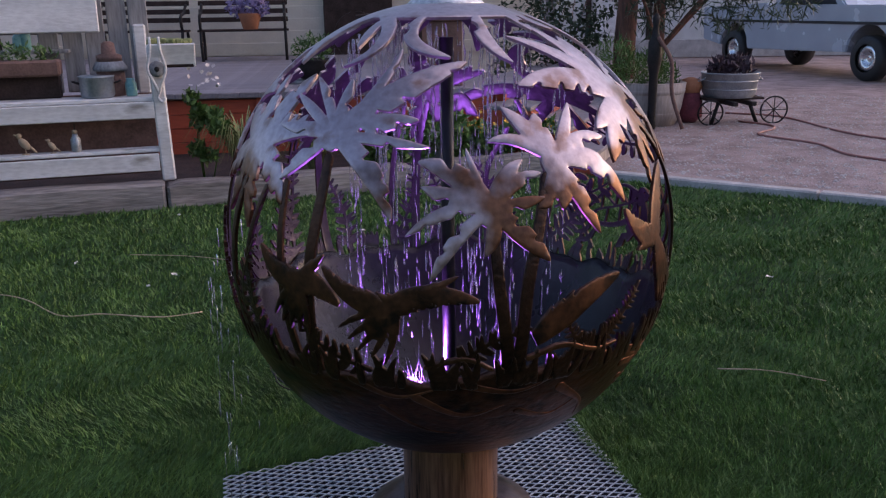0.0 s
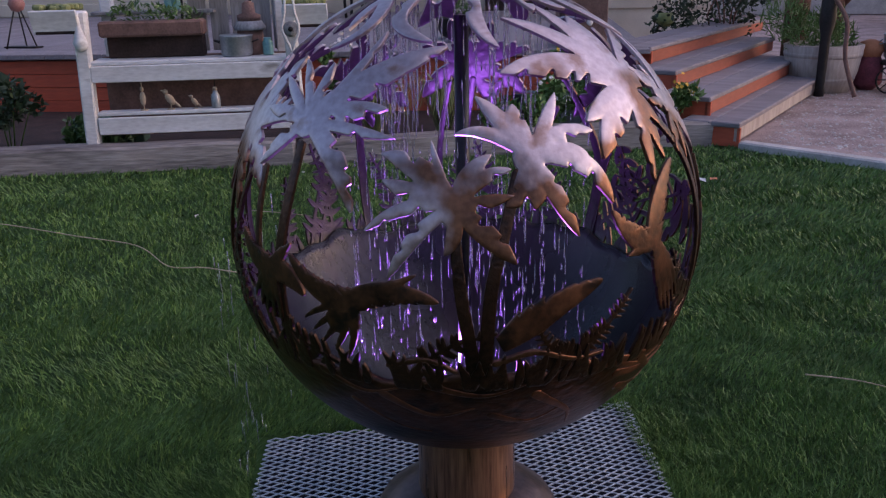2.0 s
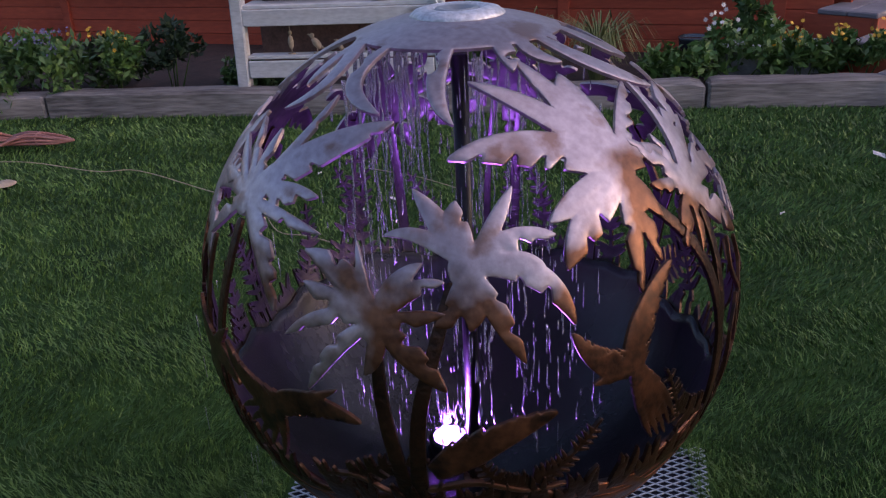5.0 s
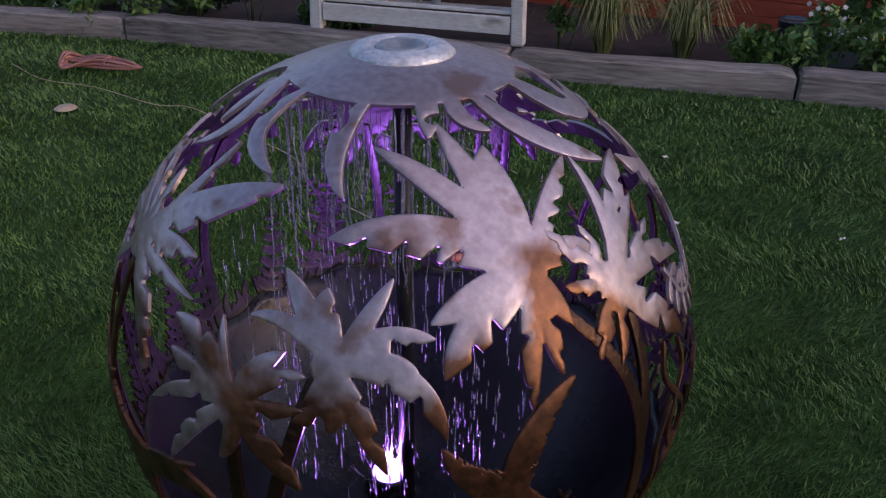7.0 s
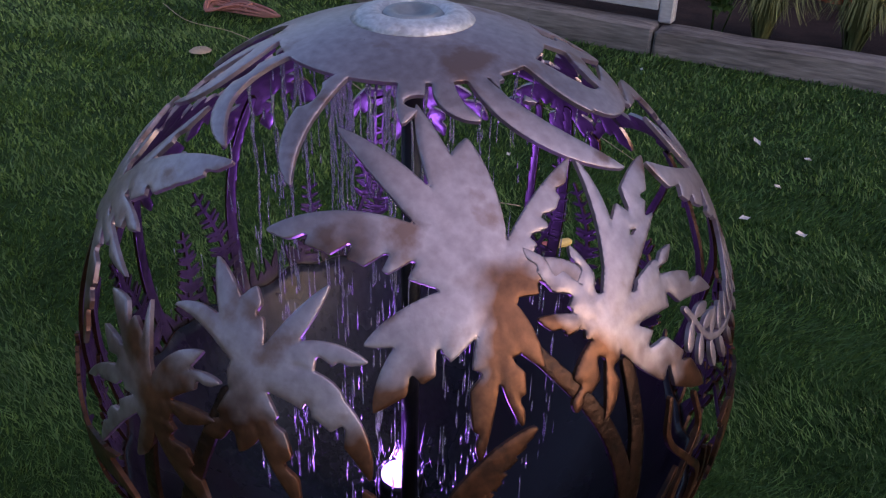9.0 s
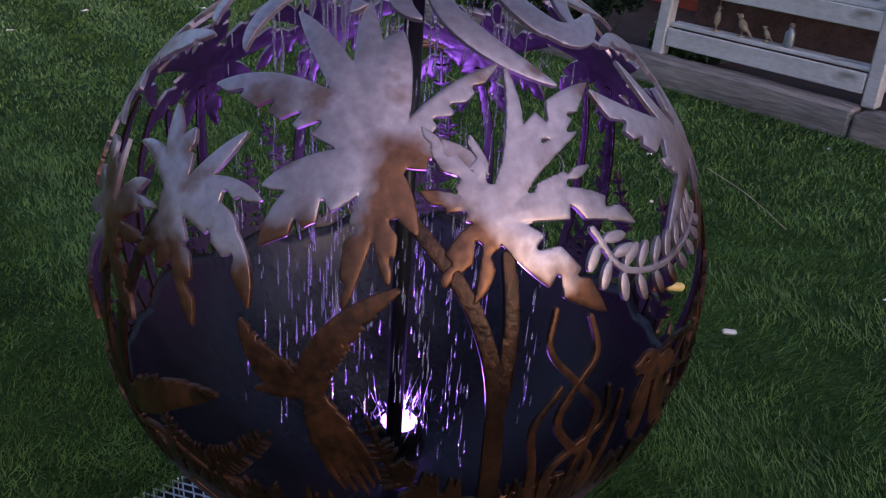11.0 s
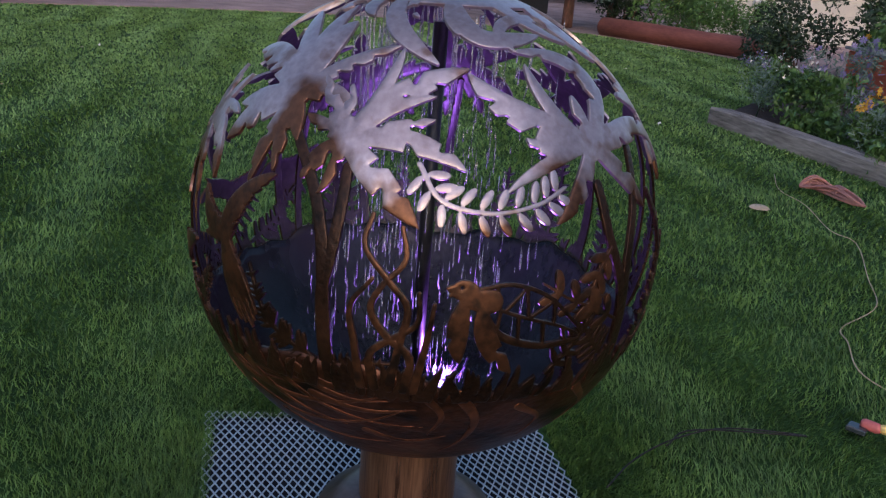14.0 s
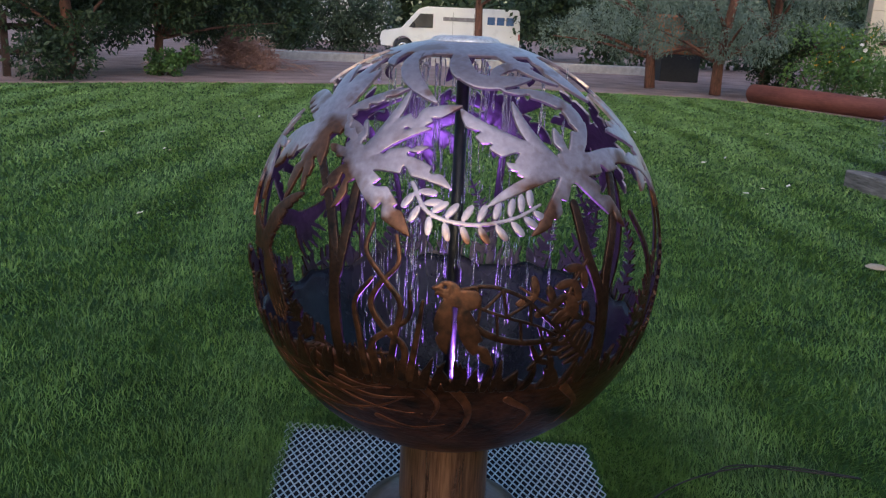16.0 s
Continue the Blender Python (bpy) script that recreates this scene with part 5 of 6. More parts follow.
def bench_seat(m, label, long=1.2):
    b = thing("iron_bench", m, label, "bench", "deck benches")
    for k in range(4):
        boxpart("seat_slat", (0, -0.18 + k * 0.11, 0.43), (long, 0.085, 0.03), M_DARKWOOD, b)
    for k in range(3):
        boxpart("back_slat", (0, 0.24, 0.58 + k * 0.12), (long, 0.025, 0.07), M_DARKWOOD, b)
    for s in (-1, 1):
        x = s * (long / 2 - 0.05)
        tube("front_leg", smooth_line([(x, -0.20, 0.43), (x, -0.26, 0.25), (x, -0.20, 0.0)], 5), 0.022, M_IRON, b)
        tube("back_leg", smooth_line([(x, 0.20, 0.43), (x, 0.25, 0.22), (x, 0.20, 0.0)], 5), 0.022, M_IRON, b)
        tube("arm", smooth_line([(x, 0.24, 0.80), (x, 0.0, 0.68), (x, -0.24, 0.64), (x, -0.26, 0.52), (x, -0.20, 0.43)], 5), 0.022, M_IRON, b)


bench_seat(pose(*on_deck(-4.35, 5.2)[:2], DZ, 0, 0, DANG), "dark slatted iron garden bench against the siding", 1.3)
bench_seat(pose(*on_deck(-5.9, 5.2)[:2], DZ, 0, 0, DANG), "dark slatted iron garden bench against the siding", 1.2)
bench_seat(pose(*on_deck(-2.9, 5.2)[:2], DZ, 0, 0, DANG + 4), "dark slatted iron garden bench with things on its seat", 1.3)
fp = thing("flower_pot", pose(*on_deck(-2.75, 4.7)[:2], DZ + 0.45), "terracotta pot of pink and purple flowers on the bench", "flower pot")
turned("pot_body", [(0.10, 0), (0.16, 0.20), (0.17, 0.22), (0.15, 0.22)], M_TERRA, fp)
v, f = leaf_cloud(np.random.default_rng(6), 500, [(0, 0, 0.33, 0.17), (-0.2, 0.0, 0.30, 0.14), (0.16, 0, 0.30, 0.13)], 0.06, 0, 0.6)
quick_mesh("blossoms", v, f, M_PURPLE, fp)["label"] = "pink and purple blossoms"
wb = thing("wheelbarrow_planter", pose(*on_deck(-0.9, 4.6)[:2], DZ), "dark iron cart with big wheels on the deck", "cart")
for s in (-0.35, 0.35):
    bm = bmesh.new()
    bmesh.ops.create_cone(bm, segments=24, radius1=0.34, radius2=0.34, depth=0.03)
    ob = part("wheel", bm, M_IRON, wb)
    ob.matrix_basis = pose(s, 0, 0.34, 0, 90, 90)
boxpart("tray", (0, 0.0, 0.55), (0.6, 1.0, 0.18), M_DARKWOOD, wb, "", 0.02)
gl = thing("green_glass_float", pose(*on_deck(0.55, 2.6)[:2], DZ - 0.005), "pale green cut melon-like glass bowl on the deck edge", "bowl")
turned("bowl_body", [(0.05, 0), (0.10, 0.05), (0.11, 0.11), (0.08, 0.15), (0.06, 0.14)], M_DRYGRASS, gl, seg=20)

# ---- gravel side: barrel with tree, tub on a cart, pickup ----
bar_t = thing("half_barrel", pose(1.98, 8.02, YARD), "bleached wooden half barrel planter at the foot of the steps", "barrel")
turned("barrel_body", [(0.30, 0.0), (0.36, 0.20), (0.40, 0.48), (0.37, 0.49), (0.35, 0.42)], M_BARREL, bar_t)
for z, r in ((0.12, 0.335), (0.36, 0.383)):
    turned("hoop", [(r, z), (r + 0.006, z + 0.005), (r + 0.012, z + 0.04), (r + 0.006, z + 0.045)], M_BARREL, bar_t, "", closed=False)
v, f = leaf_cloud(np.random.default_rng(8), 1500, [(-0.25, -0.1, 0.62, 0.22), (0.0, -0.1, 0.66, 0.24), (-0.4, 0.1, 0.75, 0.25), (0.2, 0, 0.55, 0.15)], 0.11, -0.8, 0.12)
quick_mesh("grassy_plant", v, f, M_LEAF, bar_t)["label"] = "feathery green plant"


def tree(name, base, height, radius, label, leaf_mat, spots, n, size, seed, lean=(0, 0), limbs=7, narrow=0.45, droop=0.3, bark=None):
    """A tapered trunk with limbs to each clump and many small leaves."""
    t = thing(name, pose(*base), label, "tree")
    top = Vector((lean[0], lean[1], height))
    pts = [Vector((lean[0] * k ** 1.5 + noise.noise(Vector((seed, k * 3, 0))) * radius * 0.8, lean[1] * k ** 1.5 + noise.noise(Vector((seed, 0, k * 3))) * radius * 0.8, height * k)) for k in (0, .15, .3, .45, .6, .75, .9, 1)]
    tube("trunk", pts, radius, bark or M_BARK, t, seg=12, taper=0.3)
    r = np.random.default_rng(seed)
    for x, y, z, q in list(spots)[:limbs]:
        root = pts[min(int(max(0.2, min(0.9, (z - 0.4 * abs(x) - 0.3) / height)) * 7), 7)]
        tube("limb", smooth_line([root, (root + Vector((x, y, z))) / 2 + Vector((0, 0, 0.2 * q)), (x, y, z)], 4), radius * 0.4, bark or M_BARK, t, seg=6, taper=0.25)
    v, f = leaf_cloud(r, n, spots, size, droop, narrow)
    quick_mesh("crown", v, f, leaf_mat, t)
    return t


def clumps(seed, n, low, high, size, shrink=0.0):
    r = random.Random(seed)
    out = []
    for _ in range(n):
        z = r.uniform(low[2], high[2])
        k = 1 - shrink * (z - low[2]) / max(high[2] - low[2], 0.01)
        out.append((r.uniform(low[0], high[0]) * k, r.uniform(low[1], high[1]) * k, z, size * r.uniform(0.6, 1.2)))
    return out


tree("pine_tree", (1.79, 8.8, 0.0), 5.2, 0.15, "conifer with a reddish trunk rising behind the half barrel", M_DARKLEAF, clumps(3, 34, (-1.7, -1.2, 1.35), (2.2, 1.4, 5.2), 0.42, 0.5), 9000, 0.12, 3, (0.15, 0), 14, 0.12)
tree("pine_tree", (2.20, 9.05, 0.0), 5.0, 0.09, "slim dark conifer standing beside the gravel drive", M_DARKLEAF, clumps(5, 44, (-0.6, -1.3, 1.25), (1.5, 0.8, 4.6), 0.32, 0.3), 9000, 0.14, 5, (0.1, 0), 12, 0.12)
bush = thing("deck_shrub", pose(1.05, 9.1, 0), "loose leafy green shrub beside the steps", "shrub")
v, f = leaf_cloud(np.random.default_rng(18), 2600, clumps(7, 22, (-0.8, -0.5, 0.4), (0.6, 0.6, 1.9), 0.28), 0.07, 0.1, 0.5)
quick_mesh("leaves", v, f, M_DARKLEAF, bush)
for k in range(6):
    tube("stem", [(0, 0, -0.05), (random.uniform(-0.3, 0.2), random.uniform(-0.2, 0.2), 0.7), (random.uniform(-0.7, 0.5), random.uniform(-0.4, 0.4), 1.4)], 0.014, M_BARK, bush, seg=5, taper=0.4)
pump = thing("old_hand_pump", pose(1.92, 7.56, YARD), "dark rusty iron hand pump with a curved handle", "pump")
turned("pump_column", [(0.05, 0), (0.045, 0.1), (0.05, 0.6), (0.08, 0.75), (0.075, 0.95), (0.05, 1.0), (0.03, 1.12), (0.045, 1.18), (0.02, 1.25)], M_IRON, pump, seg=16)
tube("pump_handle", smooth_line([(0.02, -0.05, 1.0), (0.16, -0.12, 0.75), (0.18, -0.16, 0.40), (0.30, -0.22, 0.03)], 5), 0.022, M_RUSTBOX, pump)
sack = thing("cloth_sack", pose(2.46, 8.12, YARD) @ Matrix.Diagonal((0.78, 0.78, 0.95, 1)), "maroon cloth sack with a tan top beside the tub", "sack")
turned("sack_body", [(0.10, 0), (0.20, 0.08), (0.19, 0.26), (0.13, 0.40), (0.05, 0.44)], M_MAROON, sack, seg=14)
turned("sack_top", [(0.14, 0.36), (0.18, 0.44), (0.14, 0.52), (0.04, 0.55)], M_TERRA, sack, "tan crumpled top", seg=12)
cart = thing("old_cart", pose(2.90, 8.12, YARD, 0, 0, 12) @ Matrix.Diagonal((0.75, 0.75, 0.70, 1)), "old iron-wheeled cart frame carrying a wash tub", "cart")
for x in (-0.30, 0.30):
    boxpart("cart_rail", (x * 0.5, 0, 0.36), (0.09, 1.1, 0.07), M_IRON, cart, "", 0.01)
boxpart("cart_deck", (0, 0, 0.41), (0.95, 0.5, 0.04), M_DARKWOOD, cart)
for x, r in ((-0.42, 0.20), (0.62, 0.22)):
    w = [(r * math.cos(a), 0, r * math.sin(a)) for a in np.linspace(0, 2 * math.pi, 29)]
    ob = tube("cart_wheel", w, 0.014, M_IRON, cart, seg=6)
    ob.matrix_basis = pose(x, -0.30, r)
    for k in range(4):
        a = math.pi * k / 4
        ob2 = tube("spoke", [(-r * math.cos(a), 0, -r * math.sin(a)), (r * math.cos(a), 0, r * math.sin(a))], 0.008, M_IRON, cart, seg=5)
        ob2.matrix_basis = pose(x, -0.30, r)
for x in (-0.25, 0.25):
    tube("cart_leg", [(x, -0.2, 0.36), (x * 1.5, -0.25, 0.0)], 0.03, M_IRON, cart)
tub = thing("wash_tub", pose(2.90, 8.10, YARD + 0.300, 0, 0, 10) @ Matrix.Diagonal((0.90, 0.90, 0.95, 1)), "round galvanised wash tub planted with dark foliage", "tub")
turned("tub_body", [(0.30, 0), (0.34, 0.06), (0.345, 0.16), (0.352, 0.165), (0.36, 0.28), (0.375, 0.29), (0.36, 0.30), (0.34, 0.24)], M_ZINC, tub, closed=False)
for z, r in ((0.10, 0.346), (0.20, 0.357)):
    turned("band", [(r, z - 0.008), (r + 0.006, z), (r, z + 0.008)], M_ZINC, tub, "", closed=False)
for sx in (-1, 1):
    tube("tub_handle", smooth_line([(sx * 0.36, -0.08, 0.24), (sx * 0.42, -0.05, 0.20), (sx * 0.42, 0.05, 0.20), (sx * 0.36, 0.08, 0.24)], 5), 0.008, M_ZINC, tub, seg=6)
turned("tub_soil", [(0.001, 0.25), (0.345, 0.25)], M_DARKWOOD, tub, closed=False)
v, f = leaf_cloud(np.random.default_rng(28), 420, [(-0.15, 0, 0.34, 0.16), (0.12, 0, 0.34, 0.18), (0, 0.1, 0.36, 0.14)], 0.12, -0.9, 0.30)
quick_mesh("foliage", v, f, M_PLUM, tub)["label"] = "dark purple foliage"
hose_line = [(3.04, 8.10), (3.30, 7.75), (3.22, 7.43), (2.96, 7.03), (3.33, 6.41), (3.41, 5.71), (4.0, 5.2), (4.7, 5.8), (3.95, 7.0), (3.67, 8.48), (3.1, 8.9)]
ob = tube("garden_hose", smooth_line([(x, y, YARD + 0.01) for x, y in hose_line], 8), 0.013, M_HOSE)
tagged(ob, "dull red garden hose looped on the gravel", "hose")


def wheel(parent, x, y, r, w, side):
    turned("tyre", [(r * 0.62, -w / 2), (r * 0.92, -w / 2), (r, -w / 3), (r, w / 3), (r * 0.92, w / 2), (r * 0.62, w / 2)], M_BLACK, parent, "black tyre", (x, y, r), 28, False, (90, 0, 0))
    turned("rim", [(0.02, -0.02), (r * 0.25, -0.05), (r * 0.30, 0.02), (r * 0.55, 0.04), (r * 0.63, -w * 0.3)] if side < 0 else [(0.02, 0.02), (r * 0.25, 0.05), (r * 0.30, -0.02), (r * 0.55, -0.04), (r * 0.63, w * 0.3)], M_CHROME, parent, "bright metal wheel", (x, y + side * w * 0.25, r), 24, False, (90, 0, 0))


def slab(name, outline, y0, y1, mat, parent, label="", bevel=0.03):
    """A side profile of (x, z) given depth from y0 to y1, with softened edges."""
    bm = bmesh.new()
    a = [bm.verts.new((x, y0, z)) for x, z in outline]
    b = [bm.verts.new((x, y1, z)) for x, z in outline]
    bm.faces.new(a)
    bm.faces.new(b[::-1])
    for k in range(len(a)):
        j = (k + 1) % len(a)
        bm.faces.new((a[k], b[k], b[j], a[j]))
    bmesh.ops.recalc_face_normals(bm, faces=bm.faces)
    if bevel:
        bmesh.ops.bevel(bm, geom=bm.edges[:], offset=bevel, segments=2, affect="EDGES")
    return part(name, bm, mat, parent, label)


def arch(x, r, z0, n=9):
    return [(x + r * math.cos(a), z0 + r * math.sin(a)) for a in np.linspace(math.pi, 0, n)]


tk0, tk1 = Vector((6.72, 13.35, 0)), Vector((5.45, 17.05, 0))
tang = math.degrees(math.atan2((tk0 - tk1).y, (tk0 - tk1).x))
truck = thing("pickup_truck", pose(tk1.x, tk1.y, YARD, 0, 0, tang), "silver-blue four-wheel-drive pickup truck parked on the gravel", "pickup truck")
WB = (tk0 - tk1).length
low = 0.52
slab("body", [(-1.15, low + 0.05), (-1.2, 1.25), (1.05, 1.34), (1.1, 1.30), (WB + 0.95, 1.28), (WB + 1.0, low)] + [(x, z) for x, z in arch(WB, 0.50, low - 0.05)[::-1]] + [(0.5, low - 0.1)] + [(x, z) for x, z in arch(0, 0.48, low - 0.05)[::-1]], -0.10, 1.75, M_TRUCK, truck, "", 0.02)
slab("cab", [(1.15, 1.2), (1.25, 1.85), (2.6, 1.88), (3.25, 1.2)], 0.0, 1.65, M_TRUCK, truck)
slab("side_window", [(1.38, 1.30), (1.44, 1.78), (2.5, 1.80), (2.95, 1.30)], -0.02, 0.06, M_GLASS, truck, "dark side window", 0)
boxpart("trim_strip", (WB / 2, -0.115, 0.98), (WB + 1.6, 0.02, 0.05), M_BLACK, truck, "dark side trim strip")
boxpart("chassis", (WB / 2, 0.8, 0.52), (WB + 1.2, 1.0, 0.16), M_BLACK, truck, "black underbody")
for x in (0.0, WB):
    wheel(truck, x, 0.02, 0.39, 0.27, -1)
    wheel(truck, x, 1.62, 0.39, 0.27, 1)


# ---- plants of the flower bed ----
def plant(name, p, spots, n, size, mat, label, category="plant", seed=1, narrow=0.4, droop=-0.3, stems=4):
    t = thing(name, pose(p.x, p.y, 0.045), label, category, "flower bed plants")
    v, f = leaf_cloud(np.random.default_rng(seed), n, spots, size, droop, narrow)
    quick_mesh("leaves", v, f, mat, t)
    r = random.Random(seed)
    for _ in range(stems):
        x, y, z, q = r.choice(spots)
        tube("stem", [(x * 0.3, y * 0.3, 0), (x * 0.7, y * 0.7, z * 0.6), (x, y, z)], 0.006, M_LEAF, t, seg=5, taper=0.5)
    return t


def blossoms(parent, spots, n, size, mat, label, seed=2):
    r = np.random.default_rng(seed)
    verts, faces = [], []
    spots = list(spots)
    for _ in range(n):
        x, y, z, q = spots[r.integers(len(spots))]
        c = np.array([x, y, z]) + r.normal(size=3) * q * 0.5
        ax = r.normal(size=3) * 0.5 + (0, -0.6, 0.6)
        ax /= np.linalg.norm(ax)
        u = np.cross(ax, (0.3, 0.2, 0.9))
        u /= np.linalg.norm(u)
        w = np.cross(ax, u)
        for k in range(7):
            a0 = 2 * math.pi * k / 7
            d = math.cos(a0) * u + math.sin(a0) * w
            s = -math.sin(a0) * u + math.cos(a0) * w
            o = len(verts)
            verts += [c, c + d * size * 0.55 + s * size * 0.22, c + d * size, c + d * size * 0.55 - s * size * 0.22]
            faces.append((o, o + 1, o + 2, o + 3))
    ob = quick_mesh("blossoms", verts, faces, mat, parent)
    ob["label"] = label


bed = [
    (-6.6, 0.45, "lavender", "feathery lavender clump with pale purple spikes", M_LEAF, 0.50, 0.35, "p"),
    (-6.0, 0.50, "border_plant", "leafy green border plant with pale yellow flowers", M_LEAF, 0.45, 0.30, "y"),
    (-5.55, 0.55, "border_plant", "dark-stemmed leafy plant with small flowers", M_DARKLEAF, 0.60, 0.22, ""),
    (-7.3, 0.50, "lavender", "grey-green lavender clump with purple spikes", M_SPRUCE, 0.45, 0.35, "p"),
    (-7.55, 0.62, "coneflower", "clump of yellow daisies with dark centres", M_LEAF, 0.50, 0.33, "Y"),
    (-8.5, 0.55, "border_plant", "tall leafy green border plant with pale flowers", M_LEAF, 0.62, 0.36, "w"),
    (-9.2, 0.50, "lavender", "tall clump of violet flower spikes", M_SPRUCE, 0.60, 0.32, "p"),
    (-9.7, 0.90, "border_plant", "dense green border plant at the end of the bed", M_LEAF, 0.55, 0.40, "w"),
    (-3.05, 0.42, "white_phlox", "tall narrow plant with small white flower heads", M_LEAF, 0.85, 0.16, "w"),
    (-2.75, 0.40, "ornamental_grass", "arching dry ornamental grass clump", M_DRYGRASS, 0.50, 0.30, "g"),
    (-2.2, 0.42, "ornamental_grass", "arching straw-coloured grass clump hanging over the timber", M_DRYGRASS, 0.48, 0.32, "g"),
    (-1.7, 0.38, "border_plant", "broad-leaved green ground cover by the timber", M_LEAF, 0.26, 0.26, ""),
    (-1.2, 0.40, "border_plant", "broad-leaved green plant with a pale pink flower", M_LEAF, 0.45, 0.26, "w"),
    (-0.75, 0.36, "border_plant", "low green plant with yellow buttons", M_LEAF, 0.34, 0.24, "y"),
    (-0.35, 0.34, "border_plant", "low green plant with tall yellow buttons", M_LEAF, 0.36, 0.20, "y"),
    (-4.9, 0.60, "border_plant", "low green creeping plant beside the bench", M_LEAF, 0.18, 0.25, ""),
    (-6.9, 0.75, "border_plant", "dense leafy green plant between the lavender clumps", M_LEAF, 0.42, 0.34, ""),
    (-8.05, 0.70, "border_plant", "bushy green plant beside the daisies", M_LEAF, 0.55, 0.36, ""),
    (-8.95, 0.85, "border_plant", "bushy dark green plant behind the violet spikes", M_DARKLEAF, 0.60, 0.36, ""),
    (-6.3, 0.80, "border_plant", "dark bushy plant close to the deck skirting", M_DARKLEAF, 0.42, 0.36, ""),
    (-7.0, 0.32, "border_plant", "low green ground cover behind the timber", M_LEAF, 0.20, 0.32, ""),
    (-7.9, 0.34, "border_plant", "low green ground cover behind the timber", M_LEAF, 0.22, 0.32, ""),
    (-1.0, 0.85, "border_plant", "tall green plant with yellow flowers by the deck", M_LEAF, 0.66, 0.16, "y"),
]
for k, (u, n, name, label, mat, h, w, bloom) in enumerate(bed):
    p = garden(u, n)
    r = random.Random(50 + k)
    if bloom == "g":
        t = thing(name, pose(p.x, p.y, 0.045), label, "grass", "flower bed plants")
        g2 = np.random.default_rng(70 + k)
        vv, ff = [], []
        for _ in range(260):
            a, ln = g2.random() * 6.283, h * (0.6 + 0.6 * g2.random())
            out = ln * (0.25 + 0.6 * g2.random())
            d = np.array([math.cos(a), math.sin(a), 0])
            s = np.array([-d[1], d[0], 0]) * 0.004
            b = d * 0.05 * g2.random()
            pts = [b, b + d * out * 0.35 + (0, 0, ln * 0.75), b + d * out * 0.75 + (0, 0, ln * 0.9), b + d * out * 1.1 + (0, 0, ln * 0.55)]
            o = len(vv)
            for q, wd in zip(pts, (1, 1, 0.8, 0.2)):
                vv += [q - s * wd, q + s * wd]
            ff += [(o + 2 * i, o + 2 * i + 1, o + 2 * i + 3, o + 2 * i + 2) for i in range(3)]
        quick_mesh("leaves", vv, ff, mat, t)
        continue
    spots = [(r.uniform(-w, w), r.uniform(-w, w) * 0.5, h * r.uniform(0.25, 0.85), w * 0.42) for _ in range(9)]
    t = plant(name, p, spots, 700, 0.075 if mat != M_SPRUCE else 0.06, mat, label, seed=80 + k, narrow=0.42 if mat != M_SPRUCE else 0.15)
    tops = [(x, y - 0.05, h * r.uniform(0.85, 1.15), 0.05) for x, y, z, q in spots]
    if bloom:
        size, m, n2 = {"y": (0.018, M_YELLOW, 26), "Y": (0.058, M_YELLOW, 13), "p": (0.013, M_PURPLE, 95), "w": (0.02, M_PINKW, 22)}[bloom]
        blossoms(t, tops, n2, size, m, {"y": "small yellow flowers", "Y": "yellow daisies", "p": "pale purple flower spikes", "w": "pale flowers"}[bloom], 90 + k)
gbox = thing("green_planter", pose(*garden(-4.85, 0.80)[:2], 0.045, 0, 0, 20), "low green painted planter trough", "planter")
boxpart("trough", (0, 0, 0.10), (0.55, 0.20, 0.20), material("green_paint", (0.03, 0.075, 0.045), (0.07, 0.13, 0.08), 0.7), gbox)
zt = thing("zinc_trough", pose(*garden(-0.95, 0.62)[:2], 0.045, 0, 0, 20), "low pale galvanised trough against the deck", "trough")
boxpart("trough", (0, 0, 0.12), (0.85, 0.24, 0.24), M_ZINC, zt, "", 0.02)
bk = thing("blue_bucket", pose(*garden(-1.45, 0.75)[:2], 0.045), "dark blue metal bucket among the plants", "bucket")
turned("bucket_body", [(0.09, 0), (0.12, 0.26), (0.125, 0.27), (0.11, 0.26)], M_GLASS, bk, seg=20)

# ---- small things on the lawn ----
coil = thing("coiled_hose", pose(-4.42, 2.10, -0.005, 0, 0, 26), "bundled hank of dull red hose lying on the grass", "hose")
r = random.Random(2)
for k in range(9):
    wide, tall = 0.05 + 0.012 * k * r.uniform(0.8, 1.2), 0.020 + 0.009 * k
    run = [(-0.24 + r.uniform(-0.03, 0.02), wide, 0.02), (-0.29 + r.uniform(-0.03, 0.02), 0.0, tall), (-0.24, -wide, 0.02), (-0.05, -0.035 + r.uniform(-0.02, 0.02), tall * 0.8), (0.16, -0.03, tall * 0.5), (0.24 + r.uniform(-0.02, 0.03), 0.0, 0.02), (0.16, 0.03, tall * 0.5), (-0.05, 0.03 + r.uniform(-0.02, 0.02), tall * 0.8), (-0.24, wide, 0.02)]
    tube("loop", smooth_line(run, 5), 0.009, M_HOSE, coil, seg=6)
tube("tie", [(0.03 + 0.01 * math.cos(t), 0.05 * math.cos(t), 0.035 + 0.04 * math.sin(t)) for t in np.linspace(0, 6.283, 17)], 0.008, M_HOSE, coil, seg=6)
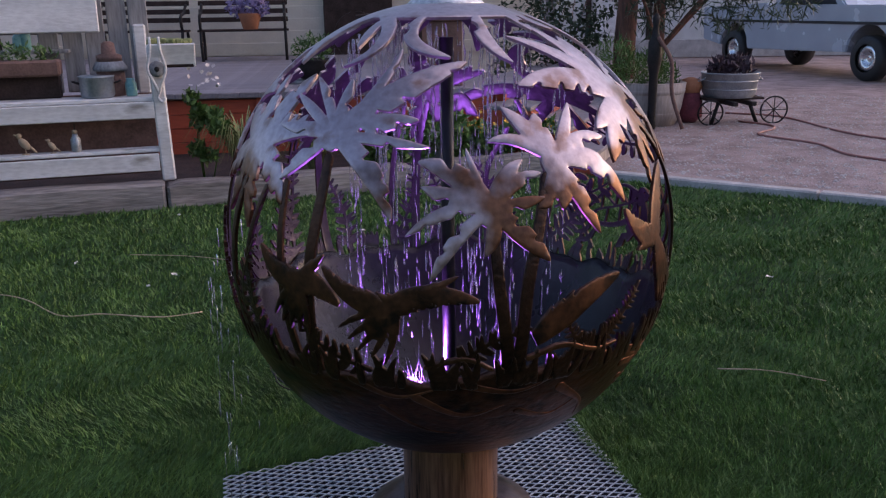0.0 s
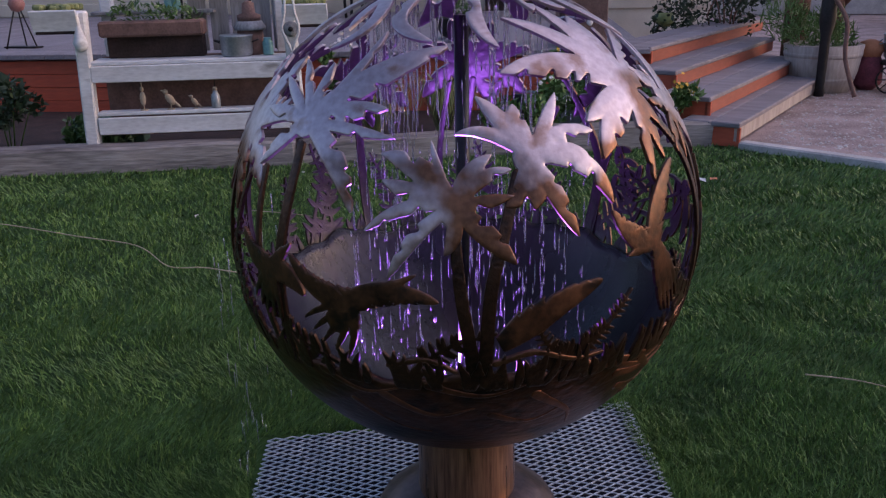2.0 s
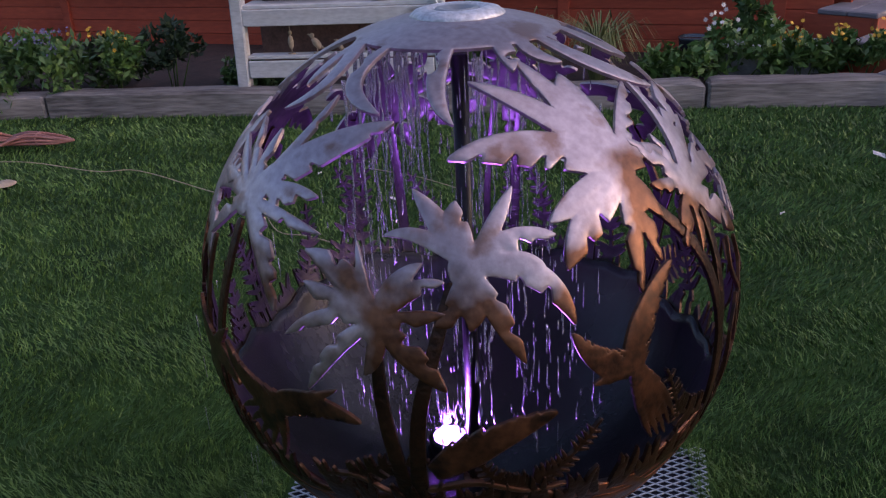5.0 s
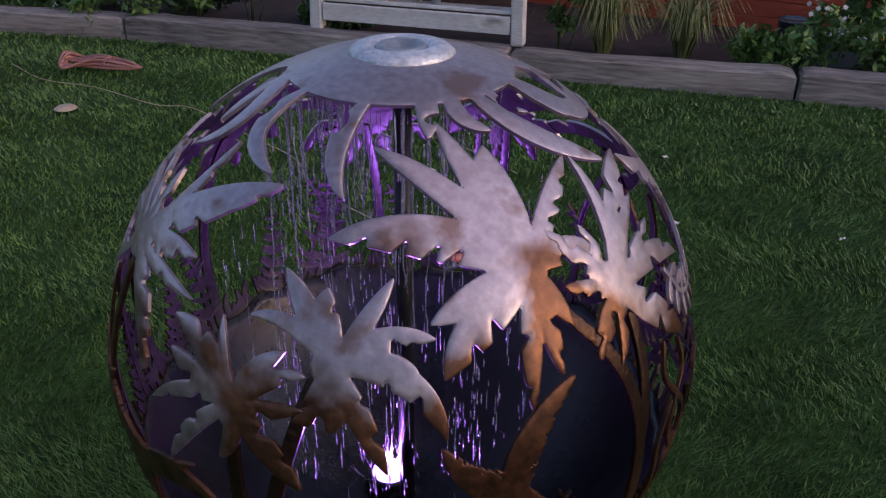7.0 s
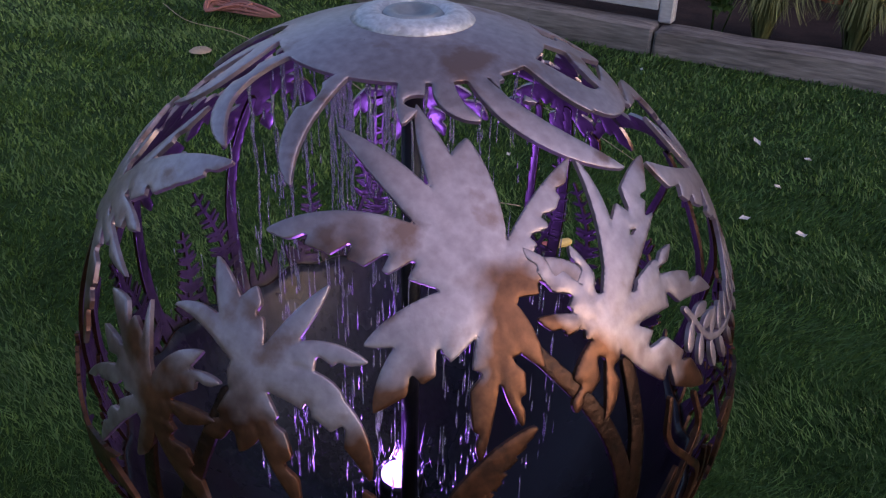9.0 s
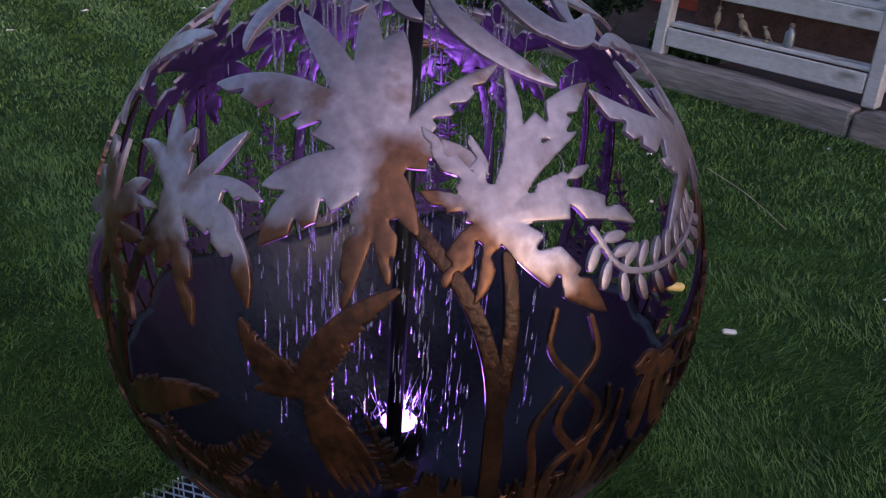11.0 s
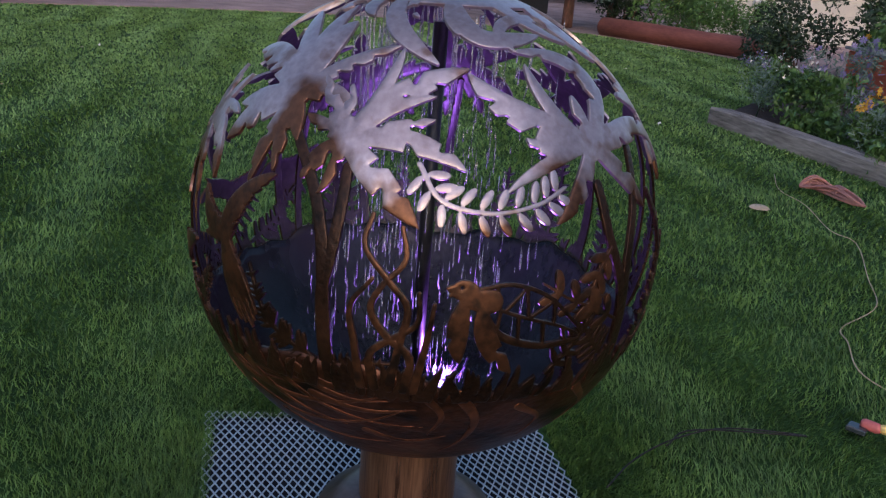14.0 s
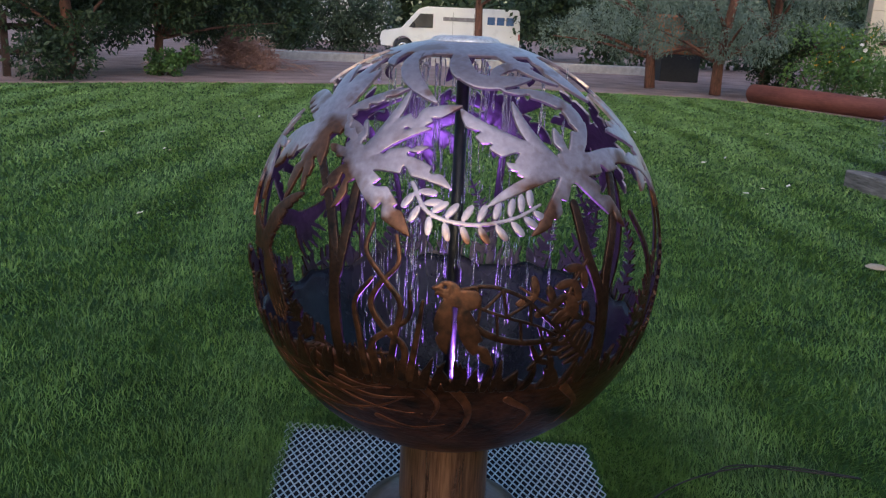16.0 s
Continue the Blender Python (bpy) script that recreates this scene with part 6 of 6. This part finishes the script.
for label, pts in (("tan cord snaking across the lawn", [(-5.04, 1.76), (-4.59, 1.73), (-4.13, 1.82), (-3.55, 1.86), (-3.29, 1.95), (-2.66, 1.86), (-2.23, 1.79), (-1.9, 1.56), (-1.68, 1.53), (-1.4, 1.51), (-1.24, 1.62)]), ("dark green cord lying in the grass", [(-0.3, 0.54), (-0.46, 0.62), (-0.61, 0.75), (-0.74, 0.93), (-0.78, 1.19), (-0.69, 0.82), (-0.56, 0.72)])):
    ob = tube("extension_cord", smooth_line([(x, y, -0.022 + 0.014 * math.sin(x * 7)) for x, y in pts], 6), 0.003, M_CORD if "tan" in label else M_IRON, None, seg=6)
    tagged(ob, label, "cord")
toy = thing("plug_adapter", pose(-0.90, 1.42, -0.022, 0, 0, 60) @ Matrix.Diagonal((0.72, 0.72, 0.72, 1)), "red and yellow cord connector on a dark box in the grass", "connector")
boxpart("dark_box", (-0.05, -0.03, 0.012), (0.09, 0.07, 0.03), M_GLASS, toy, "dark blue box", 0.006)
turned("red_plug", [(0.018, -0.045), (0.026, -0.03), (0.026, 0.03), (0.020, 0.045)], M_PLASTICR, toy, "faded red plug", (0.0, 0.0, 0.035), 14, True, (0, 90, 0))
turned("yellow_plug", [(0.017, -0.05), (0.024, -0.03), (0.024, 0.04), (0.012, 0.055)], M_PLASTICY, toy, "yellow plug", (0.085, 0.01, 0.040), 14, True, (0, 90, 10))
wp = thing("white_plug", pose(-0.56, 1.48, -0.02, 0, 0, 60), "small white plug lying in the grass", "plug")
boxpart("plug_body", (0, 0, 0.015), (0.05, 0.02, 0.018), M_WHITE, wp, "", 0.008)
r = random.Random(8)
spots = [(0.68, 3.69, .05), (0.76, 3.72, .045), (1.52, 2.09, .04), (-0.54, 2.24, .045), (-0.32, 2.30, .045), (-0.95, 3.0, .03)]
spots += [(-2.54, -3.32, .03), (-7.1, -3.5, .04), (-7.8, -6.1, .05)] + [(-4 - r.random() * 11, -7 + r.random() * 8, .035) for _ in range(26)] + [(-2.2 + r.random() * 3, 1.6 + r.random() * 2, .02) for _ in range(7)]
for k, (x, y, s) in enumerate(spots):
    bm = bmesh.new()
    vs = [bm.verts.new(((a * s), (b * s * 0.55), 0.006 * c)) for a, b, c in ((-1, 0, 0), (-.4, .8, 2), (.4, .8, 1.2), (1, 0, 2.4), (.4, -.8, 1), (-.4, -.8, 2))]
    bm.faces.new(vs[:4])
    bm.faces.new([vs[0], vs[3], vs[4], vs[5]])
    ob = part("fallen_leaf", bm, M_TERRA if k == 1 else M_PINKW)
    ob.matrix_basis = pose(x, y, -0.004, r.uniform(-12, 12), r.uniform(-12, 12), r.uniform(0, 360))
    tagged(ob, "curled brown fallen leaf on the lawn" if k == 1 else "pale dry fallen leaf on the lawn", "leaf", "fallen leaves")
for x0, y0, x1, y1 in ((0.98, 0.98, 1.35, 0.88), (-1.95, 2.5, -1.2, 2.35)):
    ob = tube("dry_stalk", smooth_line([(x0, y0, -0.012), ((x0 + x1) / 2, (y0 + y1) / 2 + 0.02, -0.004), (x1, y1, -0.012)], 5), 0.003, M_CORD, None, seg=5, taper=0.6)
    tagged(ob, "dry straw stalk lying on the lawn", "stalk", "dry stalks")
ob = turned("bare_patch", [(0.001, 0.002), (0.05, 0.001), (0.07, -0.012)], M_CORD, None, "", (-3.93, 1.49, -0.012), 14, False)
tagged(ob, "pale sandy molehill spot in the lawn", "sand")

# ---- far side: log, shrubs, trees, van, road ----
lg = thing("red_log", pose(-17.3, 1.85, 0.17, 0, 0, math.degrees(math.atan2(3.6, 3.5))), "long thick red-painted log edging a flower bed", "log")
bm = bmesh.new()
revolve(bm, [(0.18, -2.5), (0.215, -2.46), (0.22, -1), (0.205, 0.6), (0.22, 1.6), (0.215, 2.46), (0.18, 2.5)], 20, closed=True)
bmesh.ops.rotate(bm, cent=(0, 0, 0), matrix=Matrix.Rotation(radians(90), 3, "Y"), verts=bm.verts)
part("log_body", bm, M_LOG, lg, "", True)
cottage = thing("cottage", pose(-23.1, 6.35, 0, 0, 0, 111.6), "beige block cottage with a white-framed window", "house")
boxpart("wall", (0, 0, 1.7), (8.5, 0.25, 3.5), M_SIDING, cottage)
for k in range(9):
    boxpart("wall_course", (0, -0.135, 0.2 + k * 0.36), (8.5, 0.025, 0.345), M_SIDING, cottage, "", 0.006)
win = boxpart("window_frame", (-3.2, -0.16, 2.05), (1.3, 0.06, 1.1), M_WHITE, cottage, "white window frame")
for s in (-0.3, 0.3):
    boxpart("pane", (s, -0.032, 0), (0.52, 0.02, 0.95), M_GLASS, win)
boxpart("window_sill", (0, -0.05, -0.62), (1.5, 0.14, 0.12), M_DARKWOOD, win, "dark sill")


def shrub(p, spots, n, size, mat, label, seed, narrow=0.45, flowers=None):
    t = thing("tall_shrub", pose(p[0], p[1], YARD), label, "shrub", "far shrubs")
    v, f = leaf_cloud(np.random.default_rng(seed), n, spots, size, 0.1, narrow)
    quick_mesh("leaves", v, f, mat, t)
    for k in range(4):
        x, y, z, q = spots[k]
        tube("stem", [(x * 0.2, y * 0.2, 0), (x * 0.6, y * 0.6, z * 0.5), (x, y, z)], 0.02, M_BARK, t, seg=5, taper=0.4)
    if flowers:
        blossoms(t, [(x, y, z + q * 0.6, q) for x, y, z, q in spots], 60, 0.06, flowers, "scattered flowers", seed)
    return t


shrub((-19.86, 1.63), clumps(21, 24, (-1.0, -0.8, 0.4), (1.0, 0.8, 1.7), 0.40), 5200, 0.09, M_LEAF, "tall flowering green shrub with yellow blooms", 21, flowers=M_YELLOW)
shrub((-18.3, 2.9), clumps(22, 22, (-1.0, -0.8, 0.3), (1.0, 0.8, 0.95), 0.30), 5200, 0.075, M_LEAF, "tall leafy green shrub behind the red log", 22, flowers=M_PINKW)
shrub((-13.7, -12.3), clumps(27, 12, (-0.4, -0.4, 0.1), (0.4, 0.5, 0.5), 0.22), 1500, 0.10, M_LEAF, "small leafy green shrub at the foot of the juniper", 27)
shrub((-20.6, 0.5), clumps(23, 16, (-0.7, -0.7, 0.3), (0.7, 0.7, 1.5), 0.36), 4200, 0.09, M_DARKLEAF, "leafy dark green shrub beside the red log", 23)
shrub((-14.6, 5.4), clumps(24, 16, (-1.0, -0.7, 0.3), (1.0, 0.7, 1.5), 0.42), 2600, 0.12, M_LEAF, "mixed green perennial shrub near the deck", 24, flowers=M_YELLOW)
shrub((-14.9, 3.7), clumps(28, 18, (-1.0, -0.7, 0.2), (1.0, 0.7, 1.3), 0.36), 3600, 0.09, M_DARKLEAF, "leafy dark green shrub between the log and the deck", 28)
shrub((-13.7, 4.9), clumps(29, 18, (-0.8, -0.5, 0.3), (0.8, 0.5, 1.8), 0.36), 3600, 0.09, M_DARKLEAF, "tall dark green shrub at the end of the deck", 29)
shrub((-12.4, 5.0), clumps(25, 16, (-0.9, -0.5, 0.2), (0.9, 0.5, 1.1), 0.36), 2400, 0.10, M_LEAF, "mixed green perennial clump near the deck", 25)
shrub((-9.6, 3.2), clumps(26, 12, (-0.5, -0.4, 0.15), (0.5, 0.4, 0.65), 0.22), 1500, 0.08, M_SPRUCE, "violet-flowered sage clump at the bed's end", 26, 0.2, M_PURPLE)

tree("juniper_tree", (-14.2, -12.9, 0), 5.0, 0.11, "dark dense juniper tree with foliage to the ground", M_DARKLEAF, clumps(31, 80, (-2.6, -1.8, 1.0), (1.2, 2.0, 3.4), 0.50, 0.1), 26000, 0.14, 31, (0.3, 0.4), 14, 0.35)
tree("juniper_tree", (-11.55, -12.95, 0), 5.0, 0.14, "broad dark juniper with low hanging boughs", M_DARKLEAF, clumps(32, 60, (-1.2, -1.5, 0.4), (1.2, 1.1, 4.5), 0.50, 0.1), 22000, 0.13, 32, (0.2, 0), 10, 0.35)
tree("juniper_tree", (-14.5, -19.0, 0), 6.0, 0.16, "dark dense juniper tree behind the lawn", M_DARKLEAF, clumps(33, 50, (-3.0, -3.0, 1.6), (3.0, 3.0, 6.0), 0.85, 0.2), 11000, 0.22, 33, (0.2, 0), 10, 0.35)
tree("juniper_tree", (-18.8, -14.1, 0), 5.0, 0.12, "dark broad juniper shading the brush pile", M_DARKLEAF, clumps(34, 60, (-1.8, -2.4, 0.8), (1.8, 2.2, 3.4), 0.50, 0.1), 22000, 0.13, 34, (0.2, 0.3), 12, 0.4)
for base, seed, lean in (((-21.2, -2.6, 0), 41, (-0.5, -0.7)), ((-20.2, -0.85, 0), 42, (0.3, 0.6)), ((-21.9, 0.2, 0), 43, (0.2, 0.5))):
    tree("blue_spruce", base, 5.2, 0.14, "blue-green spruce with drooping boughs and bare lower trunk", M_SPRUCE, clumps(seed, 60, (-2.3, -2.6, 1.05), (2.3, 2.6, 4.2), 0.42, 0.3), 24000, 0.10, seed, lean, 18, 0.20, 0.6)
tree("street_tree", (-29.0, -10.3, 0), 7.0, 0.17, "straight bare-trunked tree beside the road", M_SPRUCE, clumps(44, 22, (-1.6, -1.6, 2.8), (1.6, 1.6, 7), 0.7), 4200, 0.25, 44, (0, 0), 8, 0.3)
hedge = thing("hedge", pose(-33.6, -18.6, 0, 0, 0, 112), "long rounded dark green hedge along the road", "hedge")
v, f = leaf_cloud(np.random.default_rng(51), 20000, clumps(51, 80, (-7.0, -1.4, 0.3), (2.6, 1.2, 2.3), 0.8), 0.17, 0.1, 0.5)
quick_mesh("leaves", v, f, M_HEDGE, hedge)
hedge2 = thing("hedge", pose(-37, -4.0, 0), "dark tall hedge behind the spruces", "hedge")
v, f = leaf_cloud(np.random.default_rng(52), 16000, clumps(52, 70, (-3, -7, 0.3), (3, 9, 3.6), 1.1), 0.28, 0.1, 0.5)
quick_mesh("leaves", v, f, M_DARKLEAF, hedge2)
brush = thing("brush_pile", pose(-17.6, -13.1, 0), "reddish heap of dry brush and twigs", "brush pile")
g2 = np.random.default_rng(61)
vv, ff = [], []
for k in range(520):
    x, y = g2.normal() * 0.6, g2.normal() * 0.75
    z = max(0.05, 1.1 * math.exp(-(x * x + y * y) / 1.3) * g2.random() + 0.05)
    d = g2.normal(size=3) * (1, 1, 0.5)
    d /= np.linalg.norm(d)
    v2, f2 = tube_mesh([np.array([x, y, z]) - d * 0.26, np.array([x, y, z]) + d * 0.26], 0.009, 4, 0.4)
    o = len(vv)
    vv += v2
    ff += [tuple(i + o for i in q) for q in f2]
mesh_object("twig_tangle", vv, ff, M_BRUSH, brush)["kind"] = "stuff"
v, f = leaf_cloud(g2, 2600, [(0, 0, 0.55, 0.5), (0.3, 0.5, 0.4, 0.4), (-0.4, -0.5, 0.5, 0.4), (0.2, 1.1, 0.2, 0.35)], 0.10, 0, 0.4)
quick_mesh("dry_leaves", v, f, M_BRUSH, brush)
for k in range(3):
    p = Vector((-22.5, -17.5, 0)).lerp(Vector((-33.0, 6.0, 0)), k / 5 + 0.1)
    ob = boxpart("road_kerb", (p.x, p.y, 0.10), (5.1, 0.3, 0.34), M_CONC, None, "", 0.03, math.degrees(math.atan2(23.5, -10.5)))
    tagged(ob, "long pale concrete road kerb", "kerb", "road kerbs")
fence = thing("rail_fence", pose(-8.45, -14.87, 0, 0, 0, -30), "dark wooden rail fence beside the juniper", "fence")
for x in (-2.5, 0.0, 2.5):
    boxpart("post", (x, 0, 0.6), (0.13, 0.13, 1.3), M_DARKWOOD, fence)
for z in (0.45, 0.95):
    boxpart("rail", (0, -0.08, z), (6.0, 0.05, 0.12), M_DARKWOOD, fence)
barn = thing("far_house", pose(-51, -25, 0, 0, 0, 111.6), "white house with a dark red roof edge across the road", "house")
boxpart("wall", (-4, 0, 1.7), (9, 5, 3.4), M_GARAGE, barn)
boxpart("roof", (-4, 0, 3.65), (9.6, 5.6, 0.5), M_LOG, barn, "dark red roof")
shed = thing("orange_shed", pose(-26.2, -2.8, 0, 0, 0, 111.6), "orange-red machine standing behind the spruces", "machine")
boxpart("body", (0, 0, 1.15), (1.8, 1.4, 0.7), M_TERRA, shed, "", 0.08)
boxpart("hood", (-0.3, 0, 1.75), (1.0, 1.3, 0.5), M_TERRA, shed, "", 0.08)
boxpart("bumper", (0.2, 0.0, 0.40), (1.2, 1.3, 0.84), M_BLACK, shed, "black underframe", 0.02)

vd = Vector((-0.372, 0.928, 0))
van = thing("white_van", pose(-31.9, -14.7, YARD, 0, 0, math.degrees(math.atan2(vd.y, vd.x))), "white delivery van parked beside the road", "van")
slab("body", [(-0.95, 0.42), (-1.0, 0.75), (-0.92, 1.02), (-0.1, 1.18), (0.62, 1.98), (0.95, 2.10), (4.85, 2.12), (4.95, 1.9), (4.98, 0.45)] + arch(3.62, 0.44, 0.40)[::-1] + [(0.5, 0.38)] + arch(0, 0.44, 0.40)[::-1], 0.0, 1.95, M_VAN, van, "", 0.03)
slab("side_window", [(0.22, 1.22), (0.70, 1.80), (1.25, 1.80), (1.25, 1.22)], -0.025, 0.05, M_GLASS, van, "dark cab window", 0)
boxpart("bumper", (-1.0, 0.97, 0.52), (0.12, 1.9, 0.22), M_BLACK, van, "dark front bumper", 0.03)
boxpart("headlight", (-0.98, 0.2, 0.80), (0.06, 0.25, 0.18), M_GLASS, van, "headlight", 0.02)
boxpart("mirror", (0.42, -0.14, 1.32), (0.12, 0.18, 0.24), M_BLACK, van, "black wing mirror", 0.03)
boxpart("tail_light", (4.94, -0.01, 1.0), (0.08, 0.06, 0.25), M_PLASTICR, van, "red tail light", 0.01)
for x in (2.1, 3.0):
    boxpart("door_seam", (x, -0.004, 1.2), (0.015, 0.012, 1.4), M_GREYWOOD, van, "", 0.002)
boxpart("logo_shape", (2.35, -0.012, 1.62), (1.35, 0.02, 0.16), M_GREYWOOD, van, "grey bar where the lettering stands", 0.004)
for k in range(3):
    boxpart("logo_square", (3.72 + 0.40 * k, -0.012, 1.62), (0.32, 0.02, 0.32), M_BLUE, van, "blue square emblem", 0.03)
for x in (0.0, 3.62):
    wheel(van, x, 0.06, 0.37, 0.24, -1)
    wheel(van, x, 1.85, 0.37, 0.24, 1)
# far woods that close the horizon
g3 = np.random.default_rng(71)
spots = []
for k in range(300):
    a = 2 * math.pi * k / 300
    d = 95 + 18 * g3.random()
    spots += [(d * math.cos(a), d * math.sin(a), 1.5 + 5.5 * g3.random(), 4.2), (d * math.cos(a + 0.01), d * math.sin(a + 0.01), 2.5, 3.6)]
v, f = leaf_cloud(g3, 42000, spots, 1.5, 0.1, 0.6)
tagged(quick_mesh("far_woods", v, f, M_DARKLEAF), "distant dark tree line round the horizon", "woods", kind="stuff")
